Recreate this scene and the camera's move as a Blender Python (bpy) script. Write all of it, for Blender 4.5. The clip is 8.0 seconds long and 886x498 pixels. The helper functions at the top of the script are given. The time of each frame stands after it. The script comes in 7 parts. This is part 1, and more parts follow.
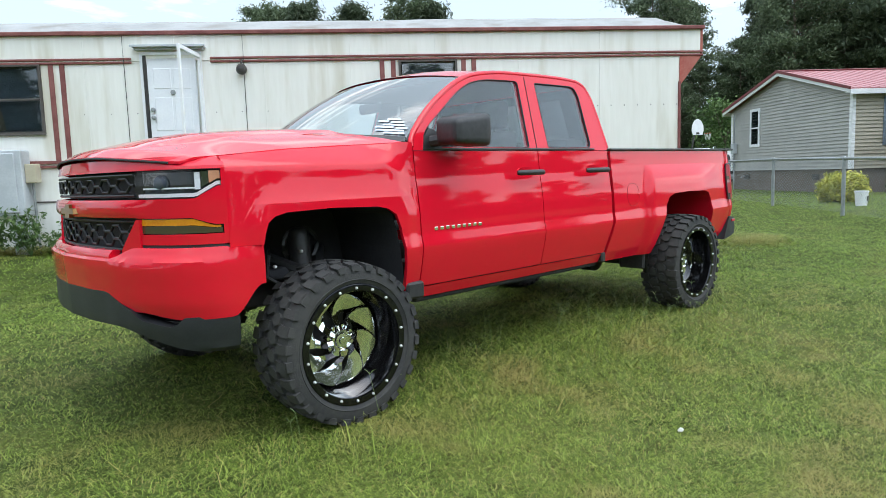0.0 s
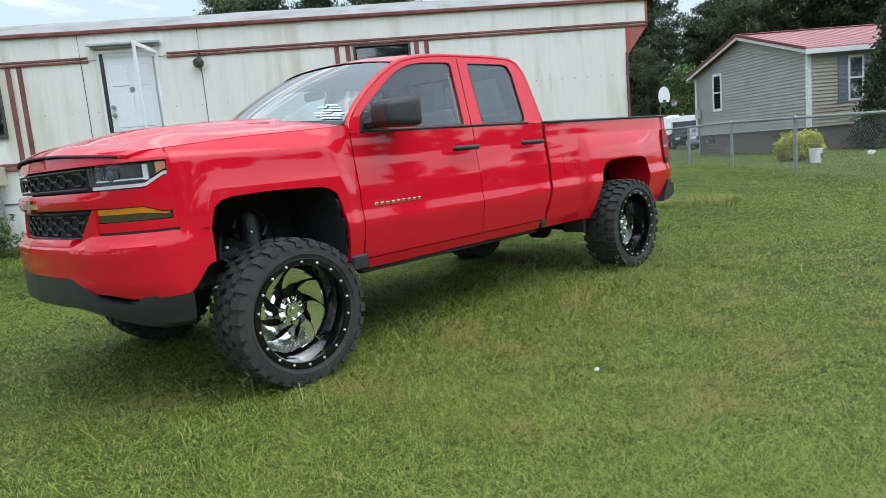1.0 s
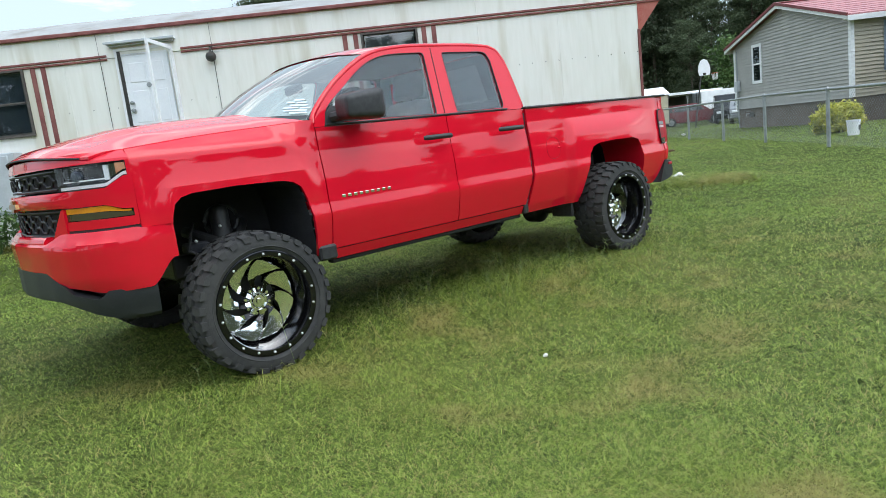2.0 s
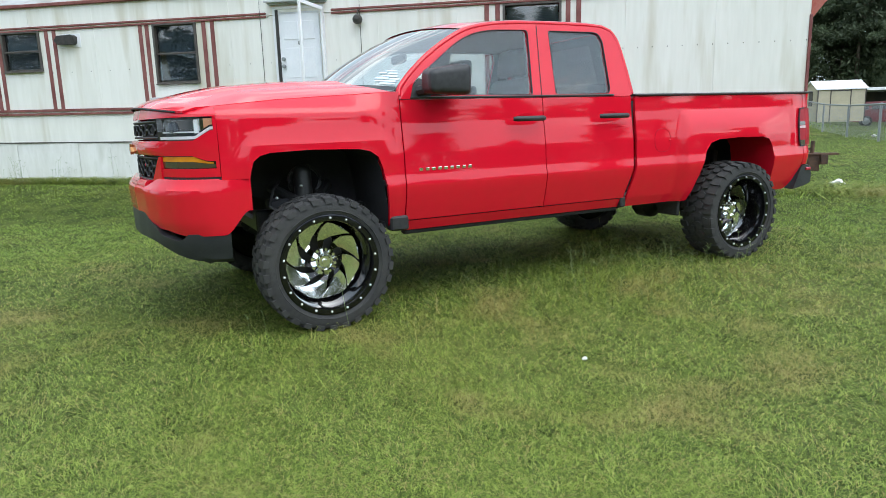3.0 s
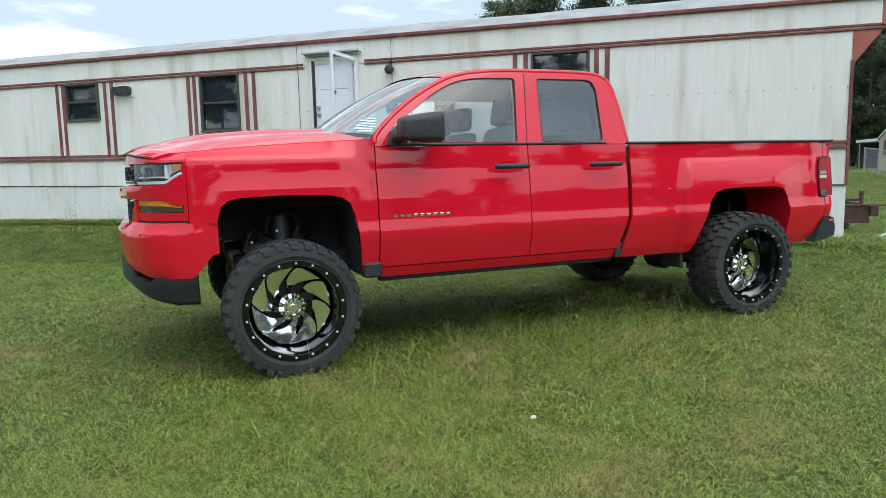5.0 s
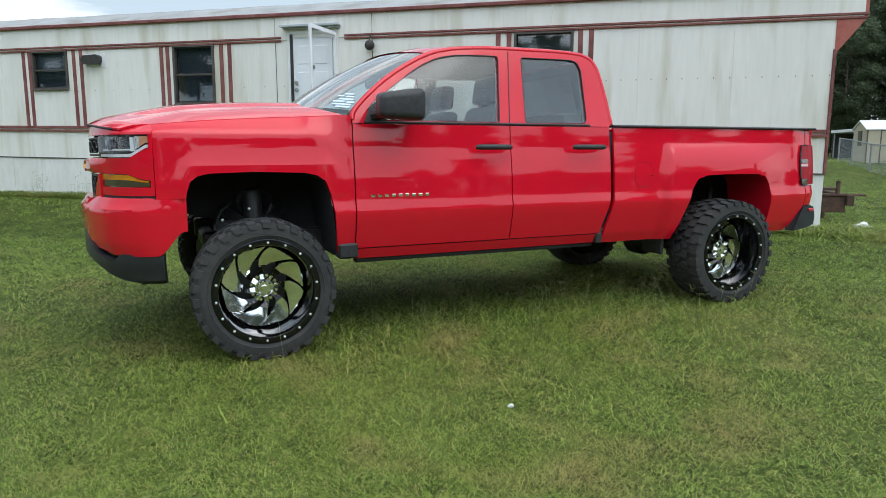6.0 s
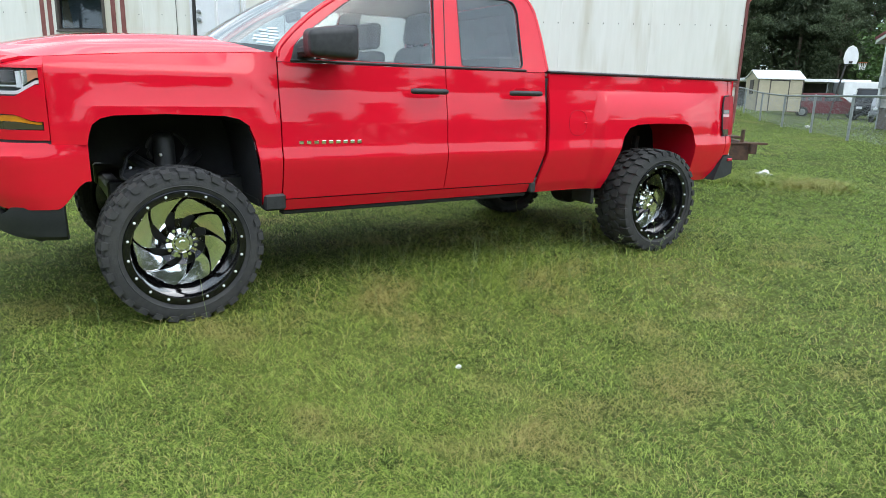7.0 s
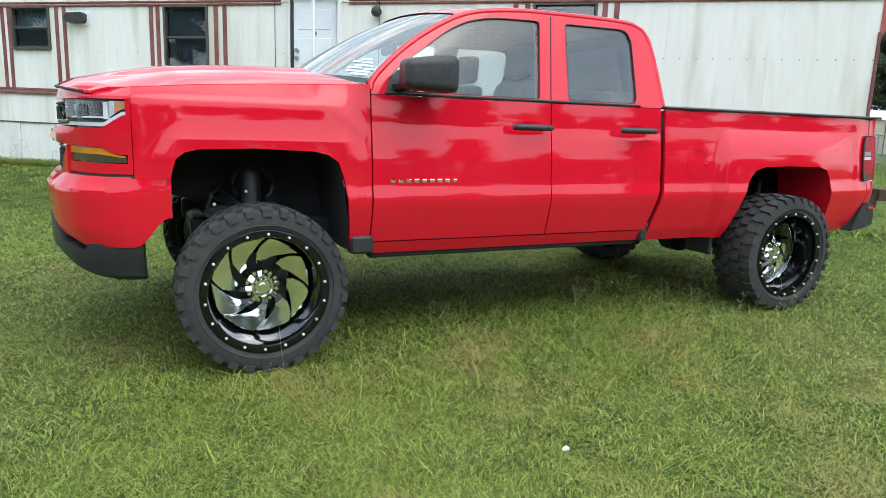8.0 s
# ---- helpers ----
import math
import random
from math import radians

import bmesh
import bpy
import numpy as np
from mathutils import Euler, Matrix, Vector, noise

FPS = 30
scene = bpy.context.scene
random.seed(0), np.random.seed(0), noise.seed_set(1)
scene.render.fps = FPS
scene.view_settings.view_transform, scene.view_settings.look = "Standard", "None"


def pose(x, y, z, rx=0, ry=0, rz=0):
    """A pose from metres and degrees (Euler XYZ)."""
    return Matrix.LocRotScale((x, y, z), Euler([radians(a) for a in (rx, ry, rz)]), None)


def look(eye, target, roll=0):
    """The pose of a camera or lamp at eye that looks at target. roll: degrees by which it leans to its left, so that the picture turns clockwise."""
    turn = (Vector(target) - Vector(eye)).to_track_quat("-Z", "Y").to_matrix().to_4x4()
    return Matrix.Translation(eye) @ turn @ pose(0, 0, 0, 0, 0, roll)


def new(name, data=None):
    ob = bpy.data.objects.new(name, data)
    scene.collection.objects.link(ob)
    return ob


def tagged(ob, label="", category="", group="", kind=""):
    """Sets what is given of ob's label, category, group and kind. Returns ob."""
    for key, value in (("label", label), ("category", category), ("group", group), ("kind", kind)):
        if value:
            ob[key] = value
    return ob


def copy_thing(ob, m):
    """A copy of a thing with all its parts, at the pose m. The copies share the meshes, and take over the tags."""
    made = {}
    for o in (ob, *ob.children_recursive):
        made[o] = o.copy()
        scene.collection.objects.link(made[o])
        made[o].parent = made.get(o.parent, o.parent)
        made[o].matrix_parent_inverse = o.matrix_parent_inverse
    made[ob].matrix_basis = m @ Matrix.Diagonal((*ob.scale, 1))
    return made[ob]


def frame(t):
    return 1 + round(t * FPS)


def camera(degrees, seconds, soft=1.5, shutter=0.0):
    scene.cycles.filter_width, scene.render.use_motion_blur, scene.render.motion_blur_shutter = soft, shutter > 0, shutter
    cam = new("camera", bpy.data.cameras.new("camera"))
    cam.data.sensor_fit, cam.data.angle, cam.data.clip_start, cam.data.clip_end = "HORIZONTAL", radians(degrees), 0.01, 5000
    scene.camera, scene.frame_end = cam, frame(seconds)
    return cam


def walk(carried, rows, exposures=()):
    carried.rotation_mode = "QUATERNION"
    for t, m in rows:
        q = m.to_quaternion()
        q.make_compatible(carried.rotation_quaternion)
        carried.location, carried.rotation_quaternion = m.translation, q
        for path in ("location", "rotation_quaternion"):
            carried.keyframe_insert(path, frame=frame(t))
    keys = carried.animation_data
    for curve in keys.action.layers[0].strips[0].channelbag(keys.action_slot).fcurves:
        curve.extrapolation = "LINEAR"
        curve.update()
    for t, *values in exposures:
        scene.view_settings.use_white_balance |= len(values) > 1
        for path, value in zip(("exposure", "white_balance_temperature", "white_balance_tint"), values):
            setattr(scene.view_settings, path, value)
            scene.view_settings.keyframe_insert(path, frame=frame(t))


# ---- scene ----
cam = camera(67.7, 8.0, soft=0.75)
PATH = [
    (0, (-1.856, -2.812, 1.256), (-0.511, -1.349, 1.033), -2.0),
    (0.5, (-1.968, -3.001, 1.234), (-0.613, -1.546, 1.014), -0.45),
    (1, (-1.905, -3.226, 1.221), (-0.528, -1.804, 0.938), -5.25),
    (2.5, (-1.38, -3.775, 1.236), (-0.237, -2.174, 0.874), -6.05),
    (3, (-1.151, -3.883, 1.246), (-0.261, -2.131, 0.869), -1.9),
    (3.5, (-0.946, -3.92, 1.227), (-0.087, -2.155, 0.841), -0.95),
    (4, (-0.73, -3.954, 1.216), (0.141, -2.186, 0.876), 2.05),
    (4.5, (-0.595, -4.069, 1.22), (0.168, -2.232, 1.016), -1.1),
    (5.8, (-0.595, -3.978, 1.244), (0.117, -2.133, 0.948), -1.25),
    (6, (-0.553, -3.945, 1.226), (0.233, -2.13, 0.933), -0.15),
    (6.5, (-0.589, -3.726, 1.18), (0.424, -2.047, 0.776), 2.8),
    (7, (-0.615, -3.692, 1.256), (0.403, -2.034, 0.791), 1.25),
    (7.5, (-0.488, -3.49, 1.218), (0.393, -1.736, 0.824), 0.4),
    (8, (-0.5, -3.304, 1.236), (0.307, -1.509, 0.875), 1.7),
]
walk(cam, [(t, look(eye, target, roll)) for t, eye, target, roll in PATH],
     exposures=[(0, 0.12), (0.5, -0.05), (1, -0.12), (2.5, 0.1), (3.5, 0.08), (4.0, 0.02), (4.5, -0.08), (6, -0.31), (6.5, -0.1), (7, 0.13), (8, 0.18)])


# ---- light and sky ----
SUN_EL, SUN_ROT = 60, 162
world = bpy.data.worlds.new("sky")
scene.world = world
world.use_nodes = True


def sky():
    nt = world.node_tree
    nt.nodes.clear()
    N = nt.nodes.new
    out, bg = N("ShaderNodeOutputWorld"), N("ShaderNodeBackground")
    tex = N("ShaderNodeTexSky")
    tex.sky_type, tex.sun_disc = "NISHITA", False
    tex.sun_elevation, tex.sun_rotation = radians(SUN_EL), radians(SUN_ROT)
    tex.air_density, tex.dust_density = 1.0, 2.0
    co, mp, cl = N("ShaderNodeTexCoord"), N("ShaderNodeMapping"), N("ShaderNodeTexNoise")
    mp.inputs["Scale"].default_value = (1.0, 1.0, 4.5)
    cl.inputs["Scale"].default_value, cl.inputs["Detail"].default_value, cl.inputs["Roughness"].default_value = 1.9, 8, 0.58
    ramp = N("ShaderNodeValToRGB")
    ramp.color_ramp.elements[0].position, ramp.color_ramp.elements[1].position = 0.5, 0.64
    mix = N("ShaderNodeMix")
    mix.data_type = "RGBA"
    mix.inputs[7].default_value = (14.5, 15.0, 15.4, 1)
    lum = N("ShaderNodeMix")
    lum.data_type = "RGBA"
    lum.inputs[0].default_value = 0.72
    lum.inputs[7].default_value = (8.0, 9.8, 11.2, 1)
    L = nt.links.new
    L(co.outputs["Generated"], mp.inputs[0])
    L(mp.outputs[0], cl.inputs["Vector"])
    # broken cloud low down, closing overhead
    xyz, lift = N("ShaderNodeSeparateXYZ"), N("ShaderNodeMath")
    lift.operation = "MULTIPLY_ADD"
    lift.inputs[1].default_value = -0.04
    L(co.outputs["Generated"], xyz.inputs[0])
    L(xyz.outputs["Z"], lift.inputs[0])
    L(cl.outputs["Fac"], lift.inputs[2])
    L(lift.outputs[0], ramp.inputs[0])
    L(ramp.outputs[0], mix.inputs[0])
    # cloud glows brighter towards the veiled sun
    dot, pw, gl = N("ShaderNodeVectorMath"), N("ShaderNodeMath"), N("ShaderNodeMath")
    dot.operation, pw.operation, gl.operation = "DOT_PRODUCT", "POWER", "MULTIPLY_ADD"
    dot.inputs[1].default_value = (math.sin(radians(SUN_ROT)) * math.cos(radians(SUN_EL)), math.cos(radians(SUN_ROT)) * math.cos(radians(SUN_EL)), math.sin(radians(SUN_EL)))
    pw.use_clamp = True
    pw.inputs[1].default_value, gl.inputs[1].default_value, gl.inputs[2].default_value = 1.6, 1.6, 1.3
    sc = N("ShaderNodeVectorMath")
    sc.operation = "SCALE"
    L(co.outputs["Generated"], dot.inputs[0])
    L(dot.outputs["Value"], pw.inputs[0])
    L(pw.outputs[0], gl.inputs[0])
    L(gl.outputs[0], sc.inputs["Scale"])
    L(tex.outputs[0], lum.inputs[6])
    L(lum.outputs[2], mix.inputs[6])
    L(mix.outputs[2], sc.inputs[0])
    L(sc.outputs[0], bg.inputs[0])
    bg.inputs[1].default_value = 0.093
    L(bg.outputs[0], out.inputs[0])


sky()
sun = new("sun", bpy.data.lights.new("sun", "SUN"))
sun.data.energy, sun.data.angle, sun.data.color = 1.05, radians(45), (1.0, 0.98, 0.96)
_e, _a = radians(SUN_EL), radians(SUN_ROT)
sun.matrix_world = look((math.sin(_a) * math.cos(_e) * 50, math.cos(_a) * math.cos(_e) * 50, math.sin(_e) * 50), (0, 0, 0))


# ---- materials ----
def surf(name, a, b=None, scale=3.0, rough=0.5, metal=0.0, bump=0.0, bscale=60.0, coat=0.0, stretch=(1, 1, 1), low=0.35, high=0.65,
         rvar=0.0, third=None, tscale=0.6, tlow=0.5, thigh=0.8, spec=0.5):
    """Two colours mixed by a grain at two scales, a third by large patches, with fine relief."""
    m = bpy.data.materials.new(name)
    m.use_nodes = True
    nt = m.node_tree
    N, L = nt.nodes.new, nt.links.new
    p = nt.nodes["Principled BSDF"]
    p.inputs["Roughness"].default_value, p.inputs["Metallic"].default_value = rough, metal
    p.inputs["Coat Weight"].default_value, p.inputs["Coat Roughness"].default_value = coat, 0.03
    p.inputs["Specular IOR Level"].default_value = spec
    p.inputs["Base Color"].default_value = (*a, 1)
    if b is None and not bump:
        return m
    geo, mp = N("ShaderNodeNewGeometry"), N("ShaderNodeMapping")
    mp.inputs["Scale"].default_value = stretch
    L(geo.outputs["Position"], mp.inputs[0])
    if b is not None:
        n1, n2, add, ramp, mix = N("ShaderNodeTexNoise"), N("ShaderNodeTexNoise"), N("ShaderNodeMath"), N("ShaderNodeMapRange"), N("ShaderNodeMix")
        n1.inputs["Scale"].default_value, n1.inputs["Detail"].default_value = scale, 5
        n2.inputs["Scale"].default_value, n2.inputs["Detail"].default_value = scale * 9, 3
        add.operation = "MULTIPLY_ADD"
        add.inputs[1].default_value = 0.45
        ramp.inputs[1].default_value, ramp.inputs[2].default_value = low + 0.22, high + 0.22
        mix.data_type = "RGBA"
        mix.inputs[6].default_value, mix.inputs[7].default_value = (*a, 1), (*b, 1)
        for n in (n1, n2):
            L(mp.outputs[0], n.inputs["Vector"])
        L(n2.outputs["Fac"], add.inputs[0])
        L(n1.outputs["Fac"], add.inputs[2])
        L(add.outputs[0], ramp.inputs[0])
        L(ramp.outputs[0], mix.inputs[0])
        last = mix.outputs[2]
        if third is not None:
            n3, r3, m3 = N("ShaderNodeTexNoise"), N("ShaderNodeMapRange"), N("ShaderNodeMix")
            n3.inputs["Scale"].default_value, n3.inputs["Detail"].default_value = tscale, 4
            r3.inputs[1].default_value, r3.inputs[2].default_value = tlow, thigh
            m3.data_type = "RGBA"
            m3.inputs[7].default_value = (*third, 1)
            L(mp.outputs[0], n3.inputs["Vector"])
            L(n3.outputs["Fac"], r3.inputs[0])
            L(r3.outputs[0], m3.inputs[0])
            L(last, m3.inputs[6])
            last = m3.outputs[2]
        L(last, p.inputs["Base Color"])
        if rvar:
            rr = N("ShaderNodeMapRange")
            rr.inputs[3].default_value, rr.inputs[4].default_value = rough - rvar, rough + rvar
            L(n1.outputs["Fac"], rr.inputs[0])
            L(rr.outputs[0], p.inputs["Roughness"])
    if bump:
        nb, bp = N("ShaderNodeTexNoise"), N("ShaderNodeBump")
        nb.inputs["Scale"].default_value, nb.inputs["Detail"].default_value = bscale, 4
        bp.inputs["Strength"].default_value, bp.inputs["Distance"].default_value = min(bump, 1), 0.01
        L(mp.outputs[0], nb.inputs["Vector"])
        L(nb.outputs["Fac"], bp.inputs["Height"])
        L(bp.outputs[0], p.inputs["Normal"])
    return m


def leafy(name, a, b, c, spread=0.25, gloss=0.55, through_light=0.25, patch=None, pscale=0.5, dead=None, thin=None):
    """Leaves and blades: a colour for each island, patches over the ground, light let through."""
    m = bpy.data.materials.new(name)
    m.use_nodes = True
    nt = m.node_tree
    N, L = nt.nodes.new, nt.links.new
    p, out = nt.nodes["Principled BSDF"], nt.nodes["Material Output"]
    p.inputs["Roughness"].default_value = gloss
    p.inputs["Specular IOR Level"].default_value = 0.3
    geo, ramp = N("ShaderNodeNewGeometry"), N("ShaderNodeValToRGB")
    e = ramp.color_ramp.elements
    e[0].color, e[1].color = (*a, 1), (*c, 1)
    mid = e.new(0.55)
    mid.color = (*b, 1)
    if dead:
        e[2].position = 0.9
        tip = e.new(0.93)
        tip.color = (*dead, 1)
    L(geo.outputs["Random Per Island"], ramp.inputs[0])
    last = ramp.outputs[0]
    if patch:
        n, r, mx = N("ShaderNodeTexNoise"), N("ShaderNodeMapRange"), N("ShaderNodeMix")
        n.inputs["Scale"].default_value, n.inputs["Detail"].default_value = pscale, 4
        r.inputs[1].default_value, r.inputs[2].default_value, r.inputs[4].default_value = 0.42, 0.68, 0.4
        mx.data_type = "RGBA"
        mx.inputs[7].default_value = (*patch, 1)
        L(geo.outputs["Position"], n.inputs["Vector"])
        L(n.outputs["Fac"], r.inputs[0])
        L(r.outputs[0], mx.inputs[0])
        L(last, mx.inputs[6])
        last = mx.outputs[2]
    if thin:
        n, r, mx = N("ShaderNodeTexNoise"), N("ShaderNodeMapRange"), N("ShaderNodeMix")
        n.inputs["Scale"].default_value, n.inputs["Detail"].default_value = 1.3, 5
        r.inputs[1].default_value, r.inputs[2].default_value, r.inputs[4].default_value = 0.53, 0.7, 0.7
        mx.data_type = "RGBA"
        mx.inputs[7].default_value = (*thin, 1)
        L(geo.outputs["Position"], n.inputs["Vector"])
        L(n.outputs["Fac"], r.inputs[0])
        L(r.outputs[0], mx.inputs[0])
        L(last, mx.inputs[6])
        last = mx.outputs[2]
    L(last, p.inputs["Base Color"])
    tr, ms = N("ShaderNodeBsdfTranslucent"), N("ShaderNodeMixShader")
    ms.inputs[0].default_value = through_light
    L(last, tr.inputs[0])
    L(p.outputs[0], ms.inputs[1])
    L(tr.outputs[0], ms.inputs[2])
    L(ms.outputs[0], out.inputs[0])
    return m


def glass(name, tint, rough=0.0, see=0.05):
    """A thin pane: part mirror, part tinted see-through."""
    m = bpy.data.materials.new(name)
    m.use_nodes = True
    nt = m.node_tree
    N, L = nt.nodes.new, nt.links.new
    out = nt.nodes["Material Output"]
    nt.nodes.remove(nt.nodes["Principled BSDF"])
    tr, gl, lw, mx = N("ShaderNodeBsdfTransparent"), N("ShaderNodeBsdfGlossy"), N("ShaderNodeLayerWeight"), N("ShaderNodeMixShader")
    tr.inputs[0].default_value = (*tint, 1)
    gl.inputs["Roughness"].default_value = rough
    pw, ad = N("ShaderNodeMath"), N("ShaderNodeMath")
    pw.operation, ad.operation = "POWER", "MULTIPLY_ADD"
    lw.inputs[0].default_value = 0.5
    pw.inputs[1].default_value, ad.inputs[1].default_value, ad.inputs[2].default_value = 4.0, 0.9, see
    L(lw.outputs["Facing"], pw.inputs[0])
    L(pw.outputs[0], ad.inputs[0])
    L(ad.outputs[0], mx.inputs[0])
    L(tr.outputs[0], mx.inputs[1])
    L(gl.outputs[0], mx.inputs[2])
    L(mx.outputs[0], out.inputs[0])
    return m


CREAM = surf("painted_siding", (0.775, 0.765, 0.71), (0.845, 0.835, 0.79), 2.2, 0.55, stretch=(1, 1, 0.12), third=(0.46, 0.41, 0.27), tscale=3.2, tlow=0.54, thigh=0.86, bump=0.05, bscale=9)
SKIRT = surf("white_skirting", (0.8, 0.8, 0.78), (0.69, 0.69, 0.65), 1.8, 0.6, stretch=(1, 1, 0.3), third=(0.3, 0.32, 0.22), tscale=1.9, tlow=0.62, thigh=0.95, bump=0.08, bscale=14)
MAROON = surf("maroon_trim_paint", (0.17, 0.045, 0.042), (0.25, 0.09, 0.08), 5, 0.65, bump=0.05)
RUSTRED = surf("red_end_paint", (0.36, 0.07, 0.05), (0.42, 0.13, 0.1), 4, 0.6, bump=0.05)
ROOFCOAT = surf("silver_roof_coating", (0.36, 0.36, 0.36), (0.28, 0.28, 0.275), 2.4, 0.7, bump=0.6, bscale=5, third=(0.22, 0.2, 0.17), tscale=2.2, tlow=0.55, thigh=0.75)
BRONZE = surf("bronze_window_frame", (0.06, 0.05, 0.045), (0.09, 0.08, 0.07), 20, 0.5)
WHITE = surf("white_paint", (0.84, 0.85, 0.87), (0.76, 0.77, 0.79), 3, 0.45, bump=0.03)
DOORWHITE = surf("white_door_enamel", (0.86, 0.88, 0.92), (0.8, 0.82, 0.87), 4, 0.4)
BLINDS = surf("grey_blinds", (0.3, 0.3, 0.31), (0.24, 0.24, 0.25), 8, 0.6)
CURTAIN = surf("pale_curtain", (0.5, 0.52, 0.53), (0.36, 0.38, 0.4), 6, 0.8, stretch=(4, 4, 0.5))
DARKROOM = surf("dim_room", (0.05, 0.05, 0.05), (0.08, 0.07, 0.06), 2, 0.9)
CARDBOARD = surf("tan_board", (0.45, 0.32, 0.2), (0.38, 0.27, 0.17), 6, 0.8)
PANE = glass("window_pane", (0.6, 0.66, 0.7), see=0.12)
BLACKMETAL = surf("black_metal", (0.02, 0.02, 0.02), (0.05, 0.045, 0.04), 12, 0.45)
RUST = surf("rusty_steel", (0.05, 0.03, 0.024), (0.11, 0.055, 0.035), 9, 0.8, bump=0.3, bscale=80)
GALV = surf("galvanised_steel", (0.36, 0.38, 0.39), (0.28, 0.3, 0.31), 15, 0.45, metal=0.6)
METERBOX = surf("grey_enamel", (0.5, 0.53, 0.56), (0.42, 0.45, 0.48), 4, 0.45)
SIDING = surf("grey_vinyl_siding", (0.41, 0.405, 0.38), (0.35, 0.345, 0.325), 1.6, 0.55, bump=0.03)
SIDING_TAN = surf("tan_vinyl_siding", (0.42, 0.38, 0.3), (0.37, 0.34, 0.27), 1.6, 0.55, bump=0.03)
SHINGLE_RED = surf("red_metal_roof", (0.44, 0.19, 0.2), (0.39, 0.15, 0.16), 2, 0.5)
MAROON_EDGE = surf("maroon_roof_edge", (0.2, 0.03, 0.04), (0.16, 0.03, 0.03), 3, 0.45)
BLOCK = surf("brown_foundation_skirt", (0.17, 0.14, 0.12), (0.13, 0.11, 0.09), 2, 0.85, bump=0.2)
SHUTTER = surf("slate_blue_shutter", (0.2, 0.26, 0.32), (0.17, 0.22, 0.28), 3, 0.55)
SHEDTAN = surf("pale_yellow_shed_wall", (0.48, 0.43, 0.3), (0.42, 0.38, 0.27), 3, 0.6)
BARK = surf("grey_brown_bark", (0.1, 0.075, 0.055), (0.17, 0.14, 0.11), 7, 0.9, bump=0.6, bscale=12, stretch=(1, 1, 0.2))
LEAF = leafy("broad_leaves", (0.06, 0.088, 0.05), (0.115, 0.155, 0.085), (0.18, 0.225, 0.125), through_light=0.4)
NEEDLE = leafy("dark_needles", (0.045, 0.065, 0.04), (0.08, 0.11, 0.062), (0.13, 0.16, 0.095), through_light=0.4)
BUSHLEAF = leafy("yellow_green_leaves", (0.2, 0.24, 0.03), (0.5, 0.5, 0.08), (0.8, 0.72, 0.16))
WEEDLEAF = leafy("weed_leaves", (0.05, 0.1, 0.03), (0.09, 0.16, 0.05), (0.16, 0.24, 0.08))
BLADE_FAR = leafy("far_grass_blades", (0.132, 0.212, 0.027), (0.168, 0.258, 0.034), (0.205, 0.295, 0.042), dead=(0.25, 0.29, 0.06), patch=(0.225, 0.29, 0.04), pscale=0.35, through_light=0.1, thin=(0.25, 0.265, 0.06))
BLADE = leafy("grass_blades", (0.02, 0.036, 0.006), (0.17, 0.255, 0.035), (0.41, 0.5, 0.105), dead=(0.42, 0.34, 0.13), patch=(0.195, 0.25, 0.034), pscale=0.7, through_light=0.1, thin=(0.36, 0.28, 0.1))
STRAW = leafy("seed_stalks", (0.12, 0.18, 0.06), (0.2, 0.27, 0.1), (0.32, 0.36, 0.17))
# thatch colour kept extra dark to give the small shadows between blades
SOIL = surf("lawn_thatch", (0.032, 0.048, 0.011), (0.082, 0.104, 0.025), 3.5, 0.9, bump=0.7, bscale=45, third=(0.15, 0.14, 0.05), tscale=0.45, tlow=0.56, thigh=0.8, spec=0.1)
PAPER = surf("white_litter", (0.75, 0.75, 0.73), (0.6, 0.6, 0.57), 30, 0.7)


# ---- mesh helpers ----
def part(name, bm, material, parent=None, label="", smooth=None):
    """Links a bmesh as one mesh object under a thing or a part."""
    bmesh.ops.recalc_face_normals(bm, faces=bm.faces) if len(bm.faces) < 60000 else None
    me = bpy.data.meshes.new(name)
    bm.to_mesh(me)
    bm.free()
    me.materials.append(material)
    if smooth is not None:
        me.shade_smooth()
        me.set_sharp_from_angle(angle=radians(smooth))
    ob = new(name, me)
    if parent is not None:
        ob.parent = parent
    return tagged(ob, label)


def thing(name, m, label, category, group="", kind=""):
    ob = new(name)
    ob.matrix_world = m
    ob.empty_display_size = 0.2
    return tagged(ob, label, category, group, kind)


def box(x0, x1, y0, y1, z0, z1, bev=0.0, bm=None, seg=1):
    """A box with bevelled edges, into bm."""
    b = bmesh.new()
    bmesh.ops.create_cube(b, size=1)
    for v in b.verts:
        v.co = Vector(((x0 + x1) / 2 + v.co.x * (x1 - x0), (y0 + y1) / 2 + v.co.y * (y1 - y0), (z0 + z1) / 2 + v.co.z * (z1 - z0)))
    if bev:
        bmesh.ops.bevel(b, geom=b.edges[:], offset=bev, segments=seg, affect="EDGES", profile=0.6)
    if bm is None:
        return b
    return join(bm, b)


def join(bm, b):
    me = bpy.data.meshes.new("t")
    b.to_mesh(me)
    b.free()
    bm.from_mesh(me)
    bpy.data.meshes.remove(me)
    return bm


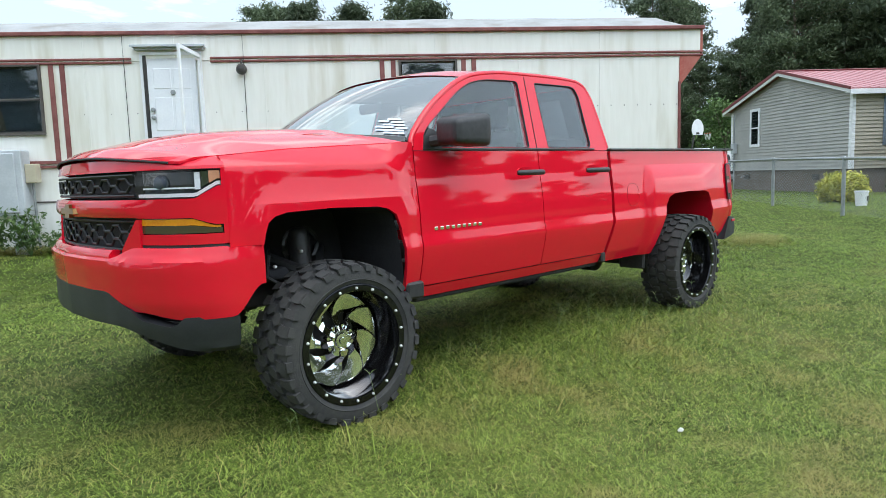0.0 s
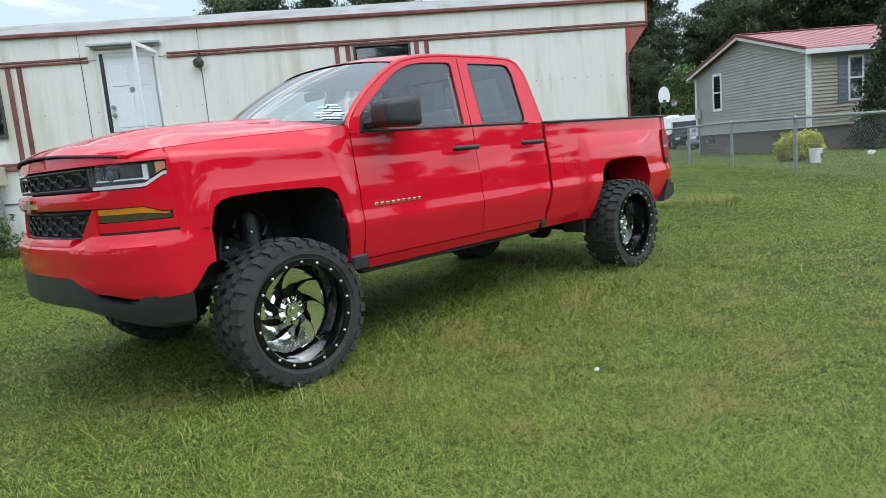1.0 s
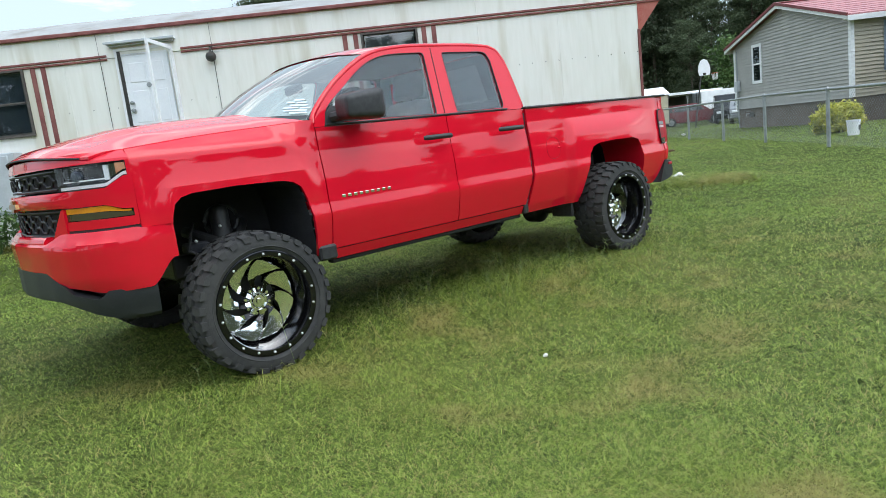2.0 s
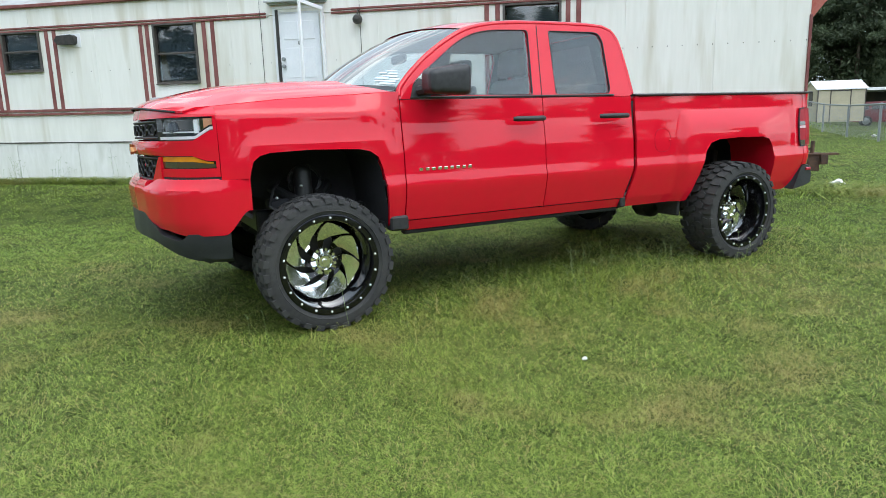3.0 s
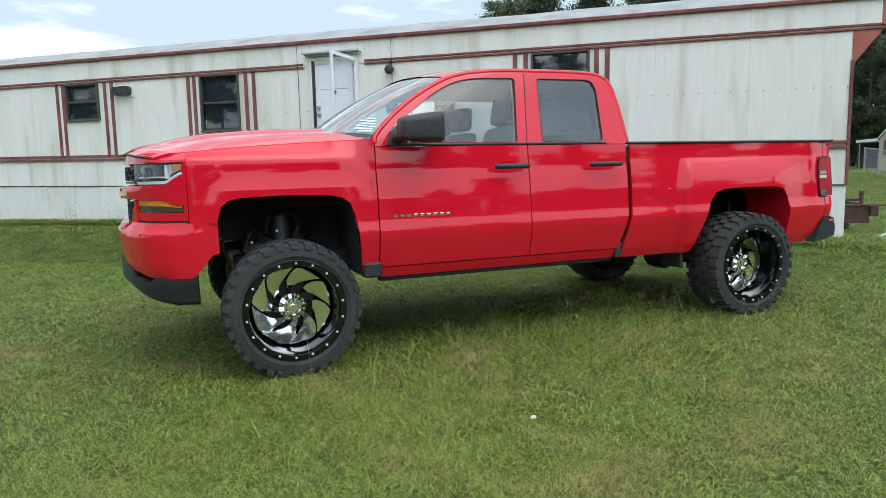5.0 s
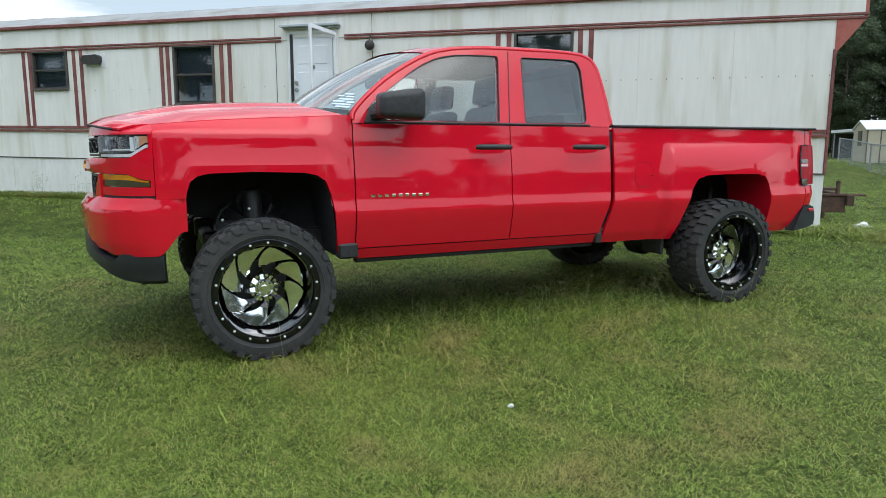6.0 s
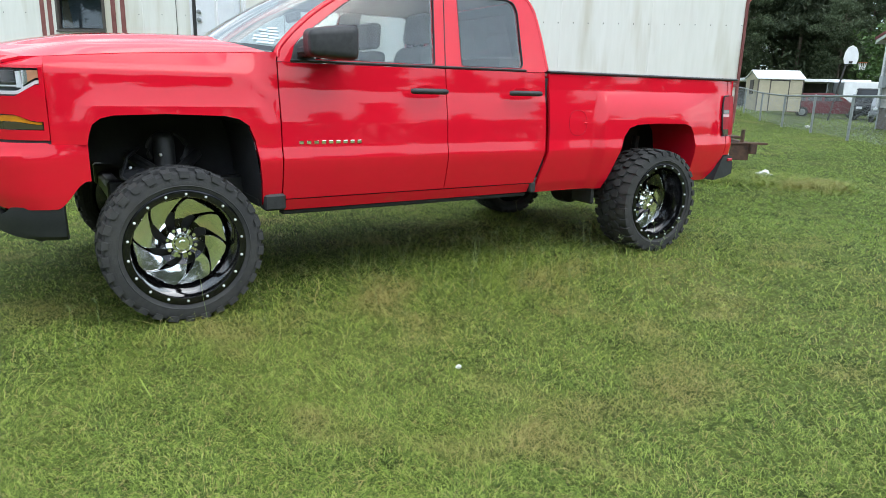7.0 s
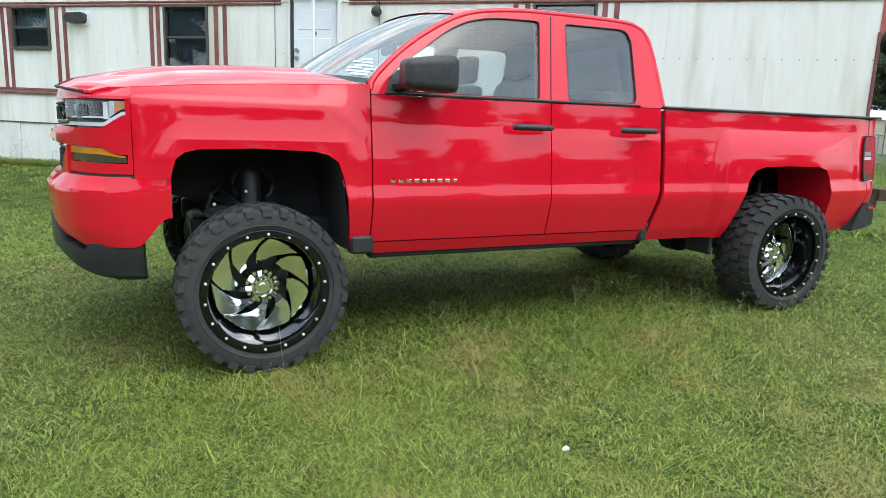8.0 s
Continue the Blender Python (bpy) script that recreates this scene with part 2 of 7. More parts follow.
def tube(points, radius, sides=8, bm=None, closed=False):
    """A round bar along points; radius one number or one a point."""
    bm = bm or bmesh.new()
    pts = [Vector(p) for p in points]
    rad = radius if isinstance(radius, (list, tuple)) else [radius] * len(pts)
    rings = []
    n = len(pts)
    for i, p in enumerate(pts):
        a, b = pts[(i - 1) % n if closed else max(i - 1, 0)], pts[(i + 1) % n if closed else min(i + 1, n - 1)]
        q = (b - a).to_track_quat("Z", "Y")
        rings.append([bm.verts.new(p + q @ Vector((math.cos(k * 2 * math.pi / sides) * rad[i], math.sin(k * 2 * math.pi / sides) * rad[i], 0))) for k in range(sides)])
    pairs = list(zip(rings, rings[1:])) + ([(rings[-1], rings[0])] if closed else [])
    for r, s in pairs:
        for k in range(sides):
            bm.faces.new((r[k], r[(k + 1) % sides], s[(k + 1) % sides], s[k]))
    if not closed:
        bm.faces.new(rings[0][::-1])
        bm.faces.new(rings[-1])
    return bm


def lathe(profile, steps=48, axis="Y", bm=None, caps=False):
    """Turns (radius, along) pairs round an axis through the origin."""
    bm = bm or bmesh.new()
    rings = []
    for r, h in profile:
        ring = []
        for k in range(steps):
            a = 2 * math.pi * k / steps
            c, s = math.cos(a) * r, math.sin(a) * r
            ring.append(bm.verts.new((c, h, s) if axis == "Y" else (c, s, h)))
        rings.append(ring)
    for p, q in zip(rings, rings[1:]):
        for k in range(steps):
            bm.faces.new((p[k], p[(k + 1) % steps], q[(k + 1) % steps], q[k]))
    if caps:
        bm.faces.new(rings[0])
        bm.faces.new(rings[-1][::-1])
    return bm


def sheet(outline, holes, place, depth, bm=None):
    """A flat or bent panel with holes: loops of (a, b), laid by place(a, b, d) with thickness depth."""
    bm = bm or bmesh.new()
    fronts, backs = [], []
    flat = bmesh.new()
    edges = []
    loops = []
    for loop in [outline, *holes]:
        vs = [flat.verts.new((a, b, 0)) for a, b in loop]
        loops.append(vs)
        edges += [flat.edges.new((vs[i], vs[(i + 1) % len(vs)])) for i in range(len(vs))]
    flat.verts.index_update()
    bmesh.ops.triangle_fill(flat, edges=edges, use_beauty=True)
    flat.verts.index_update()
    for v in flat.verts:
        fronts.append(bm.verts.new(place(v.co.x, v.co.y, 0)))
        backs.append(bm.verts.new(place(v.co.x, v.co.y, depth)))
    for f in flat.faces:
        i = [v.index for v in f.verts]
        bm.faces.new([fronts[k] for k in i])
        bm.faces.new([backs[k] for k in reversed(i)])
    for vs in loops:
        for i in range(len(vs)):
            a, b = vs[i].index, vs[(i + 1) % len(vs)].index
            bm.faces.new((fronts[a], backs[a], backs[b], fronts[b]))
    flat.free()
    return bm


def rect(x0, x1, z0, z1):
    return [(x0, z0), (x1, z0), (x1, z1), (x0, z1)]


def sstep(a, b, v):
    k = min(max((v - a) / (b - a), 0.0), 1.0)
    return k * k * (3 - 2 * k)


# ---- ground ----
TR_O, TR_A = Vector((8.38, 1.62, 0)), -37.8
TR_U, TR_N = Vector((-0.79, 0.613, 0)), Vector((0.613, 0.79, 0))


def gz(x, y):
    """Height of the ground: level round the truck, rising a little to the home's far end and to the neighbours."""
    d = Vector((x, y, 0)) - TR_O
    s, n = d.dot(TR_U), d.dot(TR_N)
    r = 0.85 * x + 0.5 * y
    return (0.1 + 0.3 * sstep(2, 14, s)) * sstep(-2.4, -0.6, n) * sstep(-2, 1, s) + 0.02 + 0.12 * sstep(9, 16, r) + 0.5 * sstep(22, 40, r) * sstep(-2.5, 1.0, 0.86 * y - 0.5 * x) + 0.006 * noise.noise(Vector((x * 1.7, y * 1.7, 0)))


def ground():
    bm = bmesh.new()
    radii = [0.4 * k for k in range(1, 36)] + [15 + 1.6 * k for k in range(1, 30)] + [70, 90, 120, 170, 250, 400, 700, 1500]
    steps = 120
    mid = bm.verts.new((2, 0, gz(2, 0)))
    last = None
    for r in radii:
        ring = []
        for k in range(steps):
            a = 2 * math.pi * k / steps
            x, y = 2 + r * math.cos(a), r * math.sin(a)
            ring.append(bm.verts.new((x, y, gz(x, y))))
        for k in range(steps):
            if last:
                bm.faces.new((last[k], ring[k], ring[(k + 1) % steps], last[(k + 1) % steps]))
            else:
                bm.faces.new((mid, ring[k], ring[(k + 1) % steps]))
        last = ring
    ob = part("ground", bm, SOIL, smooth=60)
    return tagged(ob, "mown green lawn with yellowed patches, rising gently to the back", "lawn", kind="structure")


ground()


# ---- mobile home ----
def mobile_home():
    home = thing("mobile_home", pose(TR_O.x, TR_O.y, 0, 0, 0, TR_A) @ pose(0, 0, 0, 0, 0.34, 0), "long cream mobile home with maroon stripes and a silver roof", "mobile home")
    LEFT, RIGHT, DEEP, TIP = -18.0, -0.925, 3.7, -0.57
    trim_z = lambda x: 1.43 - 0.0098 * x
    skirt_z = lambda x: 0.895 - 0.0115 * x
    wins = [(-13.67, -12.96, 2.26, 2.885), (-10.8, -10.07, 1.97, 2.885), (-5.1, -4.29, 2.1, 2.875)]
    door = (-8.68, -7.91, 1.22, 3.0)
    holes = [rect(a - 0.0, b + 0.0, c, d) for a, b, c, d in (*wins, door)]
    bm = sheet([(LEFT, 1.0), (RIGHT, 0.86), (RIGHT, 2.915), (LEFT, 2.915)], holes, lambda a, b, d: (a, d, b), 0.09)
    wall = part("wall", bm, CREAM, home)
    # upper fascia panel, carried on past the end wall
    part("upper_panel", box(LEFT, TIP - 0.04, -0.012, 0.08, 2.92, 3.28, 0.004), CREAM, home)
    bm = box(LEFT, LEFT + 0.09, 0.1, DEEP - 0.1, 0.9, 3.27)
    part("end_wall", bm, CREAM, home)
    bm = box(RIGHT - 0.09, RIGHT - 0.005, 0.1, DEEP - 0.1, 0.82, 3.27)
    part("end_wall", bm, CREAM, home)
    part("back_wall", box(LEFT, RIGHT, DEEP - 0.09, DEEP, 0.82, 3.27), CREAM, home)
    part("floor_deck", box(LEFT + 0.1, RIGHT - 0.1, 0.1, DEEP - 0.1, 1.1, 1.2), DARKROOM, home)
    # panel seams and vertical ribs
    x = RIGHT - 1.22
    while x > LEFT:
        if not any(a - 0.02 < x < b + 0.02 for a, b, _, _ in (*wins, door)):
            part("panel_seam", box(x - 0.006, x + 0.006, -0.006, 0.004, trim_z(x) + 0.05, 2.89, 0.002), CREAM, home)
        part("panel_seam", box(x - 0.006, x + 0.006, -0.017, -0.008, 2.97, 3.26, 0.002), CREAM, home)
        x -= 1.22
    # nail heads in a row along the studs
    for k in range(15):
        part("rivet", box(-0.96 - k * 0.203 - 0.006, -0.96 - k * 0.203 + 0.006, -0.006, 0.002, 2.18, 2.196, 0.003), BLACKMETAL, home)
    for k in range(20):
        x = -7.0 - k * 0.36
        if not any(a - 0.1 < x < b + 0.1 for a, b, _, _ in (*wins, door)):
            part("rivet", box(x - 0.006, x + 0.006, -0.006, 0.002, 2.2, 2.212, 0.003), BLACKMETAL, home)
    # roof
    bm = bmesh.new()
    nx, ny = 110, 12
    grid = []
    for i in range(nx + 1):
        x = LEFT - 0.1 + (TIP + 0.01 - LEFT + 0.1) * i / nx
        row = []
        for j in range(ny + 1):
            v = j / ny
            z = 3.325 + 0.42 * (1 - abs(2 * v - 1) ** 2.2) * min(1.0, max(0.0, (TIP - x) / 0.4)) + 0.012 * noise.noise(Vector((x * 1.3, v * 6, 3)))
            row.append(bm.verts.new((x, -0.05 + v * (DEEP + 0.1), z)))
        grid.append(row)
    for i in range(nx):
        for j in range(ny):
            bm.faces.new((grid[i][j], grid[i + 1][j], grid[i + 1][j + 1], grid[i][j + 1]))
    bm.faces.new([r[0] for r in (grid[0],)] + [v for v in grid[0][1:]])
    bm.faces.new([v for v in grid[-1]])
    part("roof", bm, ROOFCOAT, home, "weathered silver roof coating", smooth=40)
    part("eave_trim", box(LEFT - 0.1, TIP + 0.012, -0.06, -0.0, 3.272, 3.327, 0.008), MAROON, home, "maroon eave moulding")
    part("eave_trim", box(LEFT - 0.1, TIP + 0.012, DEEP, DEEP + 0.06, 3.272, 3.327, 0.008), MAROON, home)
    part("roof_end", box(TIP - 0.04, TIP + 0.005, 0.0, DEEP, 2.93, 3.315, 0.005), RUSTRED, home)
    # band mouldings
    for a, b in ((LEFT, -8.83), (-7.76, TIP + 0.003)):
        part("band_moulding", box(a, b, -0.03, 0.0, 2.937, 2.968, 0.006), MAROON, home)
        part("band_moulding", box(a, b, -0.024, 0.0, 2.892, 2.922, 0.006), MAROON, home)
    # lower trim and skirting, a little out of level
    def sloped(name, z0, z1, y0, y1, mat, a=LEFT, b=RIGHT, lab=""):
        bm = bmesh.new()
        vs = [bm.verts.new((x, y, f(x))) for x in (a, b) for y in (y0, y1) for f in (z0, z1)]
        for q in ((0, 1, 3, 2), (4, 6, 7, 5), (0, 4, 5, 1), (2, 3, 7, 6), (0, 2, 6, 4), (1, 5, 7, 3)):
            bm.faces.new([vs[i] for i in q])
        part(name, bm, mat, home, lab)
    sloped("lower_trim", lambda x: trim_z(x) + 0.01, lambda x: trim_z(x) + 0.05, -0.03, 0.0, MAROON)
    sloped("lower_trim", lambda x: trim_z(x) - 0.05, lambda x: trim_z(x) - 0.015, -0.03, 0.0, MAROON)
    sloped("skirt_ledge", lambda x: skirt_z(x) - 0.012, lambda x: skirt_z(x) + 0.006, -0.03, 0.0, BRONZE)
    x, k = RIGHT, 0
    while x > LEFT:
        w = 0.61 if k % 5 else 0.9
        sloped("skirting_panel", lambda q: -0.12, lambda q: skirt_z(q) - 0.014, -0.012 - 0.006 * (k % 3), 0.02, SKIRT, x - w + 0.006, x)
        x -= w
        k += 1
    sloped("skirting_panel", lambda q: -0.12, lambda q: 0.9, DEEP - 0.03, DEEP, SKIRT)
    part("skirting_panel", box(RIGHT - 0.03, RIGHT, 0.03, DEEP - 0.04, -0.12, 0.84), SKIRT, home)
    # corner trim and the bracket under the roof's overhang
    part("corner_trim", box(RIGHT - 0.016, RIGHT + 0.022, -0.02, 0.05, 0.9, 2.52, 0.006), MAROON, home)
    bm = sheet([(RIGHT, 2.45), (RIGHT, 2.93), (TIP - 0.01, 2.93), (TIP - 0.01, 2.9)], [], lambda a, b, d: (a, d - 0.01, b), 0.06)
    part("end_bracket", bm, RUSTRED, home, "red triangular overhang bracket")
    # stripe boards beside the windows
    for a in (-13.91, -13.78, -12.84, -12.69, -11.08, -10.96, -9.95, -9.8, -5.39, -5.23, -4.21, -4.06):
        part("stripe_board", box(a, a + 0.068, -0.014, 0.0, trim_z(a) + 0.05, 2.892, 0.004), MAROON, home)
    # windows
    for i, (a, b, c, d) in enumerate(wins):
        w = part("window", sheet(rect(a - 0.02, b + 0.02, c - 0.02, d + 0.01), [rect(a + 0.014, b - 0.014, c + 0.014, d - 0.014)], lambda p, q, e: (p, e - 0.03, q), 0.1), BRONZE, home, "bronze-framed sash window with blinds")
        m = (c + d) / 2
        part("sash_rail", box(a + 0.03, b - 0.03, -0.015, 0.03, m - 0.014, m + 0.014, 0.004), BRONZE, w)
        part("pane", box(a + 0.03, b - 0.03, 0.028, 0.032, m + 0.02, d - 0.03), PANE, w)
        part("pane", box(a + 0.03, b - 0.03, 0.008, 0.012, c + 0.03, m - 0.02), PANE, w)
        bm = bmesh.new()
        z = c + 0.04
        while z < (m if i != 2 else d) - 0.01:
            box(a + 0.04, b - 0.04, 0.05, 0.062, z, z + 0.017, 0, bm)
            z += 0.024
        part("blind", bm, BLINDS, w)
        part("curtain", box(a + 0.03, b - 0.03, 0.075, 0.085, c, d), CURTAIN if i != 1 else BLINDS, w)
        if i == 1:
            part("board", sheet([(a + 0.05, c + 0.04), (a + 0.2, c + 0.04), (a + 0.13, c + 0.5), (a + 0.05, c + 0.5)], [], lambda p, q, e: (p, 0.042 + e, q), 0.006), CARDBOARD, w)
        part("sill", box(a - 0.03, b + 0.03, -0.045, -0.03, c - 0.035, c - 0.012, 0.003), BRONZE, w)
    # door with raised panels, frame, hood and the open storm door
    a, b, c, d = door
    dr = part("door", box(a + 0.05, b - 0.05, -0.012, 0.035, c, d - 0.04, 0.004), DOORWHITE, home, "closed white panelled entrance door")
    for p0, p1 in ((a + 0.13, a + 0.37), (b - 0.37, b - 0.13)):
        for q0, q1 in ((c + 0.12, c + 0.62), (c + 0.74, c + 1.2), (c + 1.32, c + 1.6)):
            part("raised_panel", box(p0, p1, -0.019, -0.008, q0, q1, 0.006), DOORWHITE, dr)
    bm = lathe([(0.001, -0.02), (0.03, -0.02), (0.038, 0.004), (0.001, 0.004)], 12)
    bmesh.ops.translate(bm, verts=bm.verts, vec=((a + b) / 2, -0.014, c + 1.27))
    part("knocker", bm, GALV, dr)
    for z in (2.14, 2.25):
        bm = lathe([(0.001, -0.07), (0.03, -0.065), (0.032, -0.04), (0.015, -0.03), (0.02, 0.004)], 12)
        bmesh.ops.translate(bm, verts=bm.verts, vec=(a + 0.11, 0, z))
        part("door_knob", bm, GALV, dr)
    part("door_gap", box(a + 0.002, a + 0.048, -0.02, 0.03, c, d - 0.002), BLACKMETAL, home)
    fr = part("door_frame", sheet([(a - 0.035, c), (a - 0.035, d + 0.04), (b + 0.035, d + 0.04), (b + 0.035, c), (b, c), (b, d), (a, d), (a, c)], [], lambda p, q, e: (p, e - 0.03, q), 0.1), WHITE, home)
    bm = box(a - 0.1, b + 0.1, -0.13, 0.0, d + 0.09, d + 0.11, 0.004)
    box(a - 0.08, b + 0.08, -0.09, 0.0, d + 0.066, d + 0.089, 0.003, bm)
    box(a - 0.12, b + 0.12, -0.145, -0.13, d + 0.092, d + 0.125, 0.004, bm)
    part("door_hood", bm, METERBOX, home)
    sd = part("storm_door", sheet(rect(0, 0.8, c + 0.02, d), [rect(0.045, 0.755, c + 0.1, d - 0.05)], lambda p, q, e: (b - math.cos(1.5) * p, -0.04 - math.sin(1.5) * p, q) if e == 0 else (b - math.cos(1.5) * p + 0.03, -0.04 - math.sin(1.5) * p, q), 0.03), WHITE, home, "open white storm door frame")
    # cables down the wall
    for x, z0, z1 in ((-7.3, trim_z(-7.3) + 0.05, 3.26), (-8.93, trim_z(-8.9) + 0.05, 3.26)):
        part("cable", tube([(x, -0.034, z1), (x + 0.004, -0.036, 2.93), (x - 0.003, -0.01, 2.8), (x, -0.01, z0)], 0.0045, 6), BLACKMETAL, home)
    # porch light, bulkhead lamp
    bm = lathe([(0.001, -0.16), (0.05, -0.15), (0.075, -0.1), (0.07, -0.05), (0.03, -0.03), (0.001, -0.03)], 16)
    bmesh.ops.translate(bm, verts=bm.verts, vec=(-7.32, 0.0, 2.78))
    lamp = part("porch_light", bm, BLACKMETAL, home, "dark round porch light")
    part("arm", tube([(-7.32, 0, 2.91), (-7.32, -0.06, 2.92), (-7.32, -0.09, 2.84)], 0.012, 6), BLACKMETAL, lamp)
    lamp = part("wall_lamp", sheet([(-12.6, 2.71), (-12.54, 2.65), (-12.25, 2.64), (-12.22, 2.68), (-12.22, 2.77), (-12.27, 2.8), (-12.54, 2.79)], [], lambda p, q, e: (p, e - 0.1, q), 0.09), BLACKMETAL, home, "black horizontal wall lamp")
    part("mounting_plate", box(-12.56, -12.16, -0.012, 0.0, 2.6, 2.82, 0.004), WHITE, lamp)
    return home


mobile_home()


def trailer_point(s, out, z):
    return TR_O + TR_U * s - TR_N * out + Vector((0, 0, z))


def meter_pedestal():
    p = trailer_point(10.52, 0.03, 0)
    m = thing("meter_pedestal", pose(p.x, p.y, gz(p.x, p.y) - 0.02, 0, 0, TR_A), "grey electric meter box on a post beside the home", "meter box")
    part("post", box(0.02, 0.2, -0.2, -0.06, 0, 0.6, 0.01), METERBOX, m)
    bx = part("cabinet", box(-0.28, 0.25, -0.26, -0.02, 0.56, 1.45, 0.012), METERBOX, m)
    part("cover", box(-0.26, 0.17, -0.285, -0.26, 0.6, 1.41, 0.01), METERBOX, bx)
    bm = lathe([(0.001, -0.38), (0.07, -0.37), (0.085, -0.33), (0.09, -0.28)], 20)
    bmesh.ops.translate(bm, verts=bm.verts, vec=(-0.17, 0, 1.16))
    part("meter", bm, surf("meter_glass", (0.5, 0.55, 0.55), None, rough=0.1, coat=0.5), bx)
    part("side_box", box(0.252, 0.4, -0.2, -0.06, 1.0, 1.26, 0.01), surf("tan_plastic", (0.5, 0.46, 0.34), (0.45, 0.4, 0.3), 5), m)
    part("conduit", tube([(0.3, -0.1, 1.0), (0.31, -0.1, 0.0)], 0.018, 8), GALV, m)


meter_pedestal()


def tow_hitch():
    c = trailer_point(0.44, -1.9, 0)
    m = thing("tow_hitch", pose(c.x, c.y, 0.06, 0, 0, TR_A), "rusty steel tow hitch frame at the home's end", "tow hitch")
    part("rail", box(-0.84, 0.12, 0.5, 0.6, 0.36, 0.5, 0.005), RUST, m)
    part("rail", box(-0.84, 0.1, -0.95, -0.85, 0.26, 0.5, 0.005), RUST, m)
    part("flange", box(-0.84, 0.36, -0.97, -0.83, 0.5, 0.53, 0.004), RUST, m)
    part("stake", tube([(0.0, -0.9, 0.53), (0.0, -0.9, 0.72)], 0.03, 8), RUST, m)
    part("cross_beam", box(0.1, 0.2, -1.0, 0.75, 0.36, 0.52, 0.008), RUST, m)
    part("top_plate", box(-0.1, 0.34, 0.2, 0.62, 0.52, 0.56, 0.006), RUST, m)
    part("jack", tube([(0.12, 0.42, 0.56), (0.12, 0.42, 0.8)], 0.035, 10), RUST, m)
    part("leg", tube([(0.15, 0.3, 0.0), (0.15, 0.3, 0.26)], 0.04, 10), RUST, m)


tow_hitch()


# ---- neighbour house ----
def lap(wall, mat, x0, x1, z0, z1, step, top=None, base_y=0.0, across=False):
    """Overlapping boards on the plane y = base_y (x = base_y where across), cut by top(z) where given."""
    z = z0
    while z < z1 - 0.01:
        zt = min(z + step, z1)
        xs = (x0, x1) if top is None else top(z)
        xt = (x0, x1) if top is None else top(zt)
        if xs[1] - xs[0] > 0.1:
            bm = bmesh.new()
            v = [bm.verts.new(p) for p in ((xs[0], base_y - 0.034, z), (xs[1], base_y - 0.034, z), (xt[1], base_y, zt), (xt[0], base_y, zt), (xs[0], base_y, z), (xs[1], base_y, z))]
            bm.faces.new((v[0], v[1], v[2], v[3]))
            bm.faces.new((v[4], v[5], v[1], v[0]))
            if across:
                for q in v:
                    q.co = Vector((q.co.y, q.co.x, q.co.z))
            part("plank", bm, mat, wall)
        z = zt


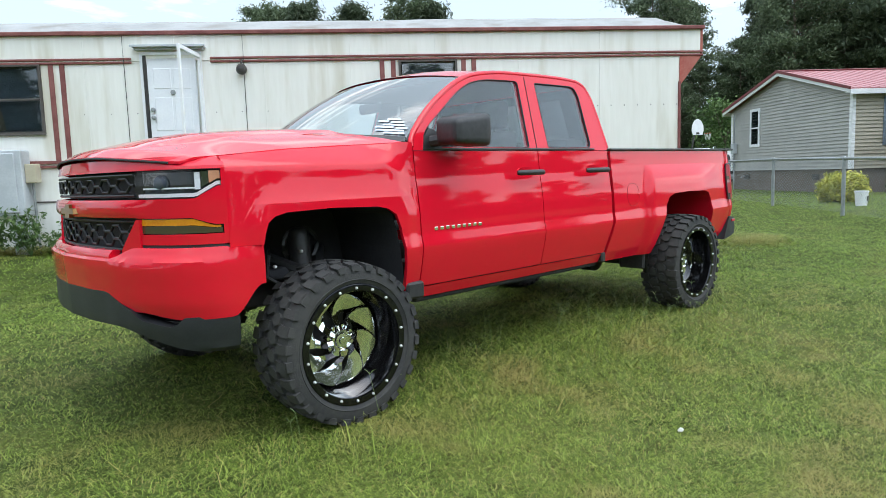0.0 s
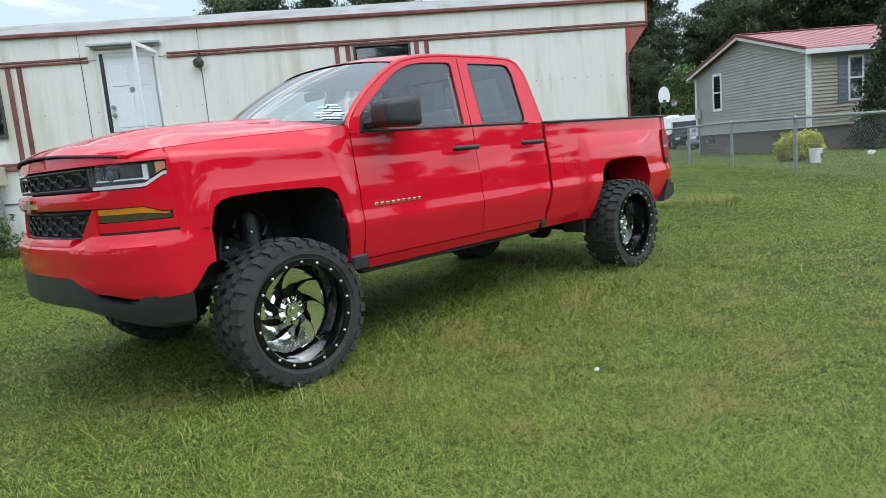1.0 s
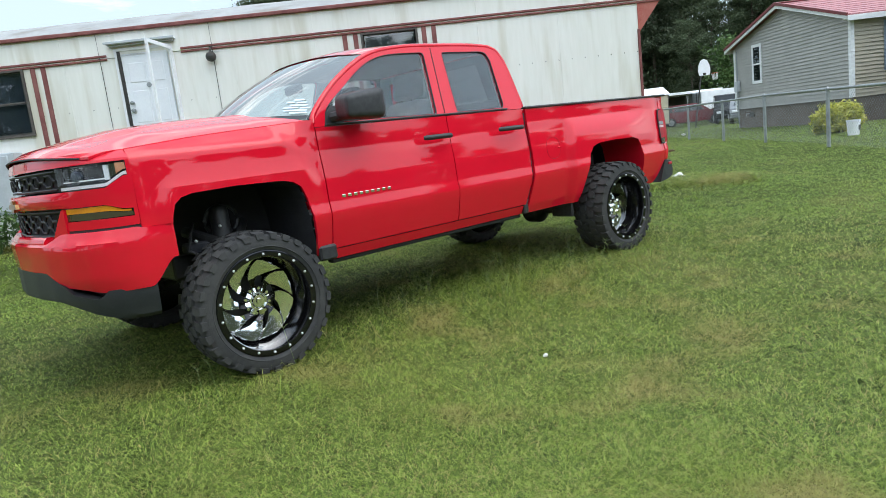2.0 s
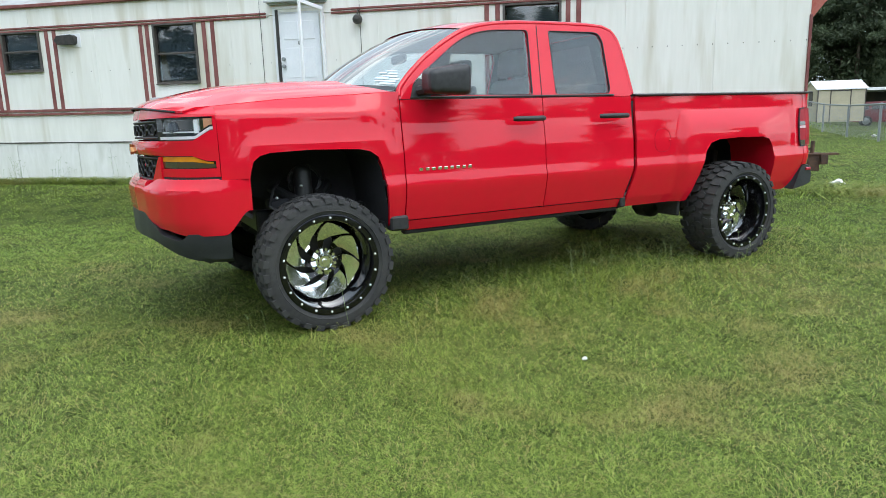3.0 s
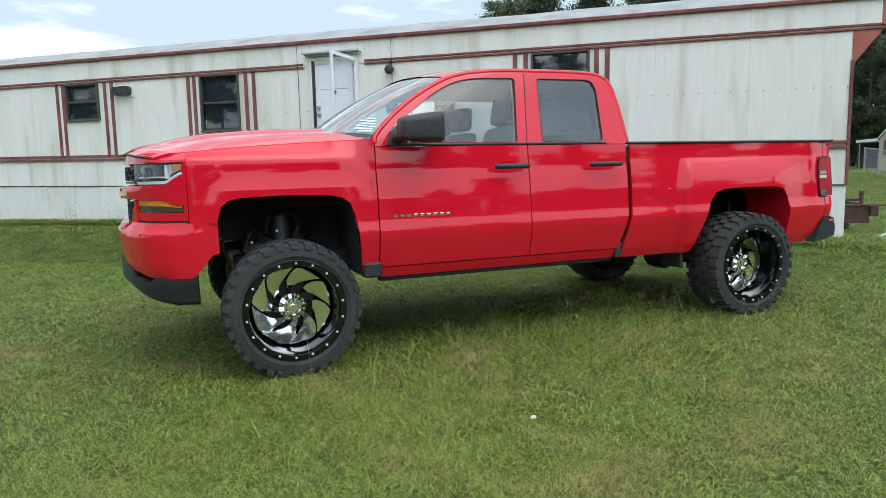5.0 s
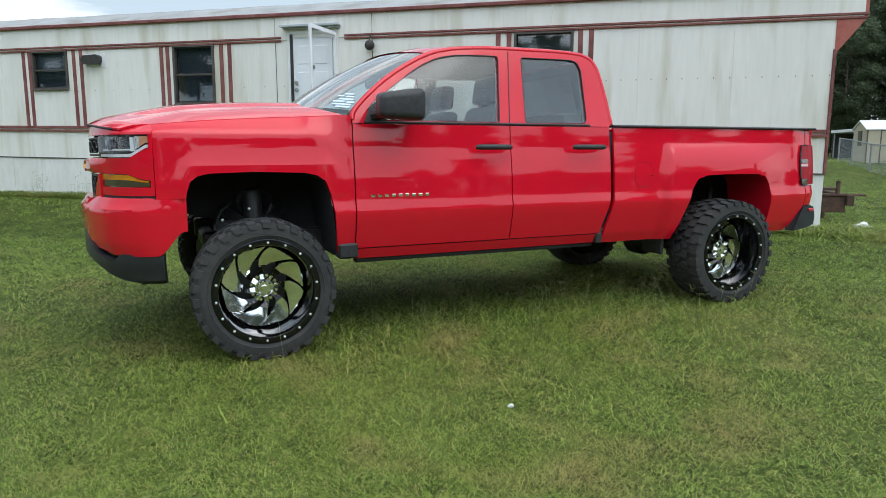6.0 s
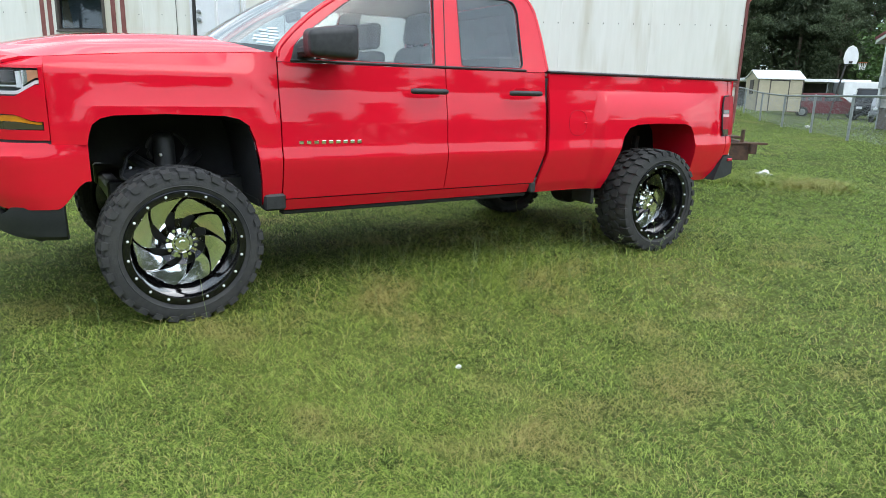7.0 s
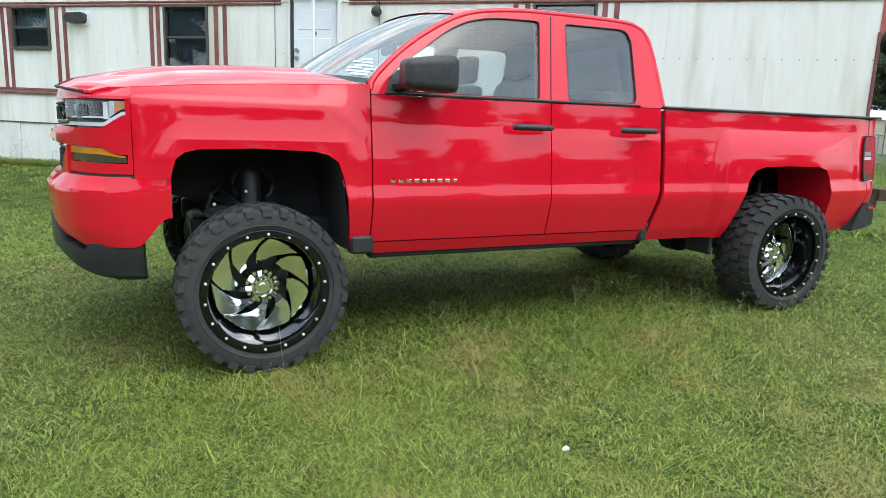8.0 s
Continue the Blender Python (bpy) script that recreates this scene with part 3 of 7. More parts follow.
def neighbour_house():
    H = thing("house", pose(23.8, 4.4, 0, 0, 0, TR_A), "low grey-sided house with a red metal roof", "house")
    # local x runs along the long side, y along the gable
    G, LONG, SK, EA, PK = 7.8, 15.0, 0.98, 3.64, 4.72
    bz = -0.1
    part("foundation_skirt", sheet(rect(0.05, LONG, bz, SK), [], lambda p, q, e: (p, 0.06 + e, q), 0.1), BLOCK, H)
    part("foundation_skirt", sheet(rect(0.05, G - 0.05, bz, SK), [], lambda p, q, e: (0.06 + e, p, q), 0.1), BLOCK, H)
    top = lambda z: (0.0, G) if z < EA else ((z - EA) / (PK - EA) * G / 2, G - (z - EA) / (PK - EA) * G / 2)
    gable = part("gable_wall", sheet([(0, SK), (G, SK), (G, EA), (G / 2, PK), (0, EA)], [], lambda p, q, e: (0.004 + e, p, q), 0.02), SIDING, H, "grey lap siding")
    lap(gable, SIDING, 0, G, SK, PK, 0.125, top, across=True)
    front = part("front_wall", sheet(rect(0, LONG, SK, EA - 0.1), [], lambda p, q, e: (p, 0.004 + e, q), 0.02), SIDING_TAN, H, "tan lap siding")
    lap(front, SIDING_TAN, 0, LONG, SK, EA - 0.1, 0.125)
    part("inner_wall", box(0.03, LONG, 0.03, G - 0.03, SK, EA - 0.05), DARKROOM, H)
    part("corner_board", box(-0.035, 0.1, -0.035, 0.1, SK, EA - 0.1, 0.006), WHITE, H)
    part("corner_board", box(-0.035, 0.1, G - 0.1, G + 0.035, SK, EA - 0.05, 0.006), WHITE, H)
    # roof planes with standing ribs
    for side in (0, 1):
        y0, y1 = (-0.3, G / 2) if side == 0 else (G + 0.3, G / 2)
        sl = (PK - EA) / (G / 2)
        ze = EA + 0.06 - 0.3 * sl
        bm = bmesh.new()
        vs = [bm.verts.new(p) for p in ((-0.32, y0, ze), (LONG + 0.3, y0, ze), (LONG + 0.3, y1, PK + 0.06), (-0.32, y1, PK + 0.06))]
        up = [bm.verts.new(v.co + Vector((0, 0, 0.05))) for v in vs]
        bm.faces.new(vs)
        bm.faces.new(up)
        for i in range(4):
            bm.faces.new((vs[i], vs[(i + 1) % 4], up[(i + 1) % 4], up[i]))
        rf = part("roof", bm, SHINGLE_RED, H, "faded red metal roofing")
        for k in range(50):
            x = -0.2 + k * 0.305
            part("rib", tube([(x, y0, ze + 0.055), (x, y1, PK + 0.115)], 0.014, 5), SHINGLE_RED, rf)
        part("rake_board", sheet([(y0, ze - 0.12), (y0, ze), (y1, PK + 0.06), (y1, PK - 0.06)], [], lambda p, q, e: (-0.3 + e, p, q), 0.05), WHITE, rf)
        part("rake_edge", sheet([(y0, ze), (y0, ze + 0.1), (y1, PK + 0.17), (y1, PK + 0.06)], [], lambda p, q, e: (-0.345 + e, p, q), 0.05), MAROON_EDGE, rf)
        part("eave_fascia", box(-0.3, LONG + 0.3, y0 - 0.01, y0 + 0.02, ze - 0.16, ze + 0.01, 0.004), WHITE, rf)
    part("ridge_cap", box(-0.34, LONG + 0.3, G / 2 - 0.12, G / 2 + 0.12, PK + 0.1, PK + 0.15, 0.02), MAROON_EDGE, H)
    part("soffit", box(-0.3, LONG + 0.3, -0.3, 0.0, EA - 0.12, EA - 0.1), WHITE, H)
    # gable window
    w = part("window", sheet(rect(5.52, 6.26, 1.97, 3.58), [rect(5.63, 6.15, 2.09, 3.46)], lambda p, q, e: (-0.05 + e, p, q), 0.06), WHITE, H, "narrow white-framed window")
    part("pane", box(-0.036, -0.032, 5.6, 6.18, 2.05, 3.5), PANE, w)
    part("sash_rail", box(-0.048, -0.03, 5.62, 6.16, 2.74, 2.8), WHITE, w)
    # plain dark sheet in place of the unlit room behind the pane
    part("blind", box(-0.031, -0.027, 5.6, 6.18, 2.05, 3.5), DARKROOM, w)
    # front windows with shutters
    for x0 in (1.48, 7.2):
        w = part("window", sheet(rect(x0, x0 + 0.6, 1.78, 3.33), [rect(x0 + 0.07, x0 + 0.53, 1.85, 3.26)], lambda p, q, e: (p, -0.05 + e, q), 0.06), WHITE, H)
        part("pane", box(x0 + 0.05, x0 + 0.55, -0.036, -0.032, 1.83, 3.3), PANE, w)
        part("sash_rail", box(x0 + 0.07, x0 + 0.53, -0.048, -0.03, 2.54, 2.6), WHITE, w)
        part("blind", box(x0 + 0.05, x0 + 0.55, -0.031, -0.027, 1.83, 3.3), CURTAIN, w)
        for s0 in (x0 - 0.37, x0 + 0.63):
            bm = sheet(rect(s0, s0 + 0.34, 1.76, 3.38), [rect(s0 + 0.05, s0 + 0.29, 1.83, 2.52), rect(s0 + 0.05, s0 + 0.29, 2.6, 3.31)], lambda p, q, e: (p, -0.05 + e, q), 0.03)
            for k in range(36):
                z = 1.84 + k * 0.041
                box(s0 + 0.04, s0 + 0.3, -0.035, -0.022, z, z + 0.03, 0, bm)
            part("shutter", bm, SHUTTER, H)
    mb = part("meter_box", box(-0.2, -0.036, 7.3, 7.56, 1.75, 2.2, 0.01), METERBOX, H, "grey electric meter box")
    part("conduit", tube([(-0.1, 7.43, 1.75), (-0.1, 7.43, 0.1)], 0.03, 8), GALV, mb)
    part("conduit", tube([(-0.1, 7.43, 2.2), (-0.1, 7.43, 3.5)], 0.025, 8), GALV, mb)
    part("hose_tap", tube([(-0.01, 6.7, 0.75), (-0.14, 6.7, 0.75), (-0.16, 6.7, 0.66)], 0.02, 6), GALV, H)
    for y in (1.7, 6.4):
        part("vent", box(0.03, 0.06, y, y + 0.4, 0.6, 0.8, 0.004), BLACKMETAL, H)
    return H


neighbour_house()


# ---- fence ----
FENCE_A, FENCE_D = Vector((17.05, 4.7, 0)), Vector((1, 0.97, 0)).normalized()


def chain_fence():
    F = thing("chain_link_fence", pose(0, 0, 0), "galvanised chain-link fence with a top rail", "fence")
    at = [-7.6, -4.2, -0.8, 2.5, 6.3, 10.5, 14.9, 19.2, 23.2]
    tops = []
    for s in at:
        p = FENCE_A + FENCE_D * s
        z = gz(p.x, p.y)
        part("post", tube([(p.x, p.y, z - 0.1), (p.x, p.y, z + 1.24), (p.x, p.y, z + 1.275)], [0.04, 0.04, 0.012], 10), GALV, F)
        tops.append(Vector((p.x, p.y, z + 1.22)))
    for a, b in zip(tops, tops[1:]):
        part("top_rail", tube([a, b], 0.03, 8), GALV, F)
        # woven wire between two posts
        bm = bmesh.new()
        run, n = (b - a).length, 0
        d = (b - a).normalized()
        step, r = 0.085, 0.0013
        k = -14
        while k * step < run:
            for sgn in (1, -1):
                s0, s1 = k * step, k * step + 1.15
                if sgn < 0:
                    s0, s1 = s1, s0
                lo, hi = a + d * s0 - Vector((0, 0, 1.16)), a + d * s1
                # clip to the bay
                t0, t1 = 0.0, 1.0
                ds = s1 - s0
                for edge, side in ((0.0, 1), (run, -1)):
                    t = (edge - s0) / ds
                    if (ds > 0) == (side > 0):
                        t0 = max(t0, t)
                    else:
                        t1 = min(t1, t)
                if t1 - t0 > 0.02:
                    tube([lo.lerp(hi, t0), lo.lerp(hi, t1)], r, 3, bm)
            k += 1
        ob = part("wire_mesh", bm, GALV, F)
        ob["kind"] = "stuff"


chain_fence()


# ---- plants ----
def leaf_mesh(name, spots, size, material, rng, flat=0.6, aspect=1.7):
    """Many small leaves, two triangles each, at spots (centre, radius, count)."""
    V, Fs = [], []
    for c, r, n in spots:
        for _ in range(n):
            d = Vector((rng.gauss(0, 1), rng.gauss(0, 1), rng.gauss(0, 1) * flat)) * (r * 0.55)
            p = Vector(c) + d
            q = Euler((rng.uniform(-1.1, 1.1), rng.uniform(-1.1, 1.1), rng.uniform(0, 6.28))).to_matrix()
            s = size * rng.uniform(0.6, 1.4)
            i = len(V)
            for a, b, h in ((-aspect, 0, 0), (0, -0.5, 0.12), (aspect, 0, 0), (0, 0.5, 0.12)):
                V.append(p + q @ Vector((a * s, b * s * 1.3, h * s)))
            Fs.append((i, i + 1, i + 2, i + 3))
    me = bpy.data.meshes.new(name)
    me.from_pydata([tuple(v) for v in V], [], Fs)
    me.materials.append(material)
    return me


def make_tree(kind, height, seed):
    """A tapered trunk with limbs and a crown of leaf clumps, uneven with gaps."""
    rng = random.Random(seed)
    name = "pine_tree" if kind == "pine" else "broadleaf_tree"
    T = thing(name, pose(0, 0, 0), "tall dark pine with a high ragged crown" if kind == "pine" else "tall leafy dark green tree in the wood's edge", "tree", "wood edge trees")
    bm = bmesh.new()
    bend = [rng.uniform(-0.5, 0.5) for _ in range(2)]
    axis = lambda k: Vector((bend[0] * k * k, bend[1] * k * k, height * k))
    r0 = height * 0.014
    tube([axis(k / 8) for k in range(9)], [r0 * (1 - 0.85 * k / 8) for k in range(9)], 8, bm)
    spots = []
    n = 54 if kind == "pine" else 84
    for i in range(n):
        if kind == "pine":
            k = 0.42 + 0.58 * (i + rng.random()) / n
            reach = height * 0.17 * (1.15 - k) / 0.7 * rng.uniform(0.5, 1.25) + 0.5
        else:
            k = 0.14 + 0.86 * (i + rng.random()) / n
            reach = height * 0.24 * math.sin(math.pi * min(1, (1.04 - k) * 1.15)) ** 0.6 * rng.uniform(0.55, 1.15) + 0.4
        a = rng.uniform(0, 6.28)
        p, e = axis(k), axis(k) + Vector((math.cos(a) * reach, math.sin(a) * reach, reach * rng.uniform(-0.05, 0.45)))
        tube([p, p.lerp(e, 0.5) + Vector((0, 0, 0.1 * reach)), e], [r0 * 0.28 * (1.1 - k) + 0.02, 0.03, 0.012], 4, bm)
        for f in (0.45, 0.75, 1.0):
            spots.append((p.lerp(e, f) + Vector((0, 0, rng.uniform(-0.2, 0.4))), height * 0.04 * rng.uniform(0.7, 1.5), 110 if kind == "pine" else 120))
    part("trunk", bm, BARK, T, smooth=60)
    cr = new("crown", leaf_mesh("crown", spots, height * 0.0055, NEEDLE if kind == "pine" else LEAF, rng, 0.6, 2.6 if kind == "pine" else 1.6))
    cr.parent = T
    return T


def woods():
    rng = random.Random(11)
    models = [make_tree("pine", 20, 1), make_tree("pine", 22, 2), make_tree("leaf", 19, 3), make_tree("leaf", 17, 4), make_tree("leaf", 21, 5)]
    used = set()
    def put(x, y, k, s=1.0):
        m = pose(x, y, gz(x, y) - 0.2, 0, 0, rng.uniform(0, 360)) @ Matrix.Scale(s, 4)
        if k not in used:
            used.add(k)
            models[k].matrix_world = m
        else:
            c = copy_thing(models[k], m)
            c.matrix_basis = m
    # single trees that look over the long roof
    for x, y, k, s in ((33.5, 63, 2, 0.93), (37, 61, 0, 0.93), (36, 66, 4, 0.9), (45, 53, 2, 1.0), (47.5, 52, 1, 0.84), (41, 58, 1, 0.84)):
        put(x, y, k, s)
    # the wood behind the neighbour, in staggered rows along a line
    a, b = Vector((60, 40, 0)), Vector((84, 0, 0))
    side = Vector((0.86, 0.51, 0))
    for row in range(3):
        for i in range(11):
            p = a.lerp(b, (i + 0.5 * (row % 2)) / 10 - 0.08) + side * (row * 6 + rng.uniform(-1.5, 1.5)) + Vector((rng.uniform(-1, 1), rng.uniform(-1, 1), 0))
            gap = abs((p.y + 2.8) - 0.458 * (p.x + 1.9)) < 4.5
            low = p.y + 2.8 > 0.58 * (p.x + 1.9)
            put(p.x, p.y, rng.choice((0, 1, 2, 2, 3, 4, 4)), rng.uniform(0.85, 1.2) * (0.66 if gap else 0.7 if low else 1))
    for x, y, k, s in ((52, 50, 3, 0.9), (60, 46, 2, 0.85), (63, 50, 4, 0.78), (66, 44, 3, 0.88), (70, 46, 0, 0.82)):
        put(x, y, k, s)
    # the trees across the yard, behind the camera, that the paint and glass mirror
    for row in range(2):
        for i in range(30):
            put(-84 + i * 6.2 + rng.uniform(-2.2, 2.2), -62 - row * 7 + rng.uniform(-3, 3), rng.choice((2, 3, 4, 4, 1)), rng.uniform(0.62, 0.9))
    # unseen row, added to shut out low sky and darken the truck's nose
    for i in range(20):
        put(-58 + rng.uniform(-4, 4), -52 + i * 4.6 + rng.uniform(-1.5, 1.5), rng.choice((2, 3, 4, 4, 0)), rng.uniform(0.7, 0.95))
    # undergrowth at the wood's foot
    spots = []
    for i in range(700):
        p = Vector((59, 42, 0)).lerp(Vector((83, -1, 0)), rng.random()) + side * rng.uniform(0, 5)
        spots.append((Vector((p.x, p.y, 0.4 + 6.5 * rng.random() ** 1.3)), 1.5, 46))
    ob = new("undergrowth", leaf_mesh("undergrowth", spots, 0.17, LEAF, rng, 0.9, 1.6))
    tagged(ob, "dark green undergrowth at the foot of the wood", "undergrowth", kind="stuff")
    # unseen thicket across the yard, added to block bright sky between the mirrored trunks
    spots = []
    for i in range(1500):
        x, h = rng.uniform(-88, 100), rng.random()
        top = 5.2 + 1.6 * math.sin(x * 0.31) + 1.1 * math.sin(x * 0.83 + 1)
        spots.append((Vector((x, -55 + rng.uniform(-2.5, 2.5), 0.3 + top * h)), 1.5, 46))
    ob = new("reflection_thicket", leaf_mesh("reflection_thicket", spots, 0.2, LEAF, rng, 0.9, 1.6))
    tagged(ob, "unseen dark green thicket, added to block low sky in the truck's reflections", "thicket", kind="stuff")



woods()


def conifer():
    rng = random.Random(21)
    T = thing("evergreen_tree", pose(24.0, 1.7, gz(24.0, 1.7)), "dense dark cone-shaped evergreen beside the house", "tree")
    part("trunk", tube([(0, 0, 0), (0, 0, 1), (0, 0, 4.9)], [0.1, 0.08, 0.02], 8), BARK, T)
    spots = []
    for i in range(520):
        k = rng.random() ** 1.3
        a, r = rng.uniform(0, 6.28), (1.32 * (1 - k) ** 0.8 + 0.06) * rng.uniform(0.7, 1.04)
        spots.append((Vector((math.cos(a) * r, math.sin(a) * r, 0.15 + k * 4.9)), 0.2, 30))
    ob = new("crown", leaf_mesh("crown", spots, 0.05, NEEDLE, rng, 1.0, 1.8))
    ob.parent = T


conifer()


def bush():
    rng = random.Random(5)
    p = Vector((18.4, 3.05, 0))
    T = thing("bush", pose(p.x, p.y, gz(p.x, p.y), 0, 0, TR_A), "clipped yellow-green bush in front of the house", "bush")
    bm = bmesh.new()
    spots = []
    for i in range(260):
        a, r = rng.uniform(0, 6.28), rng.random() ** 0.4
        c = Vector((math.cos(a) * r * 0.62, math.sin(a) * r * 0.4, rng.uniform(0.1, 0.78)))
        c.z -= 0.2 * r ** 3 * (c.z > 0.5)
        spots.append((c, 0.09, 60))
        if i % 6 == 0:
            tube([(c.x * 0.2, c.y * 0.2, 0), c * 0.6, c], [0.015, 0.01, 0.004], 4, bm)
    part("stem", bm, BARK, T)
    ob = new("foliage", leaf_mesh("foliage", spots, 0.03, BUSHLEAF, rng, 0.9, 1.4))
    ob.parent = T


bush()


def bucket():
    p = Vector((16.8, 2.17, 0))
    B = thing("bucket", pose(p.x, p.y, gz(p.x, p.y)), "white plastic bucket standing in the grass", "bucket")
    bm = lathe([(0.001, 0.0), (0.125, 0.0), (0.15, 0.33), (0.158, 0.335), (0.158, 0.37), (0.145, 0.37), (0.12, 0.02), (0.001, 0.02)], 24, "Z")
    part("pail", bm, WHITE, B, smooth=35)
    part("handle", tube([(math.cos(a) * 0.16, -0.02 - math.sin(a) * 0.04, 0.33 - math.sin(a) * 0.14) for a in [math.pi * k / 10 for k in range(11)]], 0.004, 5), BLACKMETAL, B)
    part("label_patch", box(-0.06, 0.06, -0.145, -0.13, 0.12, 0.24), BLACKMETAL, B)


bucket()


# ---- pickup truck ----
RED = surf("red_car_paint", (0.67, 0.008, 0.026), (0.64, 0.008, 0.024), 2.0, 0.4, coat=1.0, rvar=0.04, spec=0.0)
RED.node_tree.nodes["Principled BSDF"].inputs["Coat IOR"].default_value = 1.5
PLASTIC = surf("black_textured_plastic", (0.016, 0.016, 0.018), (0.028, 0.028, 0.03), 30, 0.5, bump=0.15, bscale=300)
GREYPLASTIC = surf("grey_valance_plastic", (0.014, 0.016, 0.019), (0.021, 0.023, 0.026), 12, 0.5, bump=0.08, bscale=250)
GRILLE = surf("satin_black_grille", (0.007, 0.007, 0.01), (0.01, 0.01, 0.013), 30, 0.5)
LINER = surf("wheel_well_liner", (0.023, 0.023, 0.028), (0.032, 0.032, 0.037), 9, 0.8, bump=0.2, bscale=60)
GLOSSBLACK = surf("gloss_black", (0.006, 0.006, 0.007), (0.01, 0.01, 0.011), 6, 0.12, coat=0.6)
BARREL = surf("black_chrome_barrel", (0.05, 0.05, 0.054), (0.036, 0.036, 0.04), 7, 0.1, metal=0.9)
CHROME = surf("chrome", (0.88, 0.88, 0.87), (0.84, 0.84, 0.83), 9, 0.1, metal=1.0)
STEEL = surf("bright_bolt_steel", (0.8, 0.8, 0.8), None, rough=0.35, metal=0.4)
RUBBER = surf("tyre_rubber", (0.033, 0.033, 0.035), (0.051, 0.05, 0.048), 5, 0.8, bump=0.25, bscale=120, third=(0.04, 0.034, 0.027), tscale=3, tlow=0.6, thigh=0.85, spec=0.35)
CHASSIS = surf("underbody_steel", (0.02, 0.021, 0.023), (0.036, 0.034, 0.033), 6, 0.4, bump=0.2)
SEAT = surf("grey_seat_cloth", (0.19, 0.19, 0.195), (0.14, 0.14, 0.145), 14, 0.9, bump=0.2, bscale=200)
HEADLINER = surf("pale_headliner", (0.42, 0.41, 0.39), (0.37, 0.36, 0.34), 9, 0.9)
CLEAR = glass("clear_car_glass", (0.955, 0.985, 0.985), see=0.05)
SHIELD = glass("windshield_glass", (0.76, 0.88, 0.94), see=0.32)
TINT = glass("tinted_glass", (0.76, 0.79, 0.8), see=0.07)
PRIVACY = glass("dark_privacy_glass", (0.3, 0.32, 0.34), see=0.06)
LENS = glass("lamp_lens", (0.95, 0.96, 0.98), see=0.04)
HOUSING = surf("smoked_lamp_housing", (0.04, 0.055, 0.085), (0.028, 0.04, 0.062), 30, 0.3)
AMBER = surf("amber_lens", (0.75, 0.3, 0.01), (0.62, 0.2, 0.01), 14, 0.15, coat=0.8)
SMOKE = surf("smoked_lens", (0.06, 0.05, 0.028), None, rough=0.12, coat=0.8)
PEACH = surf("orange_marker_lens", (0.62, 0.3, 0.18), (0.55, 0.25, 0.14), 20, 0.15, coat=0.8)
TAILRED = surf("red_tail_lens", (0.4, 0.008, 0.02), (0.26, 0.005, 0.014), 10, 0.3, spec=0.12)
LAMPWHITE = surf("white_light_guide", (0.8, 0.82, 0.85), None, rough=0.2, coat=0.5)
GOLD = surf("bronze_emblem", (0.3, 0.17, 0.07), (0.25, 0.14, 0.06), 20, 0.3, metal=0.8)
DECAL = surf("pale_blue_vinyl", (0.66, 0.77, 0.9), None, rough=0.5)

WIDE = 1.98
MID = WIDE / 2
truck = thing("pickup_truck", pose(0, 0, 0), "red lifted extended-cab pickup truck on chrome wheels", "pickup truck")


def profile(z):
    zs = (0.50, 0.56, 0.62, 0.71, 0.80, 0.854, 0.858, 0.914, 0.932, 1.06, 1.12, 1.18, 1.235, 1.25)
    ys = (0.10, 0.075, 0.045, 0.020, -0.002, -0.0105, -0.0105, 0.001, 0.0045, 0.0095, 0.0175, 0.0258, 0.0342, 0.036)
    return sum(float(np.interp(z + d, zs, ys)) for d in (-0.009, -0.005, 0.0, 0.005, 0.009)) / 5


def flare(x, z, cx, hw, top, rise, fall, pinch=0.1, bow=1.0):
    """The wheel arch's bulge: full below top, leaning in to nothing at top + rise."""
    narrow = hw - pinch * sstep(top - 0.12, top + rise, z)
    k = max(0.0, z - top) / rise
    return (1 - sstep(0, fall, abs(x - cx) - narrow)) * (max(0.0, 1 - k) ** bow if bow > 0 else max(0.0, 1 - k ** -bow))


def side_y(x, z):
    """How far the near side's skin stands in from its widest plane."""
    if x < 0.576:
        crease = 1.335 - 0.09 * sstep(0.3, 0.575, x)
        lean = 1.05 - 0.96 * sstep(0.2, 0.575, x)
    elif x < 2.51:
        crease, lean = 1.245, 0.09
    else:
        crease, lean = 1.282, 0.09
    y = profile(z if z < 1.1 else 1.1 + (z - 1.1) * 0.145 / (crease - 1.1))
    if x < 0.576 and z > 0.95:
        y *= 0.4 + 0.6 * sstep(0.4, 0.576, x)
    soft = 0.012 + 0.016 * sstep(0.3, 0.576, x)
    k = (z - crease) / soft
    y += lean * soft * (k if k > 8 else math.log1p(math.exp(k)) if k > -8 else 0)
    y -= 0.02 * flare(x, z, 0.03, 0.42, 1.15, 0.14, 0.12, bow=1.8) * (1 if x < 0.62 else 0)
    if x > 2.6:
        y -= 0.045 * flare(x, z, 3.68, 0.64, 1.09, 0.19, 0.1, 0.05, -2.2) * (1 - sstep(3.85, 4.4, x))
        y += 0.05 * max(0.0, (x - 4.36) / 0.2) ** 2 * 0.5
    if x < -0.35:
        y += 0.016 * ((-0.35 - x) / 0.2) ** 2
    return y


LEVELS = sorted({round(0.5 + 0.0125 * k, 4) for k in range(80)} | {1.09, 1.27, 1.147, 1.15, 1.153, 1.327, 1.33, 1.333, 1.274, 1.278, 1.282, 1.286, 0.849, 0.854, 0.858, 0.907, 0.914, 0.921, 0.8, 1.235, 1.245, 1.255, 1.268})


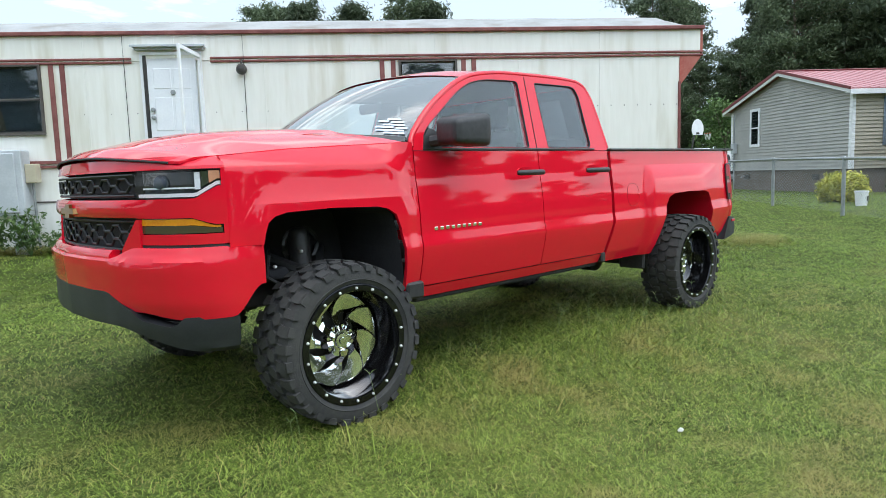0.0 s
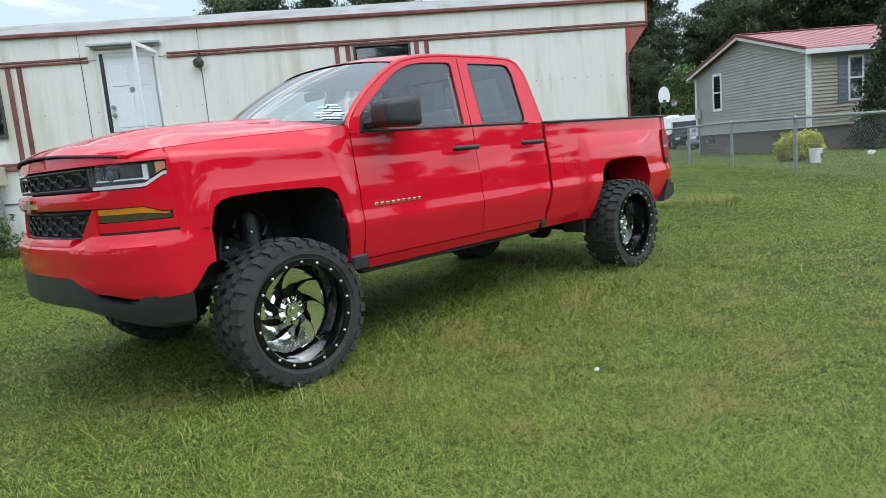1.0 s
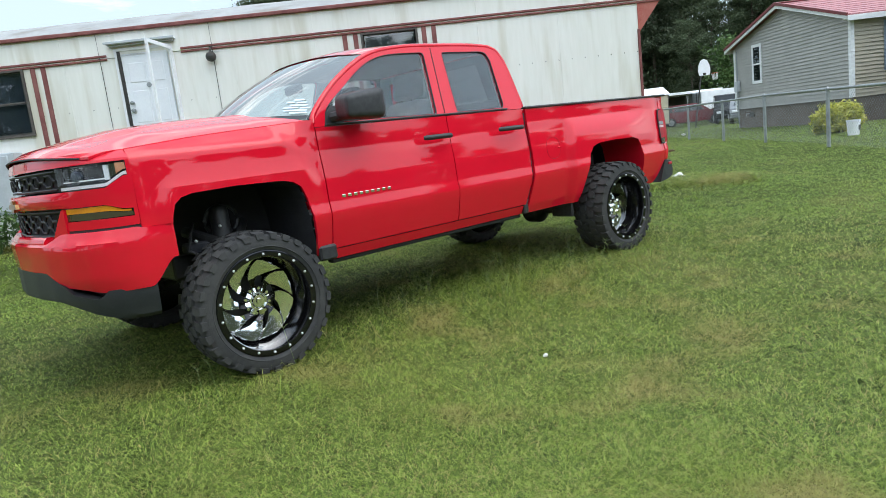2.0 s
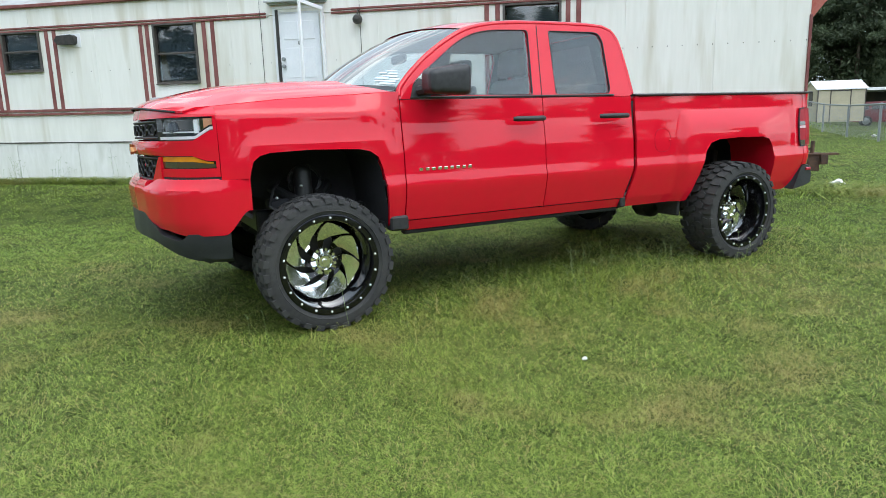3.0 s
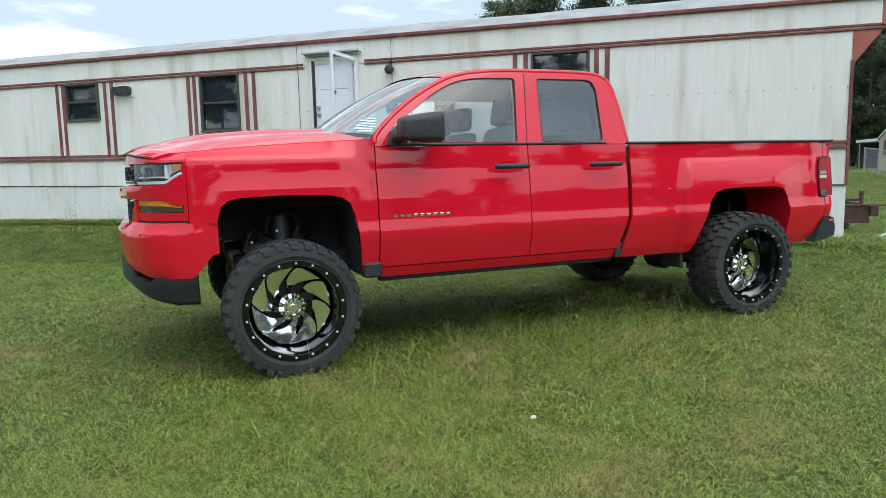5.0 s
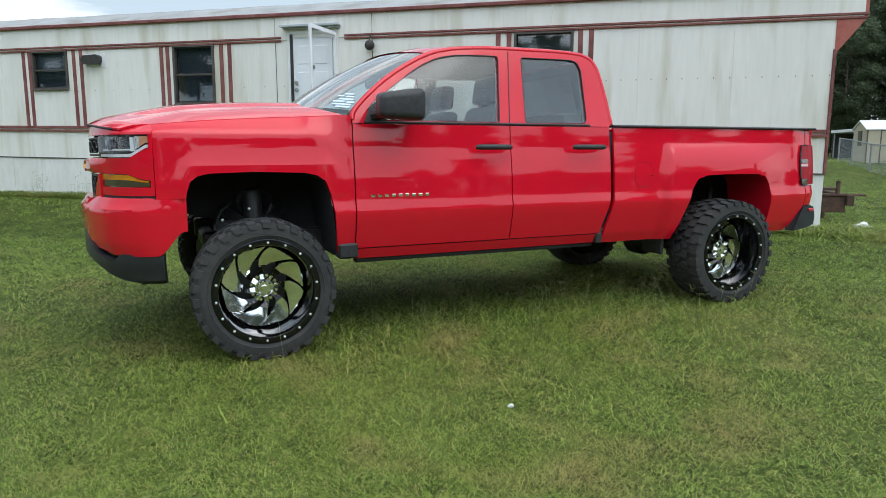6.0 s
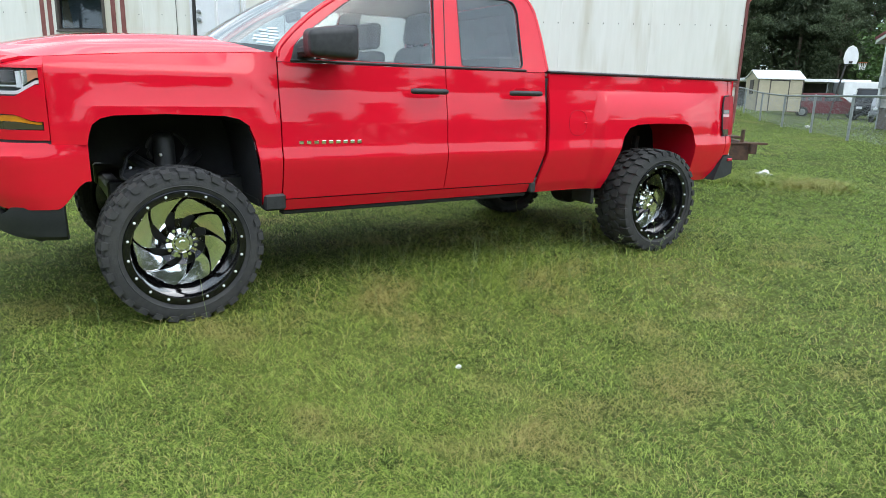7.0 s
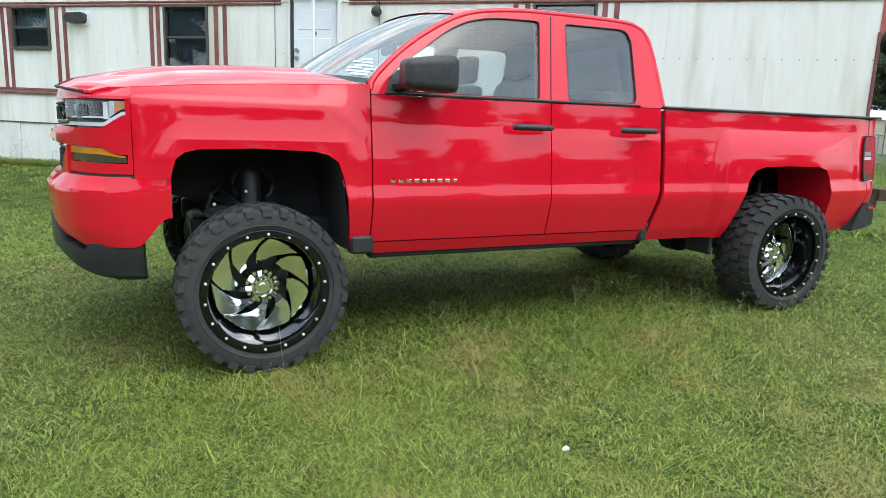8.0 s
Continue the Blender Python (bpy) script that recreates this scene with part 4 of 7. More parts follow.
def side_panel(name, xs, low, high, material, far=False, lip=0.022, label="", parent=None, shape=side_y):
    """A body skin panel between two edges, its rim turned inwards."""
    bm = bmesh.new()
    s = (lambda y: WIDE - y) if far else (lambda y: y)
    bottom, peak = min(low(x) for x in xs), max(high(x) for x in xs)
    zs = [z for z in LEVELS if bottom + 0.004 < z < peak - 0.004]
    rows = len(zs) + 1
    cols = []
    for x in xs:
        a, b = low(x), high(x)
        cols.append([(x, shape(x, z), z) for z in (a, *[min(max(z, a), b) for z in zs], b)])
    V = [[bm.verts.new((x - 0.075 * sstep(0.95, 0.56, z) * max(0.0, 1 - abs(x - 2.508) / 0.14), s(y), z)) for x, y, z in c] for c in cols]
    for i in range(len(V) - 1):
        for j in range(rows):
            bm.faces.new((V[i][j], V[i + 1][j], V[i + 1][j + 1], V[i][j + 1]))
    loop = [V[i][0] for i in range(len(V))] + [V[-1][j] for j in range(1, rows + 1)] + [V[i][rows] for i in range(len(V) - 2, -1, -1)] + [V[0][j] for j in range(rows - 1, 0, -1)]
    back = [bm.verts.new((v.co.x, v.co.y + (-lip if far else lip), v.co.z)) for v in loop]
    for i in range(len(loop)):
        k = (i + 1) % len(loop)
        bm.faces.new((loop[i], loop[k], back[k], back[i]))
    bmesh.ops.remove_doubles(bm, verts=bm.verts, dist=1e-5)
    return part(name, bm, material, parent or truck, label, smooth=28)


def cols(a, b, n, *keys):
    return sorted({round(float(v), 4) for v in (*np.linspace(a, b, n), *[k for k in keys if a <= k <= b])})


ARCH_F = ((-0.405, 0.965), (-0.395, 1.01), (-0.378, 1.06), (-0.34, 1.09), (-0.28, 1.105), (-0.03, 1.112), (0.26, 1.102), (0.335, 1.085), (0.385, 1.05), (0.415, 0.97), (0.435, 0.86), (0.448, 0.74), (0.456, 0.60))
ARCH_R = ((3.10, 0.56), (3.13, 0.65), (3.19, 0.83), (3.24, 0.95), (3.29, 1.01), (3.38, 1.035), (3.62, 1.042), (3.92, 1.037), (4.01, 1.015), (4.06, 0.95), (4.09, 0.8), (4.10, 0.56))


def hood_edge(x):
    return float(np.interp(x, (-0.86, -0.55, -0.2, 0.1, 0.5), (1.362, 1.38, 1.41, 1.427, 1.445)))


def fender_low(x):
    if x < ARCH_F[0][0]:
        return 0.965
    return float(np.interp(x, [p[0] for p in ARCH_F], [p[1] for p in ARCH_F])) if x <= 0.456 else 0.60


def bed_low(x):
    if x < 3.10 or x > 4.10:
        return 0.548 if x < 4.36 else 0.548 + 0.2 * sstep(4.36, 4.56, x)
    return float(np.interp(x, [p[0] for p in ARCH_R], [p[1] for p in ARCH_R]))


def door_low_rear(x):
    return 0.625


def body_sides():
    for far in (False, True):
        side_panel("fender", cols(-0.555, 0.568, 84, *[p[0] for p in ARCH_F], -0.4051), fender_low, lambda x: hood_edge(x) - 0.004 + 0.005 * sstep(0.4, 0.56, x), RED, far)
        side_panel("front_door", cols(0.576, 1.67, 36), lambda x: 0.625, lambda x: 1.394, RED, far)
        side_panel("rear_door", cols(1.677, 2.495, 30), door_low_rear, lambda x: 1.394, RED, far)
        side_panel("rocker_panel", cols(0.578, 2.44, 20), lambda x: 0.553, lambda x: 0.618, RED, far)
        side_panel("bed_side", cols(2.53, 4.535, 120, *[p[0] for p in ARCH_R], 3.0995, 4.1005), bed_low, lambda x: 1.392, RED, far)
        sy = (lambda y: WIDE - y) if far else (lambda y: y)
        yb = lambda a, b: sorted((sy(a), sy(b)))
        for x0, x1, z0, z1 in ((0.562, 0.582, 0.6, 1.36), (1.664, 1.684, 0.6, 1.36), (2.48, 2.53, 0.66, 1.36)):
            part("seam_filler", box(x0, x1, *yb(0.06, 0.12), z0, z1), LINER, truck)
        # black mouldings under the doors and ahead of the front wheel's rear edge
        part("sill_guard", box(0.458, 0.585, *yb(0.005, 0.1), 0.565, 0.66, 0.012), PLASTIC, truck)
        part("sill_guard", box(0.585, 2.42, *yb(0.1, 0.16), 0.52, 0.555, 0.012), LINER, truck)
        part("cab_gap_guard", box(2.405, 2.46, *yb(0.04, 0.1), 0.55, 0.63, 0.01), PLASTIC, truck)
        part("mud_guard", box(3.04, 3.07, *yb(0.06, 0.3), 0.42, 0.56, 0.012), PLASTIC, truck)
        part("bed_rail_cap", box(2.525, 4.64, *yb(0.03, 0.11), 1.394, 1.412, 0.007), PLASTIC, truck)
        # inner faces of the wheel wells
        for arch in (ARCH_F, ARCH_R):
            bm = bmesh.new()
            y0, y1 = (0.1 if arch is ARCH_R else 0.03), 0.62
            pts = [(arch[0][0], 0.62)] + [(x + (0.02 if x > 3.6 else -0.02), z + 0.02) for x, z in arch] if arch is ARCH_R else [(-0.42, 0.84), (-0.415, 0.94)] + [(x, z + 0.004) for x, z in arch]
            a = [bm.verts.new((x, sy(y0), z)) for x, z in pts]
            b = [bm.verts.new((x, sy(y1), z)) for x, z in pts]
            for i in range(len(pts) - 1):
                bm.faces.new((a[i], a[i + 1], b[i + 1], b[i]))
            bm.faces.new(b)
            part("wheel_well_liner", bm, LINER, truck)
            if arch is ARCH_R:
                bm = bmesh.new()
                a = [bm.verts.new((x, sy(side_y(x, z) + 0.008), z + 0.001)) for x, z in arch[1:]]
                b = [bm.verts.new((x, sy(0.42), z + 0.0)) for x, z in arch[1:]]
                for i in range(len(a) - 1):
                    bm.faces.new((a[i], a[i + 1], b[i + 1], b[i]))
                part("wheel_house_lip", bm, RED, truck, smooth=60)


body_sides()


# cab
def glass_y(z):
    return 0.05 + (z - 1.385) * 0.33


CAB_OUT = [(0.575, 1.398), (0.585, 1.46), (0.668, 1.554), (0.814, 1.676), (0.976, 1.78), (1.142, 1.862), (1.307, 1.903), (1.522, 1.926), (1.754, 1.932), (2.132, 1.934), (2.36, 1.922), (2.425, 1.896), (2.465, 1.845), (2.488, 1.77), (2.508, 1.615), (2.522, 1.412), (2.49, 1.398)]
WIN_F = [(0.662, 1.42), (0.684, 1.486), (0.754, 1.556), (0.89, 1.652), (1.033, 1.753), (1.167, 1.822), (1.298, 1.856), (1.429, 1.868), (1.645, 1.874), (1.662, 1.858), (1.602, 1.416)]
WIN_R = [(1.8, 1.416), (1.84, 1.874), (2.255, 1.877), (2.29, 1.869), (2.316, 1.846), (2.332, 1.8), (2.312, 1.44), (2.285, 1.418)]


def rounded(loop, fillet=0.018):
    """The loop with its gentle bends curved and its corners rounded off."""
    P = [Vector(p) for p in loop]
    n = len(P)
    turn = [abs((P[i] - P[i - 1]).angle(P[(i + 1) % n] - P[i])) for i in range(n)]
    out = []
    for i in range(n):
        a, p, q, b = P[i - 1], P[i], P[(i + 1) % n], P[(i + 2) % n]
        if turn[i] > 0.75:
            for k in (0, 0.25, 0.5, 0.75, 1):
                s, e = p + (a - p).normalized() * fillet, p + (q - p).normalized() * fillet
                out.append(s * (1 - k) ** 2 + p * 2 * k * (1 - k) + e * k ** 2)
        else:
            out.append(p)
        if turn[i] <= 0.75 and turn[(i + 1) % n] <= 0.75 and max((q - p).length, 0.012) * 3 > max((p - a).length, (b - q).length) and (q - p).length > 0.03:
            for t in (1 / 3, 2 / 3):
                out.append((p * 2 + (q - a) * t + (a * 2 - p * 5 + q * 4 - b) * t * t + (p * 3 - a - q * 3 + b) * t ** 3) * 0.5)
    return [tuple(v) for v in out]


CAB_SKIN, WIN_F, WIN_R = rounded(CAB_OUT, 0.006), rounded(WIN_F), rounded(WIN_R, 0.024)
RAIL = [(0.578, 1.425)] + [p for p in CAB_SKIN if p[1] > 1.44] + [(2.516, 1.5), (2.521, 1.42)]


def shrink(loop, d):
    c = Vector((sum(p[0] for p in loop) / len(loop), sum(p[1] for p in loop) / len(loop)))
    return [tuple(Vector(p) + (c - Vector(p)).normalized() * d) for p in loop]


def roof_line(x):
    return float(np.interp(x, [p[0] for p in CAB_OUT[4:12]], [p[1] for p in CAB_OUT[4:12]]))


def cab():
    for far in (False, True):
        s = (lambda y: WIDE - y) if far else (lambda y: y)
        lay = lambda off: (lambda p, q, e: (p, s(glass_y(q) + off + e), q))
        part("cab_frame", sheet(CAB_SKIN, [WIN_F, WIN_R], lay(0), 0.04), RED, truck)
        for win, mat, nm in ((WIN_F, CLEAR, "front_side_window"), (WIN_R, TINT, "rear_side_window")):
            big = shrink(win, -0.001)
            seal = part(nm, sheet(big, [shrink(win, 0.005)], lay(0.006 if far else -0.001), 0.012), LINER, truck)
            part("pane", sheet(shrink(win, 0.004), [], lay(0.009), 0.004), mat, seal, "dark tinted pane" if mat is TINT else "clear pane")
        part("pillar_trim", sheet(shrink(CAB_SKIN, 0.03), [shrink(WIN_F, 0.004), shrink(WIN_R, 0.004)], lay(0.043), 0.012), SEAT, truck)
        part("belt_moulding", box(0.65, 2.33, *sorted((s(0.044), s(0.058))), 1.399, 1.413, 0.004), PLASTIC, truck)
        # roof rail roll and door seals
        part("roof_rail", tube([(x, s(glass_y(z) + 0.012), z - 0.008) for x, z in RAIL], 0.02, 8), RED, truck, smooth=60)
        part("door_seal", tube([(x + 0.012, s(glass_y(z) - 0.001), z - 0.022) for x, z in CAB_OUT[1:9]], 0.0035, 5), LINER, truck)
        part("door_seal", tube([(1.674 + (z - 1.4) * 0.14, s(glass_y(z) - 0.0005), z) for z in (1.4, 1.6, 1.905)], 0.0035, 5), LINER, truck)
        part("door_seal", tube([(x - 0.05, s(glass_y(z) - 0.0005), z - 0.02) for x, z in CAB_OUT[10:16]], 0.003, 5), LINER, truck)
    # roof skin
    bm = bmesh.new()
    n, m = 30, 24
    G = []
    for j in range(m + 1):
        w = -1 + 2 * j / m
        xt = 1.142 - 0.15 * (1 - w * w)
        row = []
        for i in range(n + 1):
            k = i / n
            x = xt + (2.42 - xt) * k
            zo = roof_line(1.142 + (2.42 - 1.142) * k)
            yo = glass_y(zo) + 0.01
            row.append(bm.verts.new((x, MID + w * (MID - yo), zo + 0.055 * (1 - abs(w) ** 2.6) * (1 if k < 0.9 else 1 - ((k - 0.9) / 0.1) ** 2 * 0.5) + 0.004)))
        G.append(row)
    for j in range(m):
        for i in range(n):
            bm.faces.new((G[j][i], G[j][i + 1], G[j + 1][i + 1], G[j + 1][i]))
    part("roof", bm, RED, truck, smooth=40)
    part("headliner", box(1.2, 2.36, 0.26, WIDE - 0.26, 1.875, 1.89, 0.005), HEADLINER, truck)
    # windshield
    def shield(v, w, lift=0.0):
        lo = Vector((0.57 - 0.27 * (1 - w * w), MID + w * (MID - 0.078), 1.448 + 0.055 * (1 - w * w)))
        hi = Vector((1.146 - 0.15 * (1 - w * w), MID + w * (MID - 0.212), 1.862 + 0.053 * (1 - abs(w) ** 2.6)))
        p = lo.lerp(hi, v)
        return p + Vector((-0.55, 0, 0.83)) * (0.03 * 4 * v * (1 - v) + lift)
    def patch(v0, v1, w0, w1, lift, n=16, m=10):
        bm = bmesh.new()
        G = [[bm.verts.new(shield(v0 + (v1 - v0) * i / m, w0 + (w1 - w0) * j / n, lift)) for i in range(m + 1)] for j in range(n + 1)]
        for j in range(n):
            for i in range(m):
                bm.faces.new((G[j][i], G[j][i + 1], G[j + 1][i + 1], G[j + 1][i]))
        return bm
    ws = part("windshield", patch(0, 1, -0.985, 0.985, 0.0), SHIELD, truck, smooth=60)
    part("frit_band", patch(0.0, 0.05, -0.97, 0.97, 0.004), GLOSSBLACK, ws)
    for w in (-0.985, 0.985):
        part("windshield_seal", tube([shield(v / 8, w, 0.004) for v in range(9)], 0.008, 6), PLASTIC, truck)
    # vinyl lettering low on the driver's side of the glass: unreadable, so plain bars
    for v, w0, w1 in ((0.07, -0.95, -0.82), (0.1, -0.94, -0.76), (0.13, -0.95, -0.88), (0.135, -0.86, -0.74), (0.165, -0.92, -0.78), (0.2, -0.9, -0.82), (0.205, -0.8, -0.73), (0.235, -0.87, -0.78)):
        part("decal_bar", patch(v, v + 0.02, w0, w1, 0.006, 4, 1), DECAL, ws)
    # cowl and wipers
    bm = bmesh.new()
    G = []
    for j in range(17):
        w = -1 + 2 * j / 16
        xr = 0.58 - 0.27 * (1 - w * w)
        G.append([bm.verts.new((xr + dx, MID + w * (MID - 0.09), 1.446 + 0.055 * (1 - w * w) + dz)) for dx, dz in ((-0.14, -0.03), (-0.05, -0.012), (0.02, 0.0))])
    for a, b in zip(G, G[1:]):
        for i in range(2):
            bm.faces.new((a[i], a[i + 1], b[i + 1], b[i]))
    part("cowl", bm, PLASTIC, truck)
    for w0, w1 in ((-0.78, -0.1), (0.0, 0.7)):
        part("wiper", tube([shield(0.0, w0, 0.008), shield(0.03, (w0 + w1) / 2, 0.012), shield(0.05, w1, 0.008)], 0.008, 6), PLASTIC, truck)
    # back wall with its window
    bm = sheet([(0.07, 1.0), (WIDE - 0.07, 1.0), (WIDE - 0.07, 1.4), (WIDE - 0.23, 1.89), (0.23, 1.89), (0.07, 1.4)], [[(0.32, 1.47), (WIDE - 0.32, 1.47), (WIDE - 0.38, 1.81), (0.38, 1.81)]], lambda p, q, e: (2.505 - max(0, q - 1.4) * 0.16 - e, p, q), 0.05)
    bw = part("cab_back", bm, RED, truck)
    part("rear_window", sheet([(0.31, 1.46), (WIDE - 0.31, 1.46), (WIDE - 0.37, 1.82), (0.37, 1.82)], [], lambda p, q, e: (2.485 - max(0, q - 1.4) * 0.16 - e, p, q), 0.005), PRIVACY, bw)
    trim = sheet([(0.12, 1.0), (WIDE - 0.12, 1.0), (WIDE - 0.12, 1.4), (WIDE - 0.26, 1.87), (0.26, 1.87), (0.12, 1.4)], [[(0.33, 1.48), (WIDE - 0.33, 1.48), (WIDE - 0.39, 1.80), (0.39, 1.80)]], lambda p, q, e: (2.44 - max(0, q - 1.4) * 0.16 - e, p, q), 0.01)
    part("back_trim", trim, PLASTIC, bw)


cab()


# the front's outline in plan: from the fender round the corner to the middle
PLAN = ((0.0, -0.395), (0.002, -0.455), (0.008, -0.53), (0.022, -0.593), (0.05, -0.652), (0.10, -0.712), (0.17, -0.766), (0.3, -0.829), (0.45, -0.875), (0.7, -0.916), (0.99, -0.935))


# hood
def hood():
    bm = bmesh.new()
    n, m = 34, 44
    G = []
    for j in range(m + 1):
        w = -1 + 2 * j / m
        yw = MID - abs(w) * (MID - 0.115)
        xf = float(np.interp(yw, [p[0] for p in PLAN], [p[1] for p in PLAN])) + 0.004
        xr = 0.52 - 0.27 * (1 - w * w)
        row = []
        for i in range(n + 1):
            k = i / n
            x = xf + (xr - xf) * k
            ze = hood_edge(x)
            ye = side_y(min(max(x, -0.5), 0.5), ze - 0.004) + 0.006
            ye += (0.115 - ye) * sstep(-0.25, -0.6, x)
            crown = float(np.interp(k, (0, 0.08, 0.4, 0.75, 1), (0.056, 0.082, 0.125, 0.125, 0.115)))
            z = ze + crown * (1 - abs(w) ** 2.4) + 0.014 * (1 - sstep(0.52, 0.62, abs(w))) * sstep(0.05, 0.3, k)
            z -= 0.016 * (1 - sstep(0, 0.06, k))
            row.append(bm.verts.new((x, MID + w * (MID - ye), z)))
        G.append(row)
    for j in range(m):
        for i in range(n):
            bm.faces.new((G[j][i], G[j][i + 1], G[j + 1][i + 1], G[j + 1][i]))
    lead = [tuple(G[j][0].co + Vector((-0.002, 0, -0.008))) for j in range(1, m)]
    edge = [e for e in bm.edges if e.is_boundary]
    r = bmesh.ops.extrude_edge_only(bm, edges=edge)
    for v in r["geom"]:
        if isinstance(v, bmesh.types.BMVert):
            v.co.z -= 0.012
    hd = part("hood", bm, RED, truck, smooth=30)
    # dark bead stands in for the shaded gap under the hood's front edge
    part("hood_gap_bead", tube(lead, 0.0055, 6), LINER, hd)


hood()

_arc = [0.0]
for _p, _q in zip(PLAN, PLAN[1:]):
    _arc.append(_arc[-1] + math.dist(_p, _q))
HALF = _arc[-1]


def plan(t):
    """A point and its outward normal t metres along the front's outline."""
    far = t > HALF
    u = 2 * HALF - t if far else t
    f = lambda q: Vector((float(np.interp(q, _arc, [p[1] for p in PLAN])), float(np.interp(q, _arc, [p[0] for p in PLAN]))))
    a = (f(u - 0.03) + f(u) * 2 + f(u + 0.03)) / 4
    d = (f(u + 0.03) - f(u - 0.03))
    d = d.normalized() if d.length > 1e-6 else Vector((0, 1))
    nrm = Vector((-abs(d.y), -abs(d.x)))
    if u > HALF - 0.031:
        nrm = Vector((-1, 0))
    if far:
        a.y, nrm.y = WIDE - a.y, -nrm.y
    return a, nrm


FRONT_Z = 1.025


def arc_of_y(y):
    return float(np.interp(y, [p[0] for p in PLAN], _arc))


def fascia(name, t0, t1, low, high, out, material, rows=6, n=40, lip=0.03, label="", parent=None):
    """A strip of the front between two heights, standing out(t, z) from its outline."""
    bm = bmesh.new()
    V = []
    for i in range(n + 1):
        t = t0 + (t1 - t0) * i / n
        p, nr = plan(t)
        u = min(t, 2 * HALF - t)
        a, b = low(u), high(u)
        V.append([])
        for j in range(rows + 1):
            z = a + (b - a) * j / rows
            o = out(u, z) if callable(out) else out
            V[-1].append(bm.verts.new((p.x + nr.x * o, p.y + nr.y * o, z * FRONT_Z)))
    for i in range(n):
        for j in range(rows):
            bm.faces.new((V[i][j], V[i + 1][j], V[i + 1][j + 1], V[i][j + 1]))
    if lip:
        loop = [V[i][0] for i in range(n + 1)] + [V[-1][j] for j in range(1, rows + 1)] + [V[i][rows] for i in range(n - 1, -1, -1)] + [V[0][j] for j in range(rows - 1, 0, -1)]
        ts = [t0 + (t1 - t0) * i / n for i in range(n + 1)]
        tl = ts + [t1] * rows + ts[-2::-1] + [t0] * (rows - 1)
        back = []
        for v, t in zip(loop, tl):
            nr = plan(t)[1]
            back.append(bm.verts.new((v.co.x - nr.x * lip, v.co.y - nr.y * lip, v.co.z)))
        for i in range(len(loop)):
            k = (i + 1) % len(loop)
            bm.faces.new((loop[i], loop[k], back[k], back[i]))
    return part(name, bm, material, parent or truck, label, smooth=30)


